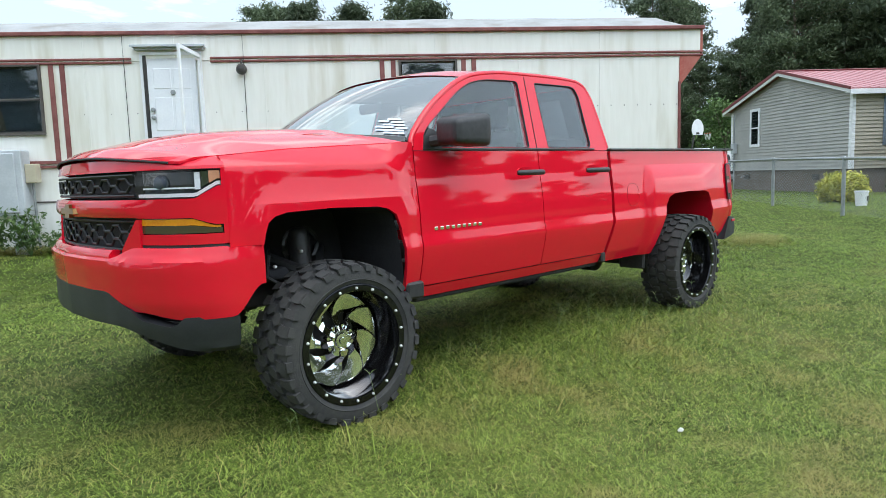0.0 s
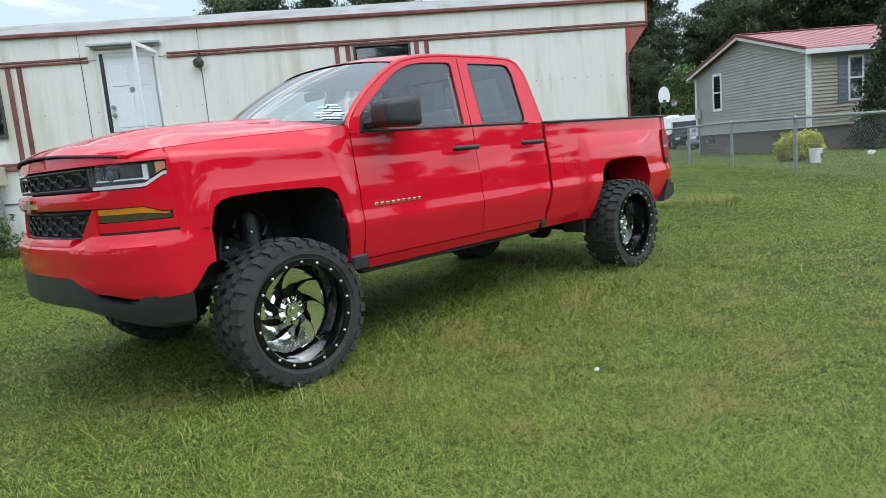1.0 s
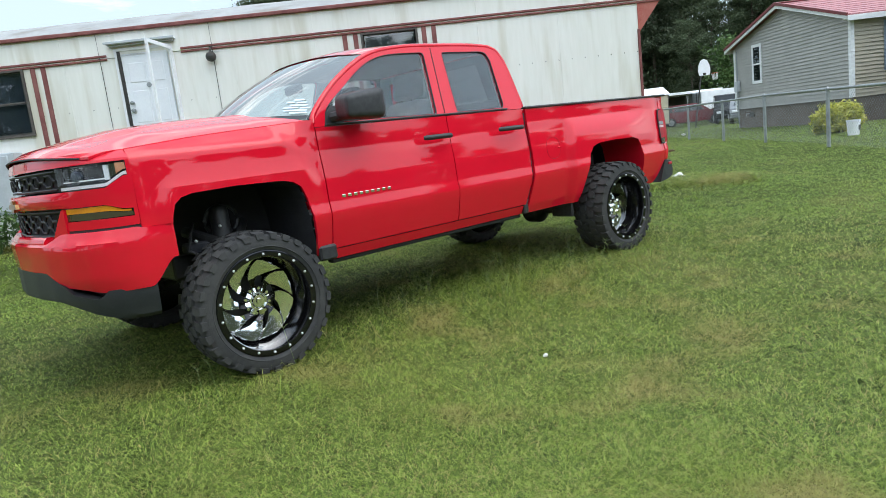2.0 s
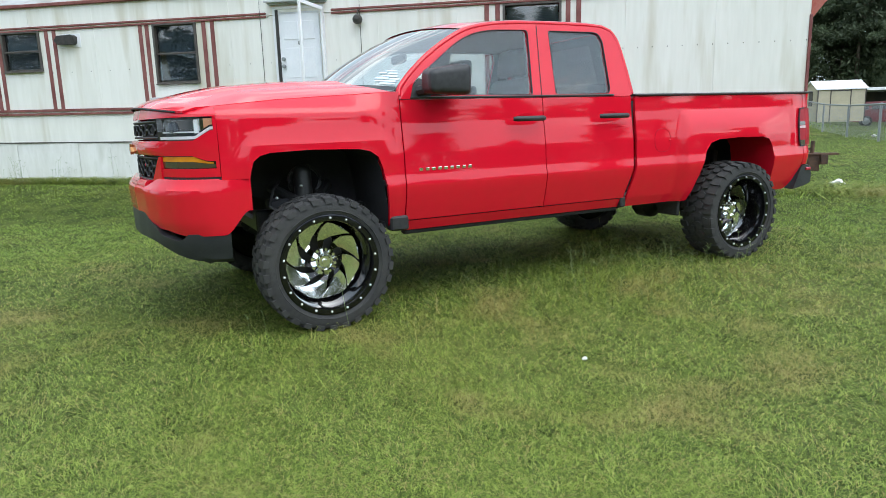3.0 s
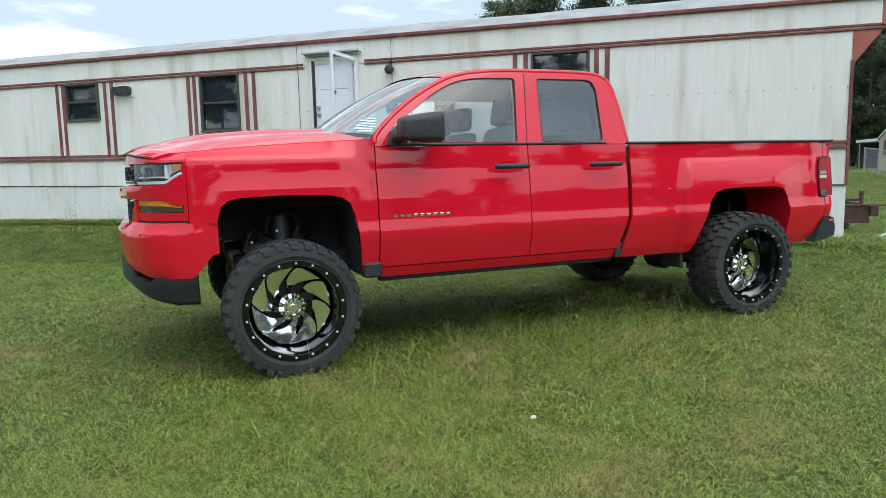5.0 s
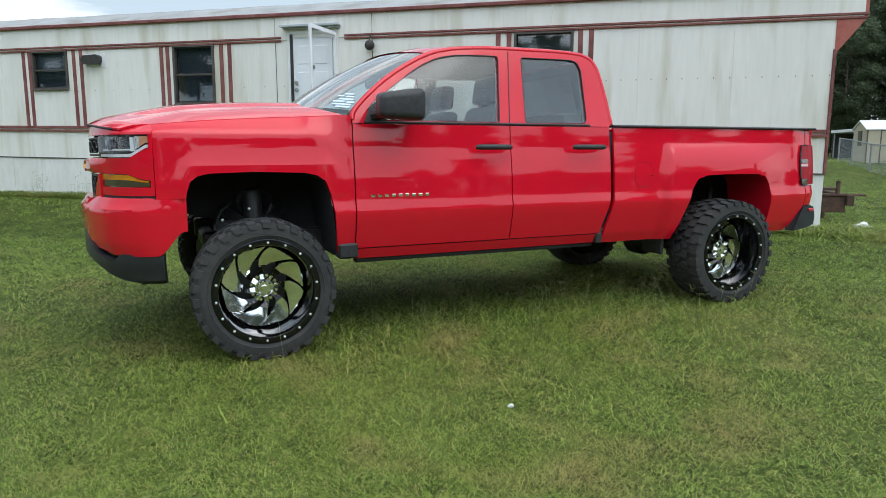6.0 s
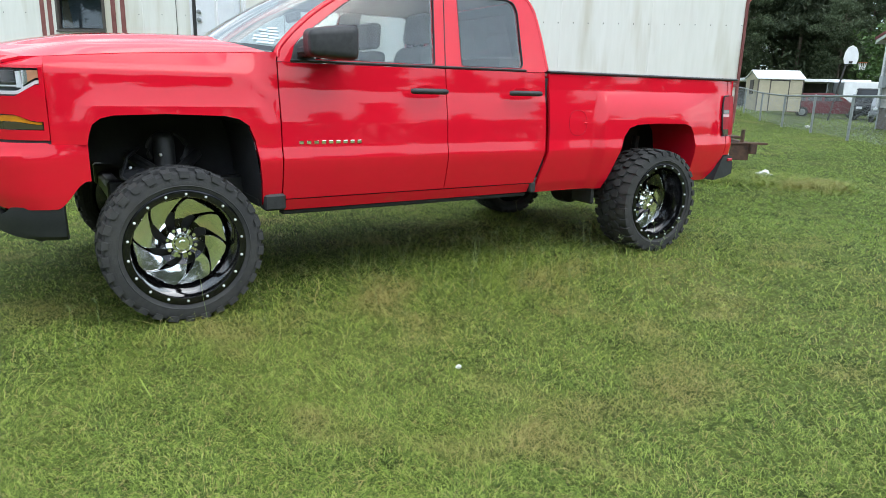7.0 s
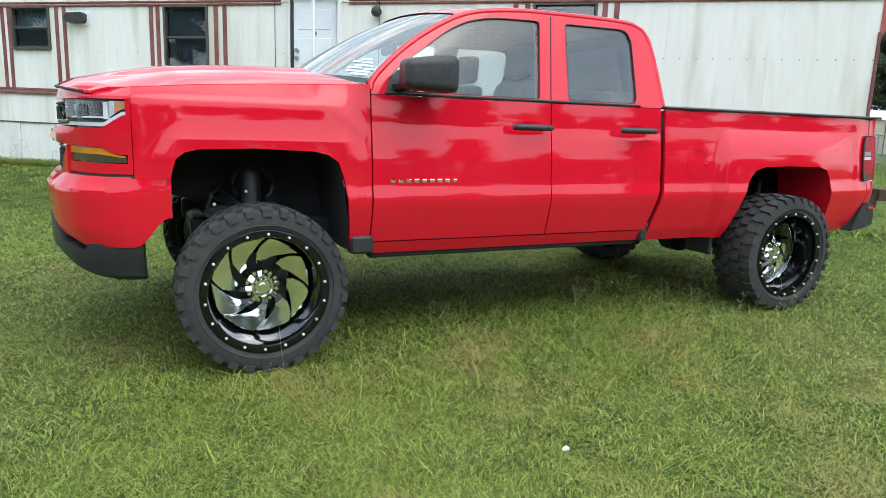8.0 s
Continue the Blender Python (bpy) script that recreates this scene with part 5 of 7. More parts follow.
def front_end():
    c = lambda v: (lambda u: v)
    tl, tg = 0.165, arc_of_y(0.33)
    bt = lambda u: 0.95 - 0.009 * (1 - sstep(tl - 0.01, tl + 0.02, u)) - 0.05 * sstep(arc_of_y(0.34), arc_of_y(0.5), u)
    T2 = 2 * HALF
    # backing behind everything
    fascia("front_support", tl, T2 - tl, c(0.6), c(1.3), -0.09, LINER, 4, 40, 0)
    fascia("header_panel", tl - 0.0, T2 - tl, c(1.288), lambda u: 1.344, lambda u, z: -0.25 * max(0, z - 1.29) - 2.0 * max(0, z - 1.304) * (1 - sstep(0.3, 0.45, u)), RED, 8, 60)
    fascia("middle_bar", tl, T2 - tl, c(1.082), c(1.162), lambda u, z: 0.004 + 0.022 * sstep(tg - 0.1, tg + 0.1, u) * (1 - abs((z - 1.122) / 0.05) ** 3), RED, 8, 60)
    fascia("lower_strip", tl, arc_of_y(0.4), c(0.962), c(1.008), 0.004, RED, 3, 30)
    fascia("lower_strip", T2 - arc_of_y(0.4), T2 - tl, c(0.962), c(1.008), 0.004, RED, 3, 30)
    # grilles: a dark mesh of bars with slanted links
    for z0, z1, ty, rows in ((1.168, 1.283, 0.345, 3), (0.925, 1.076, 0.36, 4)):
        t0 = arc_of_y(ty)
        g = fascia("grille", t0, T2 - t0, c(z0), c(z1), -0.05, LINER, 2, 40, 0.02, "black honeycomb grille")
        # zigzag wires, each row in step against the next, make the honeycomb
        n = 96
        for k in range(rows + 1):
            pts = []
            amp = (z1 - z0) / rows * 0.36
            for i in range(n + 1):
                t = t0 + 0.004 + (T2 - 2 * t0 - 0.008) * i / n
                p, nr = plan(t)
                z = z0 + 0.012 + (z1 - z0 - 0.024) * k / rows
                wave = 1 - 2 * abs((i / 6 + k) % 2 - 1)
                z += amp * min(1, max(-1, 3.6 * wave)) * (0 if k in (0, rows) else 1)
                pts.append((p.x - nr.x * 0.006, p.y - nr.y * 0.006, z * FRONT_Z))
            part("bar", tube(pts, 0.0065, 6), GRILLE, g)
    # emblem, a plain bar with a slanted cross piece
    e = sheet([(-0.12, -0.014), (-0.04, -0.014), (-0.032, -0.034), (0.048, -0.034), (0.04, -0.014), (0.12, -0.014), (0.106, 0.014), (0.034, 0.014), (0.026, 0.034), (-0.054, 0.034), (-0.046, 0.014), (-0.106, 0.014)], [], lambda p, q, d: (-0.972 + d, MID + p, 1.138 + q), 0.02)
    part("emblem", e, GOLD, truck, "bronze emblem")
    # lamps on both corners
    for far in (False, True):
        s = (lambda t: 2 * HALF - t) if far else (lambda t: t)
        def strip(name, a, b, lo, hi, out, mat, parent=None, rows=4, n=24, lip=0.02, label=""):
            x, y = sorted((s(a), s(b)))
            return fascia(name, x, y, lo, hi, out, mat, rows, n, lip, label, parent)
        ramp = lambda u, a, b: min(max((u - a) / (b - a), 0.0), 1.0)
        inner = lambda u: 1.168 + 0.05 * (1 - ramp(u, tl + 0.035, tl + 0.13))
        hl = strip("headlight", tl + 0.016, tg, lambda u: inner(u) - 0.006, c(1.286), -0.045, HOUSING, label="clear headlight with a white light guide")
        strip("bowl", tl + 0.14, tg - 0.012, c(1.212), c(1.276), -0.03, GLOSSBLACK, hl)
        p, nr = plan(s(tg - 0.13))
        bm = lathe([(0.001, -0.02), (0.026, -0.014), (0.03, 0.0), (0.036, 0.0), (0.036, 0.02)], 20)
        bmesh.ops.rotate(bm, verts=bm.verts, cent=(0, 0, 0), matrix=Matrix.Rotation(math.atan2(-nr.x, nr.y) + math.pi, 3, "Z"))
        bmesh.ops.translate(bm, verts=bm.verts, vec=(p.x - nr.x * 0.02, p.y - nr.y * 0.02, 1.262))
        part("projector", bm, HOUSING, hl, smooth=40)
        strip("light_guide", tl + 0.02, tg - 0.004, lambda u: inner(u) + 0.001, lambda u: inner(u) + 0.017, -0.008, LAMPWHITE, hl, 2, 24, 0.02)
        strip("light_guide", tl + 0.13, tg - 0.03, c(1.204), c(1.211), -0.014, LAMPWHITE, hl, 2, 16, 0.015)
        strip("light_guide", tl + 0.11, tl + 0.135, c(1.2), c(1.274), -0.014, LAMPWHITE, hl, 2, 6, 0.015)
        strip("reflector", tl + 0.072, tl + 0.108, lambda u: inner(u) + 0.028, c(1.278), -0.02, CHROME, hl, 2, 8, 0.01)
        strip("side_marker", tl + 0.022, tl + 0.07, lambda u: inner(u) + 0.026, c(1.279), -0.004, PEACH, hl, 3, 8, 0.02, "orange side marker")
        strip("lens", tl + 0.018, tg + 0.002, lambda u: inner(u) - 0.002, c(1.284), 0.002, LENS, hl, 4, 24, 0)
        turn_top = lambda u: 1.046 + 0.03 * ramp(u, tl + 0.06, tl + 0.15)
        tn = strip("turn_signal", tl + 0.03, tg + 0.01, lambda u: 1.034 + 0.012 * ramp(u, tl + 0.05, tl + 0.15), lambda u: turn_top(u) - 0.002, -0.004, AMBER, label="amber turn signal")
        strip("lower_lens", tl + 0.024, tg + 0.01, c(1.012), lambda u: 1.032 + 0.012 * ramp(u, tl + 0.05, tl + 0.15), -0.004, SMOKE, tn)
        strip("lens_recess", tl + 0.022, tg + 0.012, c(1.008), turn_top, -0.02, GLOSSBLACK, tn)
        # painted surround of both lamps
        strip("lamp_surround", tl, tl + 0.019, c(1.006), c(1.292), 0.003, RED, None, 12, 4)
        strip("lamp_surround", tl + 0.018, tl + 0.132, c(1.15), lambda u: inner(u) - 0.004, 0.004, RED, None, 5, 12)
        strip("lamp_surround", tl + 0.018, tg + 0.01, lambda u: turn_top(u) + 0.002, c(1.088), 0.003, RED, None, 4, 16)
        # slanted frame at the lower grille's end, and its chin
        ga, gb = arc_of_y(0.315), arc_of_y(0.45)
        strip("grille_frame", ga, gb, lambda u: bt(u) - 0.005, lambda u: 1.075 - 0.14 * ramp(u, ga + 0.02, gb), 0.012, RED, None, 5, 16)
    fascia("grille_chin", arc_of_y(0.5), T2 - arc_of_y(0.5), c(0.893), c(0.936), lambda u, z: 0.05 - 0.9 * max(0, z - 0.915), RED, 5, 40, 0.05)
    # bumper
    bb = lambda u: 0.765 - 0.13 * sstep(0.02, 0.17, u) + 0.03 * sstep(0.35, 0.6, u) + 0.07 * sstep(arc_of_y(0.35), arc_of_y(0.55), u)
    def bout(u, z):
        k = (z - 0.62) / (0.95 - 0.62)
        grow = 0.008 + 0.062 * sstep(0.05, 0.45, u)
        return grow * float(np.interp(k, (-0.2, 0.0, 0.25, 0.72, 0.82, 0.87, 1.0), (0.2, 0.35, 0.8, 1.0, 0.97, 0.7, 0.3)))
    fascia("front_bumper", 0.0, T2, bb, bt, bout, RED, 16, 200, 0.05, "painted front bumper")
    fascia("bumper_step", tl, T2 - tl, lambda u: bt(u) - 0.004, lambda u: bt(u) + 0.012, lambda u, z: 0.0, LINER, 1, 60, 0.02)
    for a, b in ((0.004, tl), (T2 - tl, T2 - 0.004)):
        fascia("bumper_seam", a, b, lambda u: bt(u) - 0.006, lambda u: bt(u) + 0.016, -0.012, LINER, 1, 12, 0.02)
    vb = lambda u: 0.475 + 0.12 * sstep(0.2, 0.75, u) + 0.02 * sstep(0.15, 0.0, u)
    vt = lambda u: bb(u) + 0.012 - 0.045 * sstep(0.36, 0.42, u) * (1 - sstep(0.56, 0.66, u))
    fascia("front_valance", 0.14, T2 - 0.14, vb, vt, lambda u, z: -0.02 + 0.06 * sstep(0.15, 0.5, u) + 0.02 * sstep(0.48, 0.62, z) - 0.03 * sstep(0.5, 0.47, z), GREYPLASTIC, 8, 80, 0.06, "grey plastic lower valance")
    fascia("air_dam", 0.3, T2 - 0.3, lambda u: vb(u) - 0.02, lambda u: vb(u) + 0.03, -0.05, PLASTIC, 3, 60, 0.05)


front_end()


# bed, tail and rear bumper
def rear_end():
    part("bed_floor", box(2.53, 4.62, 0.63, WIDE - 0.63, 0.82, 0.86, 0.004), PLASTIC, truck)
    part("bed_front", box(2.535, 2.58, 0.07, WIDE - 0.07, 0.7, 1.385, 0.01), RED, truck)
    bm = sheet([(0.1, 0.79), (WIDE - 0.1, 0.79), (WIDE - 0.1, 1.4), (0.1, 1.4)], [], lambda p, q, e: (4.665 - e + 0.02 * (1 - abs(p / MID - 1) ** 2), p, q), 0.06)
    part("tailgate", bm, RED, truck)
    for far in (False, True):
        s = (lambda y: WIDE - y) if far else (lambda y: y)
        yb = lambda a, b: sorted((s(a), s(b)))
        part("bed_inner_wall", box(2.56, 4.56, *yb(0.09, 0.12), 1.05, 1.385, 0.004), RED, truck)
        # corner posts above and below the tail lamp
        def corner(z0, z1, nm, mat, x0=4.543, label="", fat=0.0, n=8):
            bm = bmesh.new()
            V = []
            for i in range(n + 1):
                a = math.pi / 2 * i / n
                V.append([])
                for j in range(7):
                    z = z0 + (z1 - z0) * j / 6
                    y0 = side_y(4.535, z)
                    xr = 4.70 + fat - 0.03 * max(0, (z - 1.3) / 0.1)
                    V[-1].append(bm.verts.new((x0 + math.sin(a) * (xr - x0), s(y0 - fat * 0.4 + (1 - math.cos(a)) * 0.1), z)))
            for i in range(n):
                for j in range(6):
                    bm.faces.new((V[i][j], V[i + 1][j], V[i + 1][j + 1], V[i][j + 1]))
            rim = [v for v in V[0]] + [V[i][6] for i in range(1, n + 1)] + [V[n][j] for j in range(5, -1, -1)] + [V[i][0] for i in range(n - 1, 0, -1)]
            bk = [bm.verts.new((v.co.x - 0.02, v.co.y + (-0.03 if far else 0.03), v.co.z)) for v in rim]
            for i in range(len(rim)):
                k = (i + 1) % len(rim)
                bm.faces.new((rim[i], rim[k], bk[k], bk[i]))
            return part(nm, bm, mat, truck, label, smooth=40)
        corner(1.272, 1.394, "bed_corner", RED)
        corner(0.76, 0.93, "bed_corner", RED)
        tlm = corner(0.936, 1.266, "tail_light", TAILRED, label="red tail lamp", fat=0.012)
        on_side = lambda p, q, e: (p, s(side_y(min(p, 4.535), q) - 0.012 + 0.9 * max(0, p - 4.53) ** 1.5 + e), q)
        part("side_lens", sheet([(4.475, 0.938), (4.455, 1.0), (4.448, 1.1), (4.455, 1.2), (4.475, 1.26), (4.545, 1.262), (4.56, 1.1), (4.545, 0.938)], [], on_side, 0.03), TAILRED, tlm)
        for q0, q1 in ((0.94, 0.985), (1.118, 1.15)):
            part("smoked_band", sheet([(4.462, q0), (4.458, q1), (4.56, q1), (4.56, q0)], [], lambda p, q, e: (on_side(p, q, e)[0], on_side(p, q, e)[1] + (0.002 if far else -0.002), q), 0.004), SMOKE, tlm)
        part("lamp_gasket", tube([on_side(p, q, -0.001 if not far else 0.001) for p, q in ((4.545, 0.934), (4.473, 0.934), (4.452, 1.0), (4.444, 1.1), (4.452, 1.2), (4.472, 1.265), (4.545, 1.268))], 0.006, 6), LINER, tlm)
        part("lamp_band", sheet([(4.455, 1.09), (4.455, 1.112), (4.56, 1.112), (4.56, 1.09)], [], lambda p, q, e: (on_side(p, q, e)[0], on_side(p, q, e)[1] + (0.003 if far else -0.003), q), 0.004), surf("clear_red_band", (0.55, 0.3, 0.31), None, rough=0.15, coat=0.8), tlm)
    # bumper with its upturned corners
    bm = bmesh.new()
    V = []
    n = 40
    for i in range(n + 1):
        w = -1 + 2 * i / n
        y = MID + w * (MID - 0.03)
        back = 4.80 - 0.16 * max(0, (abs(w) - 0.75) / 0.25) ** 2.2
        top = 0.76
        V.append([bm.verts.new(p) for p in ((back - 0.12, y, top), (back, y, top - 0.01), (back + 0.005, y, top - 0.1), (back - 0.05, y, 0.56), (back - 0.14, y, 0.56))])
    for i in range(n):
        for j in range(4):
            bm.faces.new((V[i][j], V[i + 1][j], V[i + 1][j + 1], V[i][j + 1]))
    part("rear_bumper", bm, GREYPLASTIC, truck, "dark grey rear bumper", smooth=30)
    for far in (False, True):
        s = (lambda y: WIDE - y) if far else (lambda y: y)
        bm = sheet([(4.43, 0.545), (4.59, 0.565), (4.69, 0.59), (4.70, 0.66), (4.67, 0.745), (4.54, 0.755), (4.5, 0.69)], [], lambda p, q, e: (p, s(0.015 + 0.1 * max(0, p - 4.52) + e), q), 0.09)
        part("bumper_end", bm, GREYPLASTIC, truck)
        part("reflector", box(4.6, 4.662, *sorted((s(0.012), s(0.035))), 0.705, 0.73, 0.004), surf("red_reflector", (0.5, 0.03, 0.05), None, rough=0.2, coat=0.5), truck)


rear_end()


# wheels
def wheel_meshes():
    M = {}
    def keep(nm, bm, mat, smooth=35):
        ob = part(nm, bm, mat, None, smooth=smooth)
        M[nm] = ob.data
        bpy.data.objects.remove(ob)
    R = 0.415
    prof = [(0.292, -0.125), (0.31, -0.150), (0.335, -0.160), (0.365, -0.158), (0.388, -0.148), (0.396, -0.128), (0.396, -0.06), (0.396, 0.06), (0.396, 0.128), (0.388, 0.148), (0.365, 0.158), (0.31, 0.15), (0.292, 0.125), (0.292, -0.125)]
    bm = lathe(prof, 96)
    # raised ribs on the sidewall
    for sgn in (-1, 1):
        lathe([(0.325, sgn * 0.157), (0.329, sgn * 0.163), (0.333, sgn * 0.1595)], 96, "Y", bm)
    keep("tyre", bm, RUBBER, 25)
    bm = bmesh.new()
    # tread lugs: stepped shoulder blocks and interlocking centre blocks
    def lug(a, pts, r0, r1):
        lo, hi = [], []
        for da, y in pts:
            t = a + da
            for r, st in ((r0, lo), (r1, hi)):
                rr = r - 0.010 * (abs(y) / 0.15) ** 3
                st.append(bm.verts.new((math.cos(t) * rr, y, math.sin(t) * rr)))
        bm.faces.new(hi)
        for i in range(len(pts)):
            k = (i + 1) % len(pts)
            bm.faces.new((lo[i], lo[k], hi[k], hi[i]))
    N = 30
    for i in range(N):
        a = 2 * math.pi * i / N
        for sgn in (-1, 1):
            off = 0 if sgn < 0 else math.pi / N
            w = 0.062 if i % 2 else 0.075
            e = 0.158 if i % 2 else 0.15
            lug(a + off, [(-w, sgn * 0.088), (w * 0.7, sgn * 0.08), (w, sgn * 0.115), (w * 0.95, sgn * e), (-w * 0.9, sgn * e), (-w * 0.7, sgn * 0.12)], 0.385, R)
            lug(a + off + 0.1, [(-0.07, sgn * 0.01), (0.03, sgn * 0.006), (0.075, sgn * 0.04), (0.06, sgn * 0.072), (-0.03, sgn * 0.074), (-0.08, sgn * 0.045)], 0.39, R)
            # side biters below the shoulder
            t0 = a + off
            vs = []
            for r, wd in ((0.402, 0.06), (0.372, 0.045 if i % 2 else 0.06)):
                for k in (-1, 1):
                    for yy in (0.148, 0.1665):
                        vs.append(bm.verts.new((math.cos(t0 + k * wd) * r, sgn * (yy - (0.004 if r > 0.39 else 0)), math.sin(t0 + k * wd) * r)))
            for q in ((1, 3, 7, 5), (0, 1, 5, 4), (3, 2, 6, 7), (4, 5, 7, 6), (0, 2, 3, 1)):
                bm.faces.new([vs[k] for k in q])
    keep("tread", bm, RUBBER, 25)
    # rim: lip ring, deep black barrel
    bm = lathe([(0.296, -0.128), (0.308, -0.146), (0.306, -0.152), (0.296, -0.155), (0.272, -0.152), (0.267, -0.14), (0.263, -0.06), (0.256, 0.0), (0.246, 0.03), (0.238, 0.07), (0.2, 0.1), (0.05, 0.105), (0.05, 0.13), (0.25, 0.13), (0.28, 0.125), (0.296, 0.1)], 96)
    keep("wheel", bm, BARREL, 30)
    # swept spoke: a broad twisted blade that leaves a scoop beside the hub
    bm = bmesh.new()
    rows = []
    n = 20
    for i in range(n + 1):
        r = 0.055 + 0.185 * i / n
        a = -0.62 * max(0.0, (r - 0.09) / 0.15) ** 1.1
        at_r = (0.055, 0.085, 0.1, 0.13, 0.15, 0.17, 0.19, 0.215, 0.24)
        lo = float(np.interp(r, at_r, (0.013, 0.015, 0.017, 0.026, 0.042, 0.064, 0.079, 0.09, 0.099)))
        hi = float(np.interp(r, at_r, (0.013, 0.016, 0.018, 0.026, 0.037, 0.05, 0.061, 0.071, 0.079)))
        y = float(np.interp(r, (0.055, 0.085, 0.105, 0.13, 0.24), (-0.026, -0.02, 0.012, 0.026, 0.012)))
        def at(off, yy):
            t = a + off / r
            return bm.verts.new((math.cos(t) * r, yy, math.sin(t) * r))
        rows.append([at(-lo, y + 0.05), at(-lo, y + 0.012), at(-lo * 0.95, y + 0.008), at(-lo * 0.25, y + 0.002), at(hi * 0.45, y - 0.001), at(hi * 0.92, y - 0.003), at(hi, y + 0.003), at(hi, y + 0.05)])
    for p, q in zip(rows, rows[1:]):
        for j in range(7):
            bm.faces.new((p[j], q[j], q[j + 1], p[j + 1]))
    bm.faces.new(rows[0])
    bm.faces.new(rows[-1][::-1])
    keep("spoke", bm, CHROME, 24)
    bm = lathe([(0.001, -0.062), (0.016, -0.062), (0.019, -0.054), (0.036, -0.054), (0.042, -0.046), (0.054, -0.044), (0.06, -0.036), (0.064, -0.01), (0.065, 0.05)], 32)
    keep("centre_cap", bm, CHROME, 30)
    bm = lathe([(0.001, -0.036), (0.01, -0.036), (0.013, -0.026), (0.013, 0.03)], 6)
    keep("lug_nut", bm, CHROME, 20)
    bm = lathe([(0.001, -0.012), (0.0055, -0.010), (0.0075, -0.005), (0.0075, 0.004)], 6)
    keep("rim_bolt", bm, STEEL, 20)
    bm = lathe([(0.03, 0.02), (0.15, 0.02), (0.16, 0.04), (0.03, 0.05)], 32)
    keep("brake_disc", bm, CHASSIS, 30)
    return M


def wheels():
    M = wheel_meshes()
    for x, y, turn, spin in ((0.0, 0.02, 0, 0.13), (3.61, 0.03, 0, 0.5), (0.0, WIDE - 0.02, 180, 0.2), (3.61, WIDE - 0.03, 180, 0.9)):
        m = pose(x, y, 0.428, 0, 0, turn)
        w = new("wheel", M["wheel"])
        w.parent, w.matrix_basis = truck, m
        tagged(w, "black deep-dish wheel with chrome swept spokes")
        def sub(nm, mm):
            o = new(nm, M[nm])
            o.parent, o.matrix_basis = w, mm
            return o
        sub("tyre", pose(0, 0, 0, 0, math.degrees(spin), 0))
        tagged(sub("tread", pose(0, 0, 0, 0, math.degrees(spin), 0)), kind="stuff")
        for k in range(8):
            sub("spoke", pose(0, 0, 0, 0, -math.degrees(spin) - k * 45, 0))
            a = spin + math.pi * 2 * (k + 0.5) / 8
            sub("lug_nut", pose(math.cos(a) * 0.074, 0.03, math.sin(a) * 0.074))
        sub("centre_cap", pose(0, 0.03, 0))
        sub("brake_disc", pose(0, 0.075, 0))
        for k in range(18):
            a = spin + math.pi * 2 * k / 18
            sub("rim_bolt", pose(math.cos(a) * 0.286, -0.153, math.sin(a) * 0.286))


wheels()


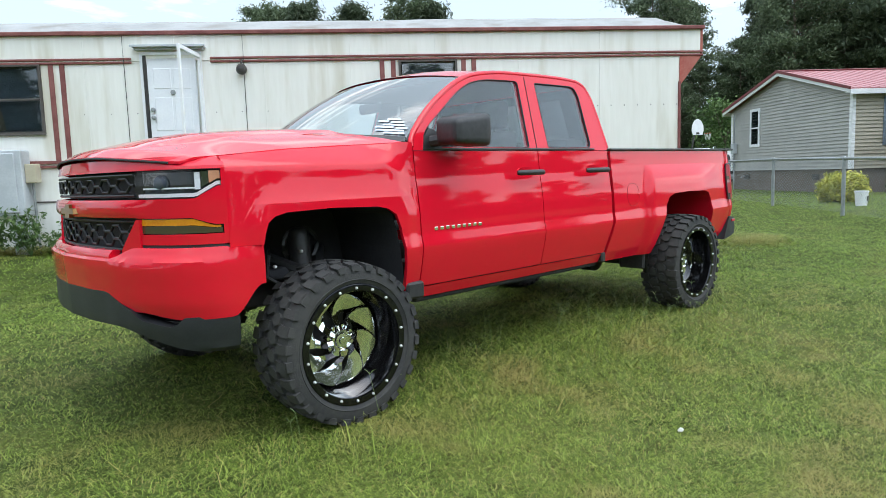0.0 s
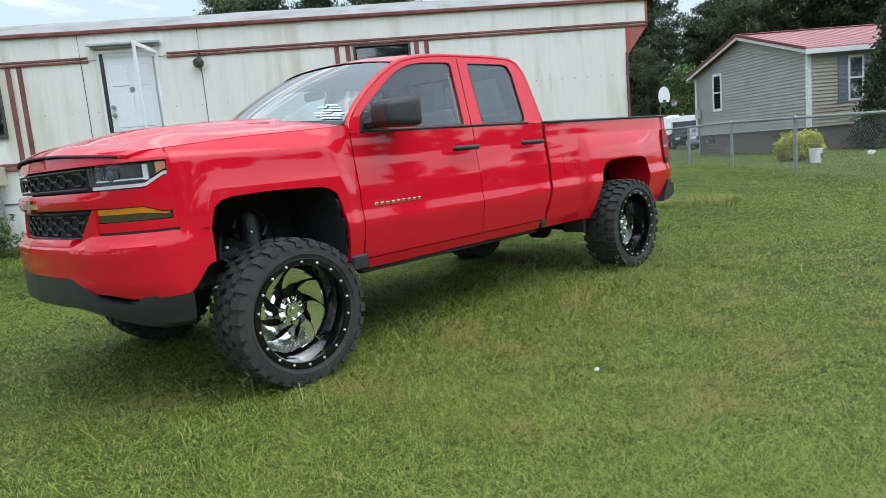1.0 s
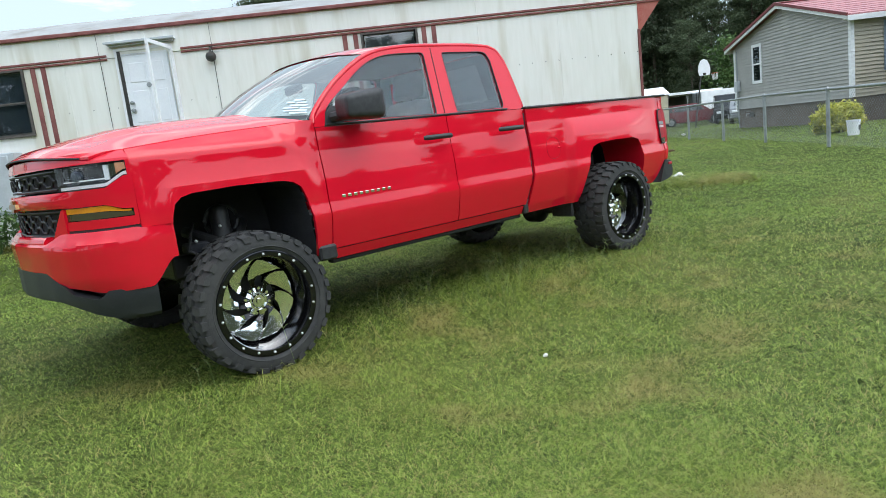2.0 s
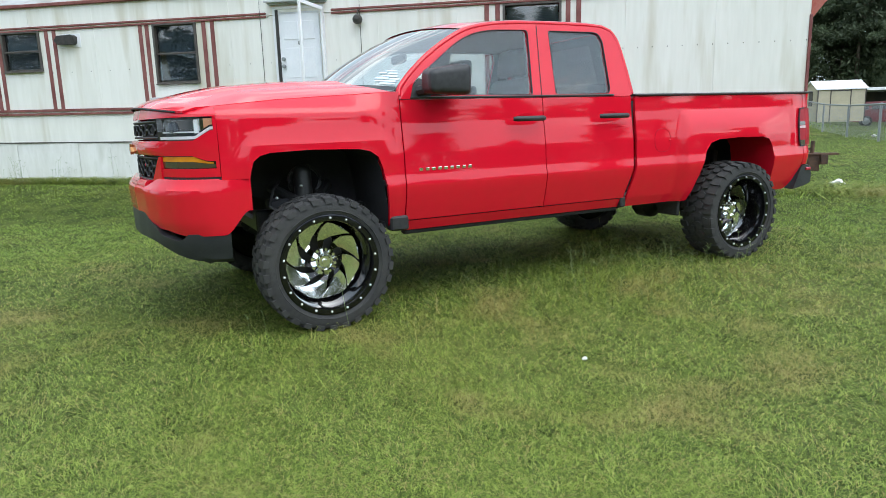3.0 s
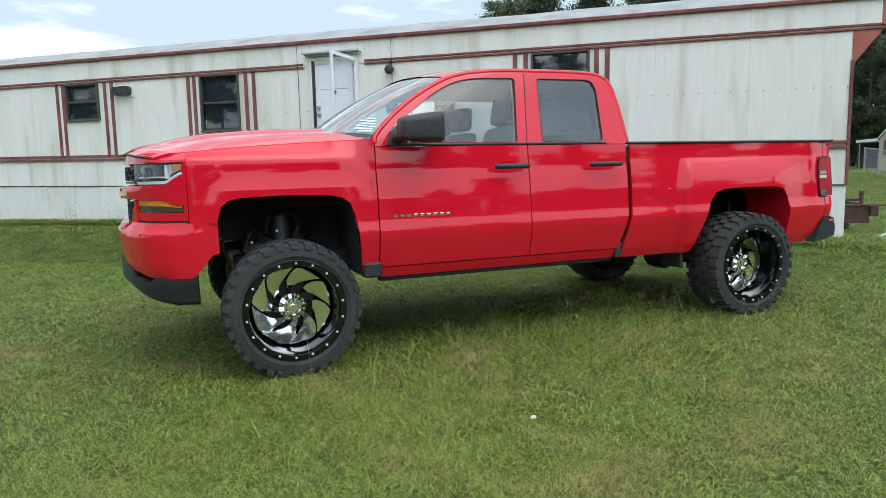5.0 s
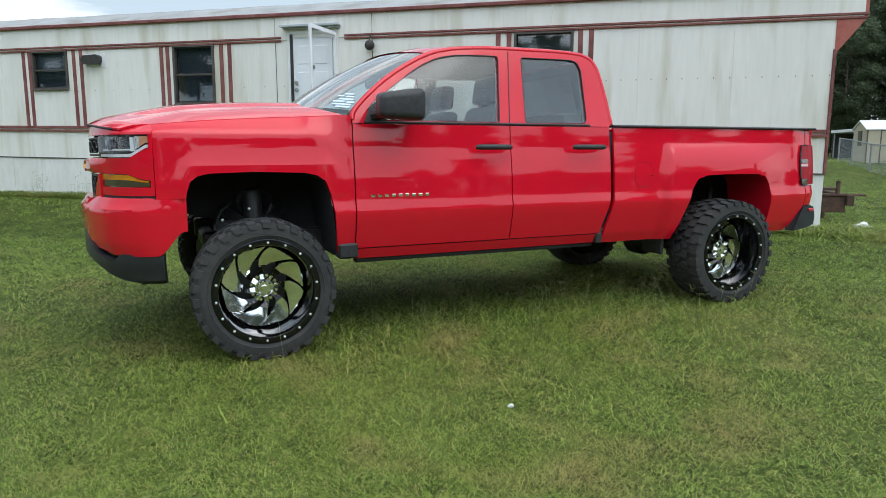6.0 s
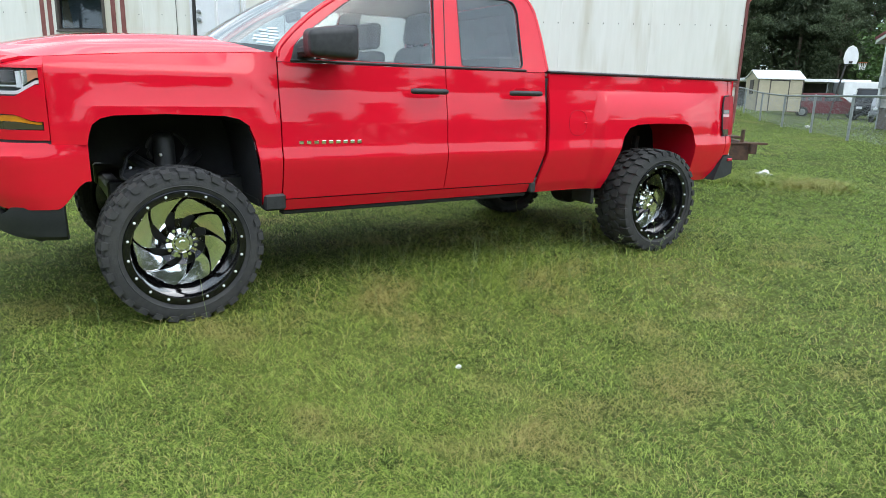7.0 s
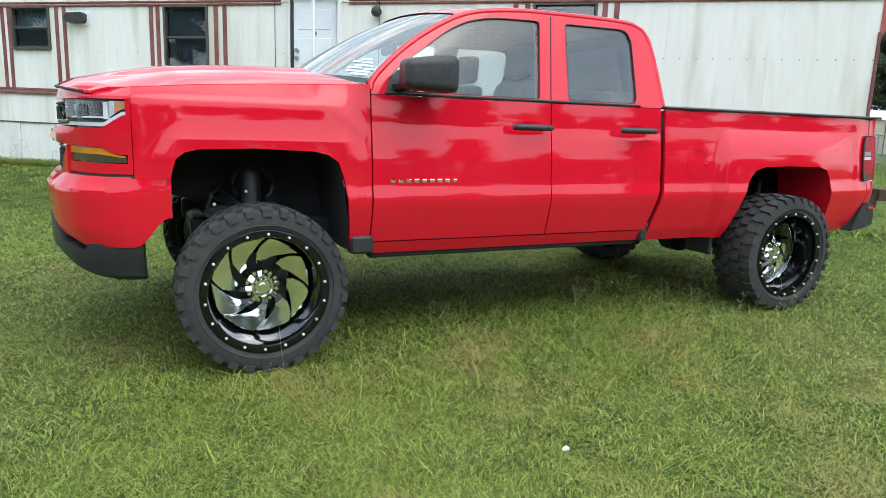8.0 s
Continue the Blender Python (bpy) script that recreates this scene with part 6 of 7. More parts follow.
# trim, mirror, handles
def trim():
    for far in (False, True):
        s = (lambda y: WIDE - y) if far else (lambda y: y)
        yb = lambda a, b: sorted((s(a), s(b)))
        for x0, x1, nm in ((1.39, 1.65, "door_handle"), (2.145, 2.418, "door_handle")):
            bm = bmesh.new()
            n = 14
            pts = []
            for i in range(n + 1):
                k = i / n
                pts.append((x0 + (x1 - x0) * k, s(-0.012 - 0.032 * math.sin(math.pi * min(1, max(0, k))) ** 0.5), 1.252))
            tube(pts, [0.012] + [0.0155] * (n - 1) + [0.012], 8, bm)
            for v in bm.verts:
                v.co.z = 1.252 + (v.co.z - 1.252) * 1.15
            h = part(nm, bm, PLASTIC, truck, "black pull handle", smooth=50)
            cx = (x0 + x1) / 2
            arc = [(cx + math.cos(a) * 0.078, 1.256 + math.sin(a) * 0.034) for a in [math.pi * k / 14 for k in range(15)]]
            part("handle_cup", sheet(arc, [], lambda p, q, e: (p, s(side_y(cx, q) - 0.001 - 0.25 * (q - 1.256) + e), q), 0.012), RED, h)
        # mirror
        b = box(0.705, 0.965, -0.205, 0.015, 1.405, 1.608, 0.05, seg=4)
        for v in b.verts:
            k = (v.co.x - 0.705) / 0.26
            o = (0.015 - v.co.y) / 0.22
            v.co.z = 1.495 + (v.co.z - 1.495) * (0.74 + 0.28 * k - 0.06 * o) + 0.01 * k - 0.012 * o
            v.co.x -= 0.04 * o * (1 - k) - 0.03 * o * (1 - o)
            v.co.y = s(v.co.y)
        mr = part("side_mirror", b, PLASTIC, truck, "black side mirror", smooth=40)
        part("mirror_foot", sheet([(0.655, 1.412), (0.80, 1.412), (0.78, 1.52), (0.735, 1.53), (0.682, 1.48)], [], lambda p, q, e: (p, s(glass_y(q) - 0.006 + e), q), 0.02), PLASTIC, mr)
        part("mirror_arm", tube([(0.715, s(0.06), 1.45), (0.77, s(-0.03), 1.46)], 0.034, 8), PLASTIC, mr)
        g = box(0.962, 0.967, *yb(-0.15, -0.03), 1.46, 1.54, 0.002)
        part("mirror_glass", g, CHROME, mr)
        # badge: nine chrome bars in place of the lettering
        for k in range(9):
            x = 0.672 + k * 0.0452
            part("badge_bar", box(x, x + 0.028, *yb(side_y(x, 0.95) - 0.006, side_y(x, 0.95) + 0.01), 0.94, 0.961, 0.003), CHROME, truck)
        # filler flap outline
        if not far:
            ring = [(2.80 + math.copysign(abs(math.cos(a)) ** 0.8, math.cos(a)) * 0.085, side_y(2.8, 1.05) - 0.0, 1.05 + math.copysign(abs(math.sin(a)) ** 0.8, math.sin(a)) * 0.09) for a in [2 * math.pi * k / 32 for k in range(32)]]
            ring = [(x, side_y(x, z) - 0.0005, z) for x, y, z in ring]
            part("filler_latch", box(2.862, 2.89, side_y(2.87, 1.05) - 0.006, side_y(2.87, 1.05) + 0.01, 1.04, 1.055, 0.004), RED, truck)
            part("filler_flap_seam", tube(ring, 0.0016, 4, closed=True), TAILRED, truck)


trim()


# cabin
def cabin():
    part("floor_pan", box(0.45, 2.46, 0.1, WIDE - 0.1, 0.58, 0.62), LINER, truck)
    bm = box(0.5, 0.92, 0.14, WIDE - 0.14, 1.0, 1.40, 0.05, seg=3)
    for v in bm.verts:
        if v.co.z > 1.3:
            v.co.z += 0.02 - 0.1 * max(0, v.co.x - 0.75)
    part("dashboard", bm, PLASTIC, truck, smooth=40)
    part("steering_wheel", tube([(1.0 + math.sin(a) * 0.06, 0.52 + math.cos(a) * 0.19, 1.32 + math.sin(a) * 0.18) for a in [2 * math.pi * k / 28 for k in range(28)]], 0.016, 7, closed=True), PLASTIC, truck)
    for y in (0.56, WIDE - 0.56):
        def blk(x0, x1, hw, z0, z1, lean, bev):
            b = box(x0, x1, y - hw, y + hw, z0, z1, bev, seg=3)
            for v in b.verts:
                v.co.x += (v.co.z - z0) * lean
                v.co.y = y + (v.co.y - y) * (1 - 0.15 * max(0, (v.co.z - z0) / (z1 - z0)))
            return b
        st = part("front_seat", blk(1.16, 1.64, 0.26, 0.84, 1.02, 0, 0.06), SEAT, truck, smooth=50)
        part("backrest", blk(1.55, 1.71, 0.26, 0.96, 1.555, 0.22, 0.07), SEAT, st, smooth=50)
        part("headrest", blk(1.69, 1.81, 0.155, 1.57, 1.775, 0.12, 0.05), SEAT, st, smooth=50)
        for dy in (-0.06, 0.06):
            part("headrest_post", tube([(1.73, y + dy, 1.5), (1.74, y + dy, 1.58)], 0.007, 6), GALV, st)
    part("rear_bench", box(2.2, 2.44, 0.2, WIDE - 0.2, 0.95, 1.5, 0.06, seg=2), SEAT, truck, smooth=50)
    part("rear_view_mirror", box(0.98, 1.01, MID - 0.13, MID + 0.13, 1.70, 1.77, 0.015), PLASTIC, truck)


cabin()


# underbody
def underbody():
    for y in (0.5, WIDE - 0.5):
        part("frame_rail", box(-0.3, 4.5, y - 0.05, y + 0.05, 0.58, 0.72, 0.012), CHASSIS, truck)
        k = 1 if y < 1 else -1
        # front suspension: coil-over, arms, knuckle
        cx, cy = 0.0, y - 0.16 * k
        su = part("strut", tube([(cx, cy, 0.55), (cx, cy + 0.03 * k, 0.95), (cx, cy + 0.03 * k, 0.985), (cx, cy + 0.03 * k, 1.0)], [0.058, 0.058, 0.052, 0.03], 18), CHASSIS, truck, "black strut tower", smooth=50)
        part("hoop", tube([(cx + 0.02 + math.cos(a) * 0.105, cy + 0.05 * k, 0.9 + math.sin(a) * 0.095) for a in [math.pi * (q / 9 - 0.25) for q in range(14)]], 0.014, 6), CHASSIS, su)
        for bx, bz in ((-0.03, 0.875), (-0.19, 0.81)):
            bm = lathe([(0.001, -0.008), (0.008, -0.006), (0.01, 0.012)], 6)
            bmesh.ops.translate(bm, verts=bm.verts, vec=(cx + bx, cy - 0.045 * k, bz))
            part("bolt", bm, STEEL, su)
        part("upper_mount", box(cx - 0.24, cx + 0.14, *sorted((cy - 0.02 * k, cy + 0.1 * k)), 0.73, 0.80, 0.03, seg=3), LINER, su)
        for z, yy in ((0.36, 0.14), (0.74, 0.12)):
            bm = tube([(-0.18, y, z + 0.12), (0.0, y - (0.5 - yy) * k + 0.1 * k, z)], 0.035, 8)
            tube([(0.2, y, z + 0.12), (0.0, y - (0.5 - yy) * k + 0.1 * k, z)], 0.035, 8, bm)
            part("control_arm", bm, CHASSIS, truck)
        part("knuckle", tube([(0, y - 0.3 * k, 0.34), (0.02, y - 0.3 * k, 0.78)], [0.06, 0.035], 8), CHASSIS, truck)
        part("brake_hose", tube([(-0.12, y, 0.9), (-0.2, y - 0.16 * k, 0.86), (-0.24, y - 0.2 * k, 0.76), (-0.1, y - 0.25 * k, 0.66)], 0.01, 6), PLASTIC, truck)
        part("tie_rod", tube([(-0.2, y, 0.5), (-0.2, y - 0.35 * k, 0.46)], 0.02, 8), CHASSIS, truck)
        part("rear_shock", tube([(3.8, y - 0.1 * k, 0.42), (3.95, y, 0.9)], 0.032, 10), CHASSIS, truck)
        part("leaf_spring", tube([(2.95, y - 0.08 * k, 0.62), (3.3, y - 0.08 * k, 0.5), (3.645, y - 0.08 * k, 0.47), (4.0, y - 0.08 * k, 0.5), (4.3, y - 0.08 * k, 0.63)], 0.03, 6), CHASSIS, truck)
    part("rear_axle", tube([(3.61, 0.2, 0.405), (3.61, 0.85, 0.405), (3.61, 0.92, 0.405), (3.61, 1.06, 0.405), (3.61, 1.13, 0.405), (3.61, WIDE - 0.2, 0.405)], [0.05, 0.05, 0.14, 0.14, 0.05, 0.05], 14), CHASSIS, truck, smooth=50)
    part("drive_shaft", tube([(1.2, MID, 0.62), (3.5, MID, 0.44)], 0.045, 12), CHASSIS, truck)
    part("exhaust_pipe", tube([(0.6, 1.3, 0.55), (1.6, 1.32, 0.5), (2.4, 1.4, 0.5), (3.2, 1.42, 0.62), (4.3, 1.5, 0.58)], [0.035, 0.035, 0.1, 0.035, 0.035], 10), CHASSIS, truck)
    part("fuel_tank", box(1.5, 2.9, 0.58, 0.92, 0.5, 0.66, 0.05, seg=2), PLASTIC, truck)
    part("transmission", box(0.4, 1.2, 0.8, 1.2, 0.52, 0.8, 0.06, seg=2), CHASSIS, truck)
    part("cross_member", box(-0.28, -0.18, 0.5, WIDE - 0.5, 0.56, 0.66, 0.02), CHASSIS, truck)
    part("cross_member", box(0.2, 0.32, 0.5, WIDE - 0.5, 0.5, 0.62, 0.02), CHASSIS, truck)
    part("skid_plate", box(-0.8, -0.56, 0.55, WIDE - 0.55, 0.52, 0.54, 0.004), CHASSIS, truck)
    part("tank_strap", box(2.5, 2.9, 0.14, 0.4, 0.55, 0.62, 0.02), CHASSIS, truck)


underbody()


# ---- far yard ----
def far_yard():
    rng = random.Random(8)
    # shed
    p = Vector((36.22, 21.08, 0))
    z = gz(p.x, p.y)
    S = thing("garden_shed", pose(p.x, p.y, z - 0.03, 0, 0, -33), "pale yellow metal shed with a white roof", "shed")
    front = part("wall", sheet(rect(0, 2.65, 0, 1.85), [], lambda a, b, e: (a, e, b), 0.05), SHEDTAN, S)
    gable = part("wall", sheet([(0, 0), (0, 1.85), (0.8, 2.3), (1.6, 1.85), (1.6, 0)], [], lambda a, b, e: (e, a + 0.05, b), 0.05), SHEDTAN, S)
    part("wall", sheet([(0, 0), (0, 1.85), (0.8, 2.3), (1.6, 1.85), (1.6, 0)], [], lambda a, b, e: (2.65 - e, a + 0.05, b), 0.05), SHEDTAN, S)
    part("back_wall", box(0, 2.65, 1.65, 1.7, 0, 1.85), SHEDTAN, S)
    for y0, y1 in ((-0.1, 0.85), (1.8, 0.85)):
        part("roof", sheet(rect(-0.1, 2.75, 0, 1), [], lambda a, b, e: (a, y0 + (y1 - y0) * b, 1.84 + 0.5 * b + e), 0.05), WHITE, S)
    for x in (0.0, 0.7, 1.8, 2.61):
        part("corner_trim", box(x, x + 0.05, -0.045, 0.0, 0, 1.84), BRONZE, S)
    part("door", box(0.75, 1.8, -0.03, -0.005, 0.08, 1.75, 0.005), SHEDTAN, S)
    part("door_head", box(0.7, 1.85, -0.045, -0.0, 1.75, 1.8), BRONZE, S)
    lap(front, SHEDTAN, 0.05, 0.7, 0.02, 1.82, 0.15)
    lap(front, SHEDTAN, 1.85, 2.61, 0.02, 1.82, 0.15)
    lap(gable, SHEDTAN, 0.05, 1.65, 0.02, 2.25, 0.15, lambda z: (0.05 + max(0, z - 1.85) * 1.75, 1.65 - max(0, z - 1.85) * 1.75), 0.0, True)
    part("window", box(-0.06, 0.0, 0.55, 1.0, 0.95, 1.8, 0.005), BRONZE, S)
    # open carport
    p = Vector((48.0, 25.0, 0))
    C = thing("carport", pose(p.x, p.y, gz(p.x, p.y), 0, 0, -33), "long open carport with a flat pale roof", "carport")
    part("roof", box(-4.5, 4.5, 0, 4, 2.35, 2.55, 0.01), WHITE, C)
    for x in (-4.3, -1.4, 1.5, 4.3):
        for y in (0.15, 3.8):
            part("post", tube([(x, y, 0), (x, y, 2.36)], 0.05, 8), GALV, C)
    part("back_panel", box(-4.4, 4.4, 3.85, 3.9, 0, 2.3), DARKROOM, C)
    # white cargo trailer
    p = Vector((48.8, 22.8, 0))
    W = thing("cargo_trailer", pose(p.x, p.y, gz(p.x, p.y), 0, 0, -33), "white enclosed cargo trailer", "cargo trailer")
    part("body", box(0, 5.0, 0, 2.1, 0.5, 2.4, 0.05, seg=2), WHITE, W)
    part("door_frame", box(-0.02, 0.02, 0.1, 2.0, 0.55, 2.3, 0.01), GALV, W)
    for y in (0.7, 1.4):
        part("lock_rod", tube([(-0.05, y, 0.6), (-0.05, y, 2.3)], 0.025, 6), BLACKMETAL, W)
    for x in (2.2, 3.1):
        for y in (0.05, 2.05):
            bm = lathe([(0.001, -0.1), (0.2, -0.1), (0.33, -0.09), (0.35, 0), (0.33, 0.09), (0.001, 0.09)], 20)
            bmesh.ops.translate(bm, verts=bm.verts, vec=(x, y, 0.35))
            part("wheel", bm, RUBBER, W)

    # parked cars
    def car(name, x, y, rz, paint, label, length=4.6, tall=1.5, box_tail=True):
        T = thing(name, pose(x, y, gz(x, y), 0, 0, rz), label, "car", "cars parked across the yard")
        L = length
        side = [(0.02, 0.35), (0.0, 0.62), (0.12, 0.86), (0.3 * L - 0.2, 0.98), (0.3 * L + 0.45, tall - 0.06), (0.3 * L + 0.8, tall), (L - 0.7 if box_tail else L - 1.5, tall - 0.02), (L - 0.25 if box_tail else L - 0.8, 1.0), (L - 0.02, 0.92), (L, 0.4), (L - 0.1, 0.3), (0.1, 0.28)]
        body = sheet(side, [], lambda a, b, e: (a, (0.0 + 0.16 * max(0, b - 0.95)) if e == 0 else 1.75 - 0.16 * max(0, b - 0.95), b), 1)
        bmesh.ops.bevel(body, geom=[e for e in body.edges if abs(e.verts[0].co.y - e.verts[1].co.y) < 0.3 and len(e.link_faces) == 2 and e.calc_face_angle(0) > 0.8], offset=0.05, segments=2, affect="EDGES")
        part("body", body, paint, T, smooth=30)
        for near in (0, 1):
            f = (lambda v: v) if near == 0 else (lambda v: 1.75 - v)
            for a, b in ((0.3 * L + 0.15, 0.3 * L + 1.15), (0.3 * L + 1.25, 0.3 * L + 2.05), (0.3 * L + 2.15, L - 0.55)):
                if b - a > 0.3 and b < L - 0.3:
                    part("side_window", sheet([(a, 1.02), (b, 1.02), (b - 0.05, tall - 0.12), (a + (0.3 if a < 0.3 * L + 0.3 else 0.03), tall - 0.12)], [], lambda p, q, e: (p, f(0.16 * max(0, q - 0.95) - 0.008 + e), q), 0.006), surf("car_window_dark", (0.03, 0.035, 0.04), None, rough=0.06, coat=0.6), T)
            for xx in (0.85, L - 0.95):
                bm = lathe([(0.001, -0.05), (0.2, -0.05), (0.205, -0.07), (0.31, -0.07), (0.33, -0.04), (0.33, 0.14), (0.001, 0.14)], 24)
                bmesh.ops.translate(bm, verts=bm.verts, vec=(xx, f(0.03) - (0.1 if near else 0), 0.33))
                w = part("wheel", bm, RUBBER, T)
                bm = lathe([(0.001, -0.03), (0.06, -0.05), (0.19, -0.03), (0.2, 0.0)], 12)
                if near:
                    for v in bm.verts:
                        v.co.y = -v.co.y
                bmesh.ops.translate(bm, verts=bm.verts, vec=(xx, f(-0.04), 0.33))
                part("hub_cap", bm, GALV, w)
        for yy in (0.12, 1.35):
            part("headlight", box(-0.02, 0.1, yy, yy + 0.3, 0.62, 0.76, 0.02), LAMPWHITE, T)
            part("tail_light", box(L - 0.08, L + 0.01, yy, yy + 0.25, 0.7, 0.95, 0.02), TAILRED, T)
        part("bumper", box(-0.06, 0.12, 0.05, 1.7, 0.35, 0.55, 0.03), paint, T)
        dark = surf("car_screen_dark", (0.02, 0.024, 0.028), None, rough=0.2, spec=0.25)
        x0, x1, z0, z1 = 0.3 * L - 0.14, 0.3 * L + 0.4, 1.03, tall - 0.1
        part("windscreen", sheet(rect(0.2, 1.55, 0, 1), [], lambda p, q, e: (x0 + (x1 - x0) * q - 0.02 + e, p + (0.1 * q if p < 0.9 else -0.1 * q), z0 + (z1 - z0) * q + 0.012 + e * 0.5), 0.008), dark, T)
        part("grille", box(-0.03, 0.06, 0.5, 1.25, 0.58, 0.78, 0.015), dark, T)
        return T
    car("estate_car", 43.6, 18.4, 123, surf("maroon_car_paint", (0.16, 0.012, 0.018), None, rough=0.35, coat=0.8), "dark red estate car parked beyond the fence")
    car("pickup_car", 40.2, 15.5, 29, surf("black_car_paint", (0.012, 0.013, 0.015), None, rough=0.5, spec=0.2), "black vehicle parked beyond the fence", 4.9, 1.8)
    car("silver_car", 36.9, 12.95, 26, surf("silver_car_paint", (0.2, 0.215, 0.23), None, rough=0.5, spec=0.3), "silver-grey car parked beyond the fence", 4.4, 1.32, False)
    # basketball hoop
    p = Vector((36.7, 16.2, 0))
    z = gz(p.x, p.y)
    B = thing("basketball_hoop", pose(p.x, p.y, z, 0, 0, -35), "leaning basketball hoop with a white fan backboard", "basketball hoop")
    part("pole", tube([(-0.75, 0.0, -0.1), (-0.2, 0.1, 2.8), (-0.05, 0.12, 3.3)], 0.045, 8), BLACKMETAL, B)
    fan = [(-0.45, 0.0), (0.45, 0.0), (0.56, 0.25), (0.5, 0.55), (0.3, 0.8), (0, 0.9), (-0.3, 0.8), (-0.5, 0.55), (-0.56, 0.25)]
    bb = part("backboard", sheet(fan, [], lambda a, b, e: (a * 0.68, e, 2.98 + b * 1.05), 0.04), WHITE, B)
    part("target_square", sheet(rect(-0.1, 0.1, 0, 0.12), [], lambda a, b, e: (a, e - 0.006, 3.0 + b), 0.004), BLACKMETAL, bb)
    part("rim", tube([(0.5 + math.cos(a) * 0.2, -0.25 + math.sin(a) * 0.2, 3.04) for a in [2 * math.pi * k / 20 for k in range(20)]], 0.012, 5, closed=True), surf("orange_rim", (0.5, 0.12, 0.04), None), B)
    bm = bmesh.new()
    for k in range(12):
        for d in (0.5, -0.5):
            a, b = 2 * math.pi * k / 12, 2 * math.pi * (k + d) / 12
            tube([(0.5 + math.cos(a) * 0.19, -0.25 + math.sin(a) * 0.19, 3.03), (0.5 + math.cos(b) * 0.12, -0.25 + math.sin(b) * 0.12, 2.66)], 0.005, 4, bm)
    part("net", bm, WHITE, B)
    # low leafy tree behind the hoop
    T = thing("small_tree", pose(59.0, 24.7, gz(59.0, 24.7)) @ Matrix.Scale(2.0, 4), "small leafy tree beyond the fence", "tree")
    bm = tube([(0, 0, 0), (0.1, 0, 1.2), (0, 0.1, 2.6)], [0.1, 0.08, 0.03], 7)
    spots = []
    for i in range(70):
        a, r, h = rng.uniform(0, 6.28), rng.uniform(0.2, 1.3), rng.uniform(0.9, 3.4)
        spots.append((Vector((math.cos(a) * r, math.sin(a) * r, h)), 0.4, 40))
        if i % 5 == 0:
            tube([(0, 0, h * 0.5), (math.cos(a) * r, math.sin(a) * r, h)], [0.03, 0.01], 4, bm)
    part("trunk", bm, BARK, T)
    ob = new("crown", leaf_mesh("crown", spots, 0.07, WEEDLEAF, rng, 0.9, 1.4))
    ob.parent = T


far_yard()


# ---- litter ----
def litter():
    rng = random.Random(3)
    for x, y, r, lab in ((8.28, 2.03, 0.09, "crumpled white plastic bag on the grass"), (0.897, -1.384, 0.011, "tiny white scrap of paper in the grass"), (19.2, 1.5, 0.09, "white scrap of rubbish on the lawn"), (25.5, 11.5, 0.07, "white scrap of rubbish on the lawn")):
        bm = bmesh.new()
        bmesh.ops.create_icosphere(bm, subdivisions=3, radius=r)
        o = Vector((x, y, r * 3))
        for v in bm.verts:
            k = 1 + 0.55 * noise.noise(v.co * (2.2 / r) * 0.5 + o) + 0.25 * noise.noise(v.co * (6 / r) * 0.5)
            v.co = Vector((v.co.x * k * 1.3, v.co.y * k, v.co.z * k * 0.75))
        ob = part("plastic_scrap", bm, PAPER)
        tagged(ob, lab, "litter")
        ob.matrix_world = pose(x, y, gz(x, y) + r * 0.5 + (0.03 if r < 0.05 else 0.02))


litter()


# ---- grass ----
LAWN_X, LAWN_Y = -1.1, -3.4


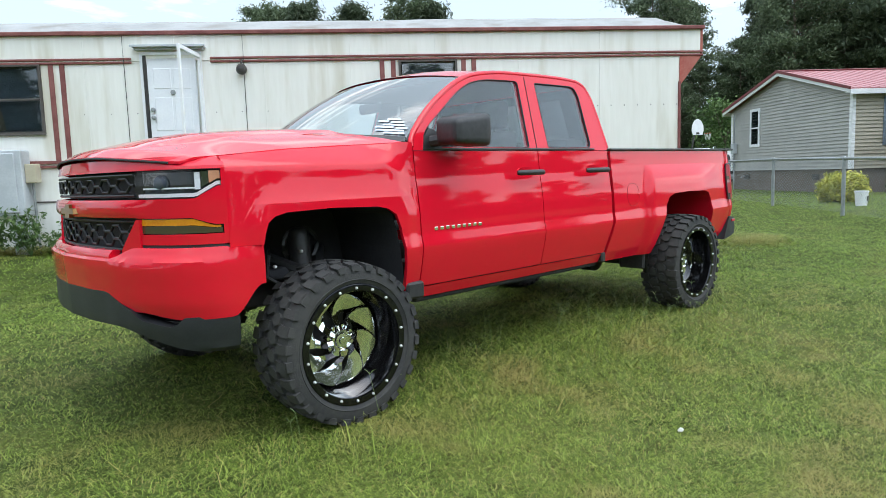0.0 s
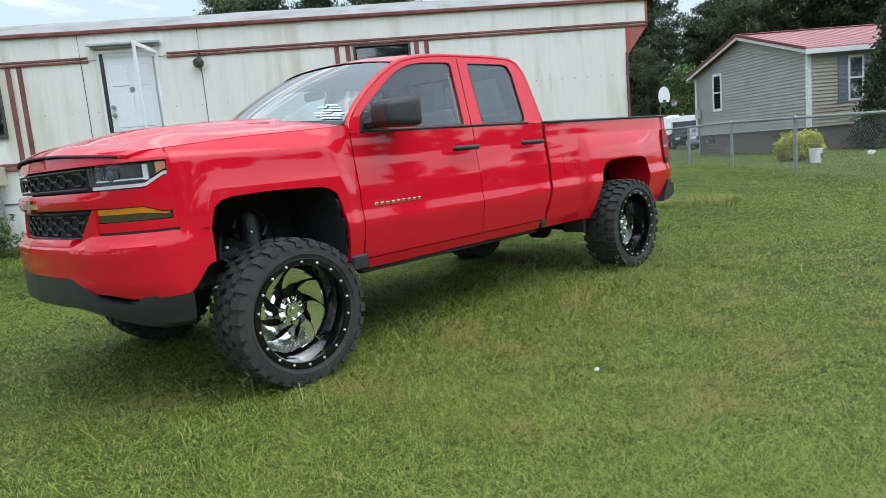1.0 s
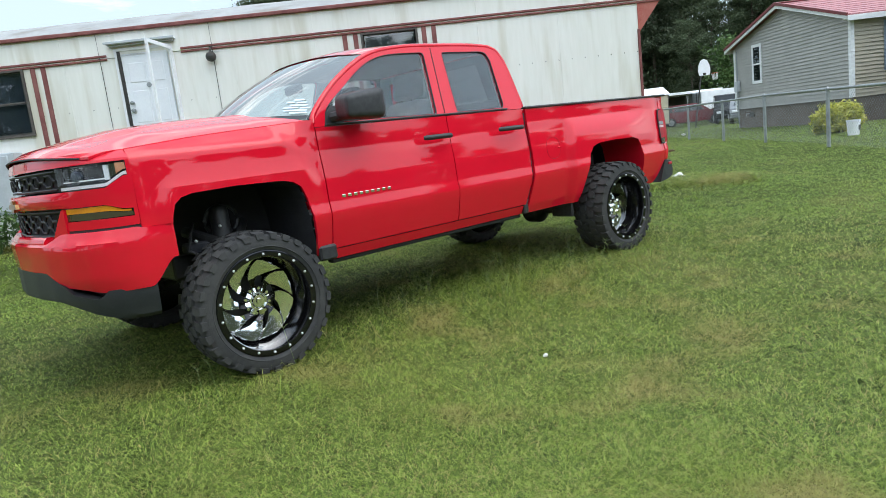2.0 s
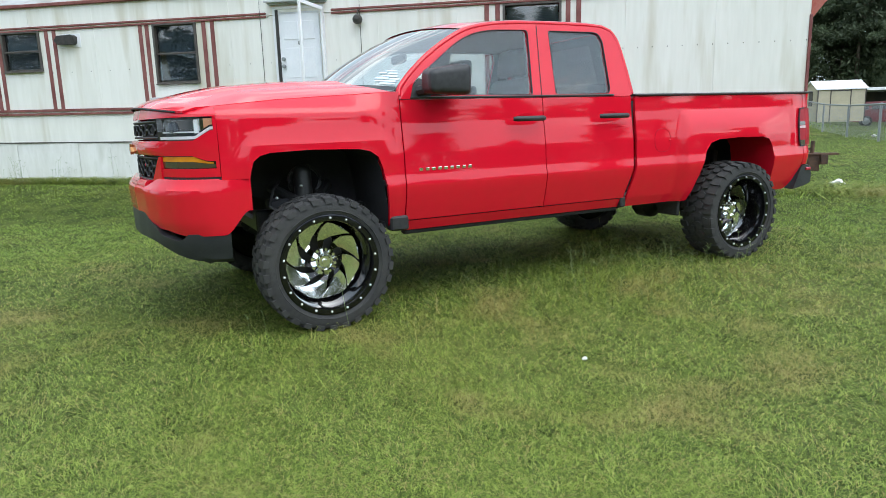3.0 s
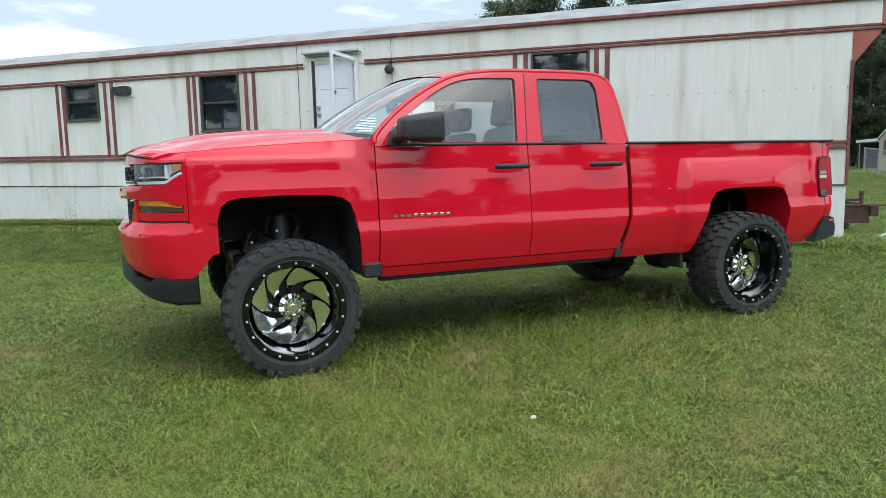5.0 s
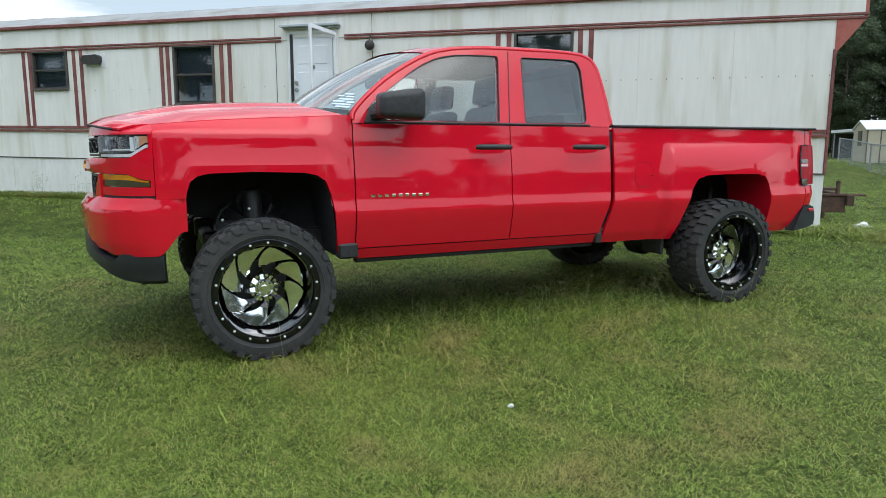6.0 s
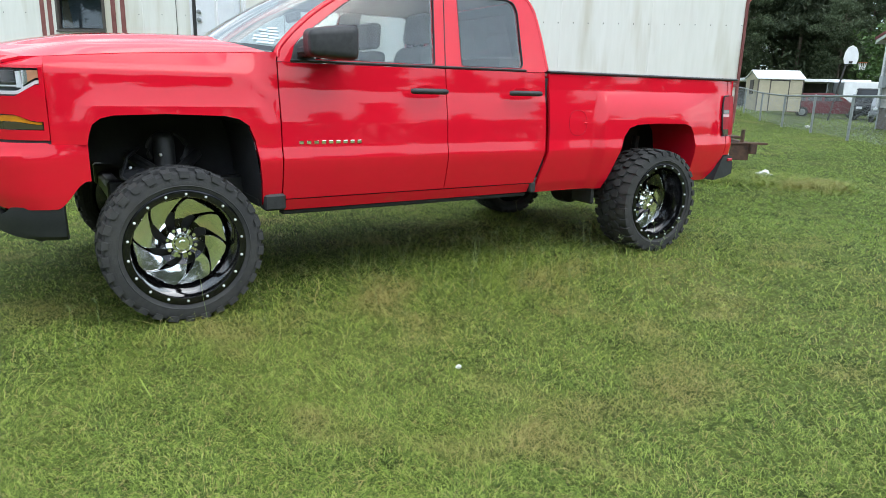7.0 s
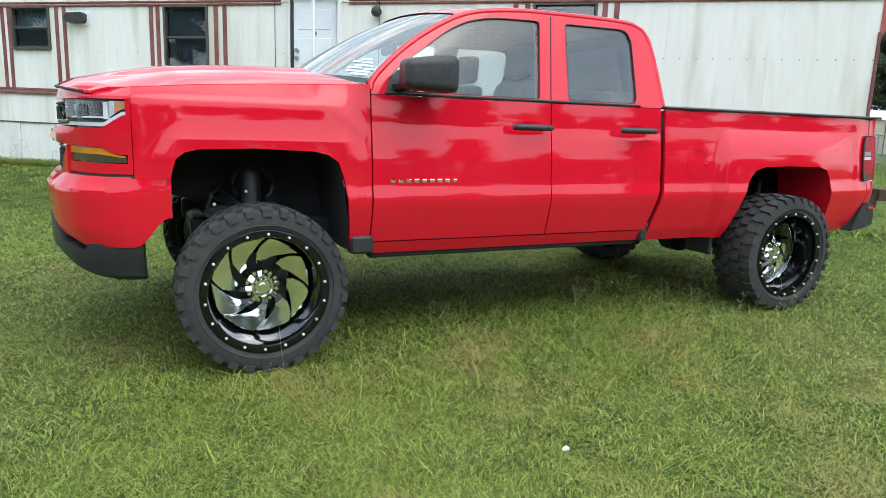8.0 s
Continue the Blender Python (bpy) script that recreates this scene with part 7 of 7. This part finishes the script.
def blades(name, n, place, height, width, material, seed, label, grow=False):
    """Many bent blades, three triangles each, as one mesh; where grow, coarser with the distance from the open lawn's middle."""
    g = np.random.default_rng(seed)
    X, Y = place(g, n)
    n = len(X)
    Z = np.array([gz(float(a), float(b)) for a, b in zip(X, Y)]) if n < 60000 else ground_z(X, Y)
    H = height * g.uniform(0.4, 1.3, n)
    clump = np.sin(X * 3.1 + 1.3 * np.sin(Y * 2.3)) * np.sin(Y * 2.7 + 1.1 * np.sin(X * 1.9))
    H *= 1 + 0.1 * clump
    far = np.hypot(X - LAWN_X, Y - LAWN_Y) if grow else np.ones(n)
    H *= np.maximum(1, far / 3.5) ** 0.15
    A, B = g.uniform(0, 2 * math.pi, n), g.uniform(0, 2 * math.pi, n)
    if grow:
        # the mower's nap: neighbouring blades lie much the same way
        B = 2.6 * np.sin(1.9 * X + 0.8 * Y) + 2.2 * np.sin(2.7 * Y - 1.4 * X) + 2.6 * np.sin(7.3 * X + 5.1 * Y) + 2.0 * np.sin(8.1 * Y - 4.4 * X) + g.normal(0, 1.5, n)
        A = B + math.pi / 2 + g.normal(0, 0.5, n)
    lean = g.uniform(1.2, 4.4, n) * H
    W = width * g.uniform(0.6, 1.3, n) * np.maximum(1, far / 2.6) ** 0.78
    dx, dy = np.cos(A) * W / 2, np.sin(A) * W / 2
    lx, ly = np.cos(B) * lean, np.sin(B) * lean
    V = np.empty((n, 5, 3), np.float32)
    V[:, 0] = np.stack((X - dx, Y - dy, Z - 0.006), 1)
    V[:, 1] = np.stack((X + dx, Y + dy, Z - 0.006), 1)
    V[:, 2] = np.stack((X + dx * 0.8 + lx * 0.46, Y + dy * 0.8 + ly * 0.46, Z + H * 0.78), 1)
    V[:, 3] = np.stack((X - dx * 0.8 + lx * 0.46, Y - dy * 0.8 + ly * 0.46, Z + H * 0.78), 1)
    V[:, 4] = np.stack((X + lx, Y + ly, Z + H * 0.5), 1)
    me = bpy.data.meshes.new(name)
    me.vertices.add(n * 5)
    me.vertices.foreach_set("co", V.ravel())
    base = np.arange(n, dtype=np.int32)[:, None] * 5
    loops = np.concatenate((base + np.array([[0, 1, 2, 3]]), base + np.array([[3, 2, 4]])), 1).ravel()
    me.loops.add(n * 7)
    me.loops.foreach_set("vertex_index", loops)
    me.polygons.add(n * 2)
    starts = (np.arange(n, dtype=np.int32)[:, None] * 7 + np.array([[0, 4]])).ravel()
    me.polygons.foreach_set("loop_start", starts.astype(np.int32))
    me.update(calc_edges=True)
    me.validate()
    me.materials.append(material)
    return tagged(new(name, me), label, "grass", kind="stuff")


def ground_z(X, Y):
    """gz() for arrays, without its finest ripple."""
    st = lambda a, b, v: (lambda k: k * k * (3 - 2 * k))(np.clip((v - a) / (b - a), 0, 1))
    s = (X - TR_O.x) * TR_U.x + (Y - TR_O.y) * TR_U.y
    n = (X - TR_O.x) * TR_N.x + (Y - TR_O.y) * TR_N.y
    return (0.1 + 0.3 * st(2, 14, s)) * st(-2.4, -0.6, n) * st(-2, 1, s) + 0.02 + 0.12 * st(9, 16, 0.85 * X + 0.5 * Y) + 0.5 * st(22, 40, 0.85 * X + 0.5 * Y) * st(-2.5, 1.0, 0.86 * Y - 0.5 * X)


def in_home(X, Y):
    s = (X - TR_O.x) * TR_U.x + (Y - TR_O.y) * TR_U.y
    n = (X - TR_O.x) * TR_N.x + (Y - TR_O.y) * TR_N.y
    return (s > 0.8) & (n > -0.02)


def lawn():
    def ring(r0, r1):
        def place(g, n):
            r, a = r0 * np.exp(g.uniform(0, math.log(r1 / r0), n)), np.radians(g.uniform(-14, 124, n))
            r *= g.uniform(0.93, 1.07, n)
            X, Y = LAWN_X + r * np.cos(a), LAWN_Y + r * np.sin(a)
            keep = ~in_home(X, Y) & (X < 60)
            return X[keep], Y[keep]
        return place
    blades("lawn_grass", 470000, ring(1.3, 7.5), 0.018, 0.0026, BLADE, 1, "short uneven mown lawn grass", True)
    blades("yard_grass", 390000, ring(7.0, 46), 0.018, 0.0036, BLADE_FAR, 2, "short mown yard grass with dry patches", True)
    def around(g, n):
        r, a = 11 * np.sqrt(g.uniform(0, 1, n)), np.radians(g.uniform(0, 360, n))
        open_side = (np.degrees(a) > 122) & (np.degrees(a) < 348)
        keep = open_side | (r < 1.45)
        return (LAWN_X + r * np.cos(a))[keep], (LAWN_Y + r * np.sin(a))[keep]
    blades("back_lawn_grass", 240000, around, 0.022, 0.013, BLADE, 3, "short mown lawn grass with dry tufts", True)
    def under(g, n):
        X, Y = g.normal(2.0, 1.3, n), g.normal(0.1, 0.55, n)
        return X, Y
    blades("tall_grass", 6000, under, 0.07, 0.004, BLADE, 4, "longer unmown grass under the truck")
    def edge(g, n):
        s, o = g.uniform(0.9, 17, n), np.abs(g.normal(0, 0.13, n)) + 0.02
        return TR_O.x + TR_U.x * s - TR_N.x * o, TR_O.y + TR_U.y * s - TR_N.y * o
    blades("wall_grass", 14000, edge, 0.13, 0.008, BLADE, 5, "longer grass along the home's skirting")


def end_grass():
    def spot(g, n):
        s, o = g.uniform(-0.6, 1.4, n), g.normal(0.05, 0.35, n)
        X, Y = TR_O.x + TR_U.x * s - TR_N.x * o, TR_O.y + TR_U.y * s - TR_N.y * o
        keep = ~in_home(X, Y)
        return X[keep], Y[keep]
    blades("rough_grass", 5000, spot, 0.12, 0.007, BLADE, 6, "longer rough grass round the home's end")


def stalks():
    rng = random.Random(17)
    bm = bmesh.new()
    for i in range(270):
        x, y = rng.gauss(2.4, 1.3), rng.gauss(-0.1, 0.5)
        if i > 190:
            s, o = (rng.uniform(1, 17) if i % 2 else rng.choice((13.55, 13.65, 12.75, 12.5, 10.9)) + rng.gauss(0, 0.05)), rng.uniform(0.05, 0.25)
            q = trailer_point(s, o, 0)
            x, y = q.x, q.y
        h = rng.uniform(0.14, 0.3) * (1.5 if i > 220 else 0.85)
        a, l = rng.uniform(0, 6.28), rng.uniform(0.02, 0.08)
        z = gz(x, y)
        top = Vector((x + math.cos(a) * l, y + math.sin(a) * l, z + h))
        tube([(x, y, z), ((x + top.x) / 2 - 0.005, (y + top.y) / 2, z + h * 0.6), top], [0.0012, 0.001, 0.0008], 3, bm)
        for k in range(2 if i % 2 else 3):
            b = a + k * 2.1 + rng.uniform(-0.4, 0.4)
            tube([top, top + Vector((math.cos(b) * 0.015, math.sin(b) * 0.015, 0.018)), top + Vector((math.cos(b) * 0.03, math.sin(b) * 0.03, 0.024))], [0.001, 0.0016, 0.0008], 3, bm)
    ob = part("seed_stalks", bm, STRAW)
    tagged(ob, "thin pale grass seed stalks standing above the lawn", "grass", kind="stuff")


def weeds():
    rng = random.Random(29)
    for s, o, h, w in ((10.2, 0.4, 0.62, 0.32), (10.6, 0.55, 0.5, 0.3), (9.85, 0.3, 0.4, 0.28)):
        q = trailer_point(s, o, 0)
        T = thing("weed", pose(q.x, q.y, gz(q.x, q.y)), "leafy green weed against the skirting", "weed", "weeds along the home")
        bm = bmesh.new()
        spots = []
        for i in range(12):
            a, r = rng.uniform(0, 6.28), rng.uniform(0.1, w)
            e = Vector((math.cos(a) * r, math.sin(a) * r * 0.6, h * rng.uniform(0.5, 1.15)))
            tube([(0, 0, 0), e * 0.5 + Vector((0, 0, 0.05)), e], [0.006, 0.004, 0.002], 4, bm)
            for f in (0.4, 0.6, 0.8, 1.0):
                spots.append((e * f, 0.06, 9))
        part("stem", bm, WEEDLEAF, T)
        ob = new("leaves", leaf_mesh("leaves", spots, 0.022, WEEDLEAF, rng, 0.9, 1.8))
        ob.parent = T


lawn()
end_grass()
stalks()
weeds()
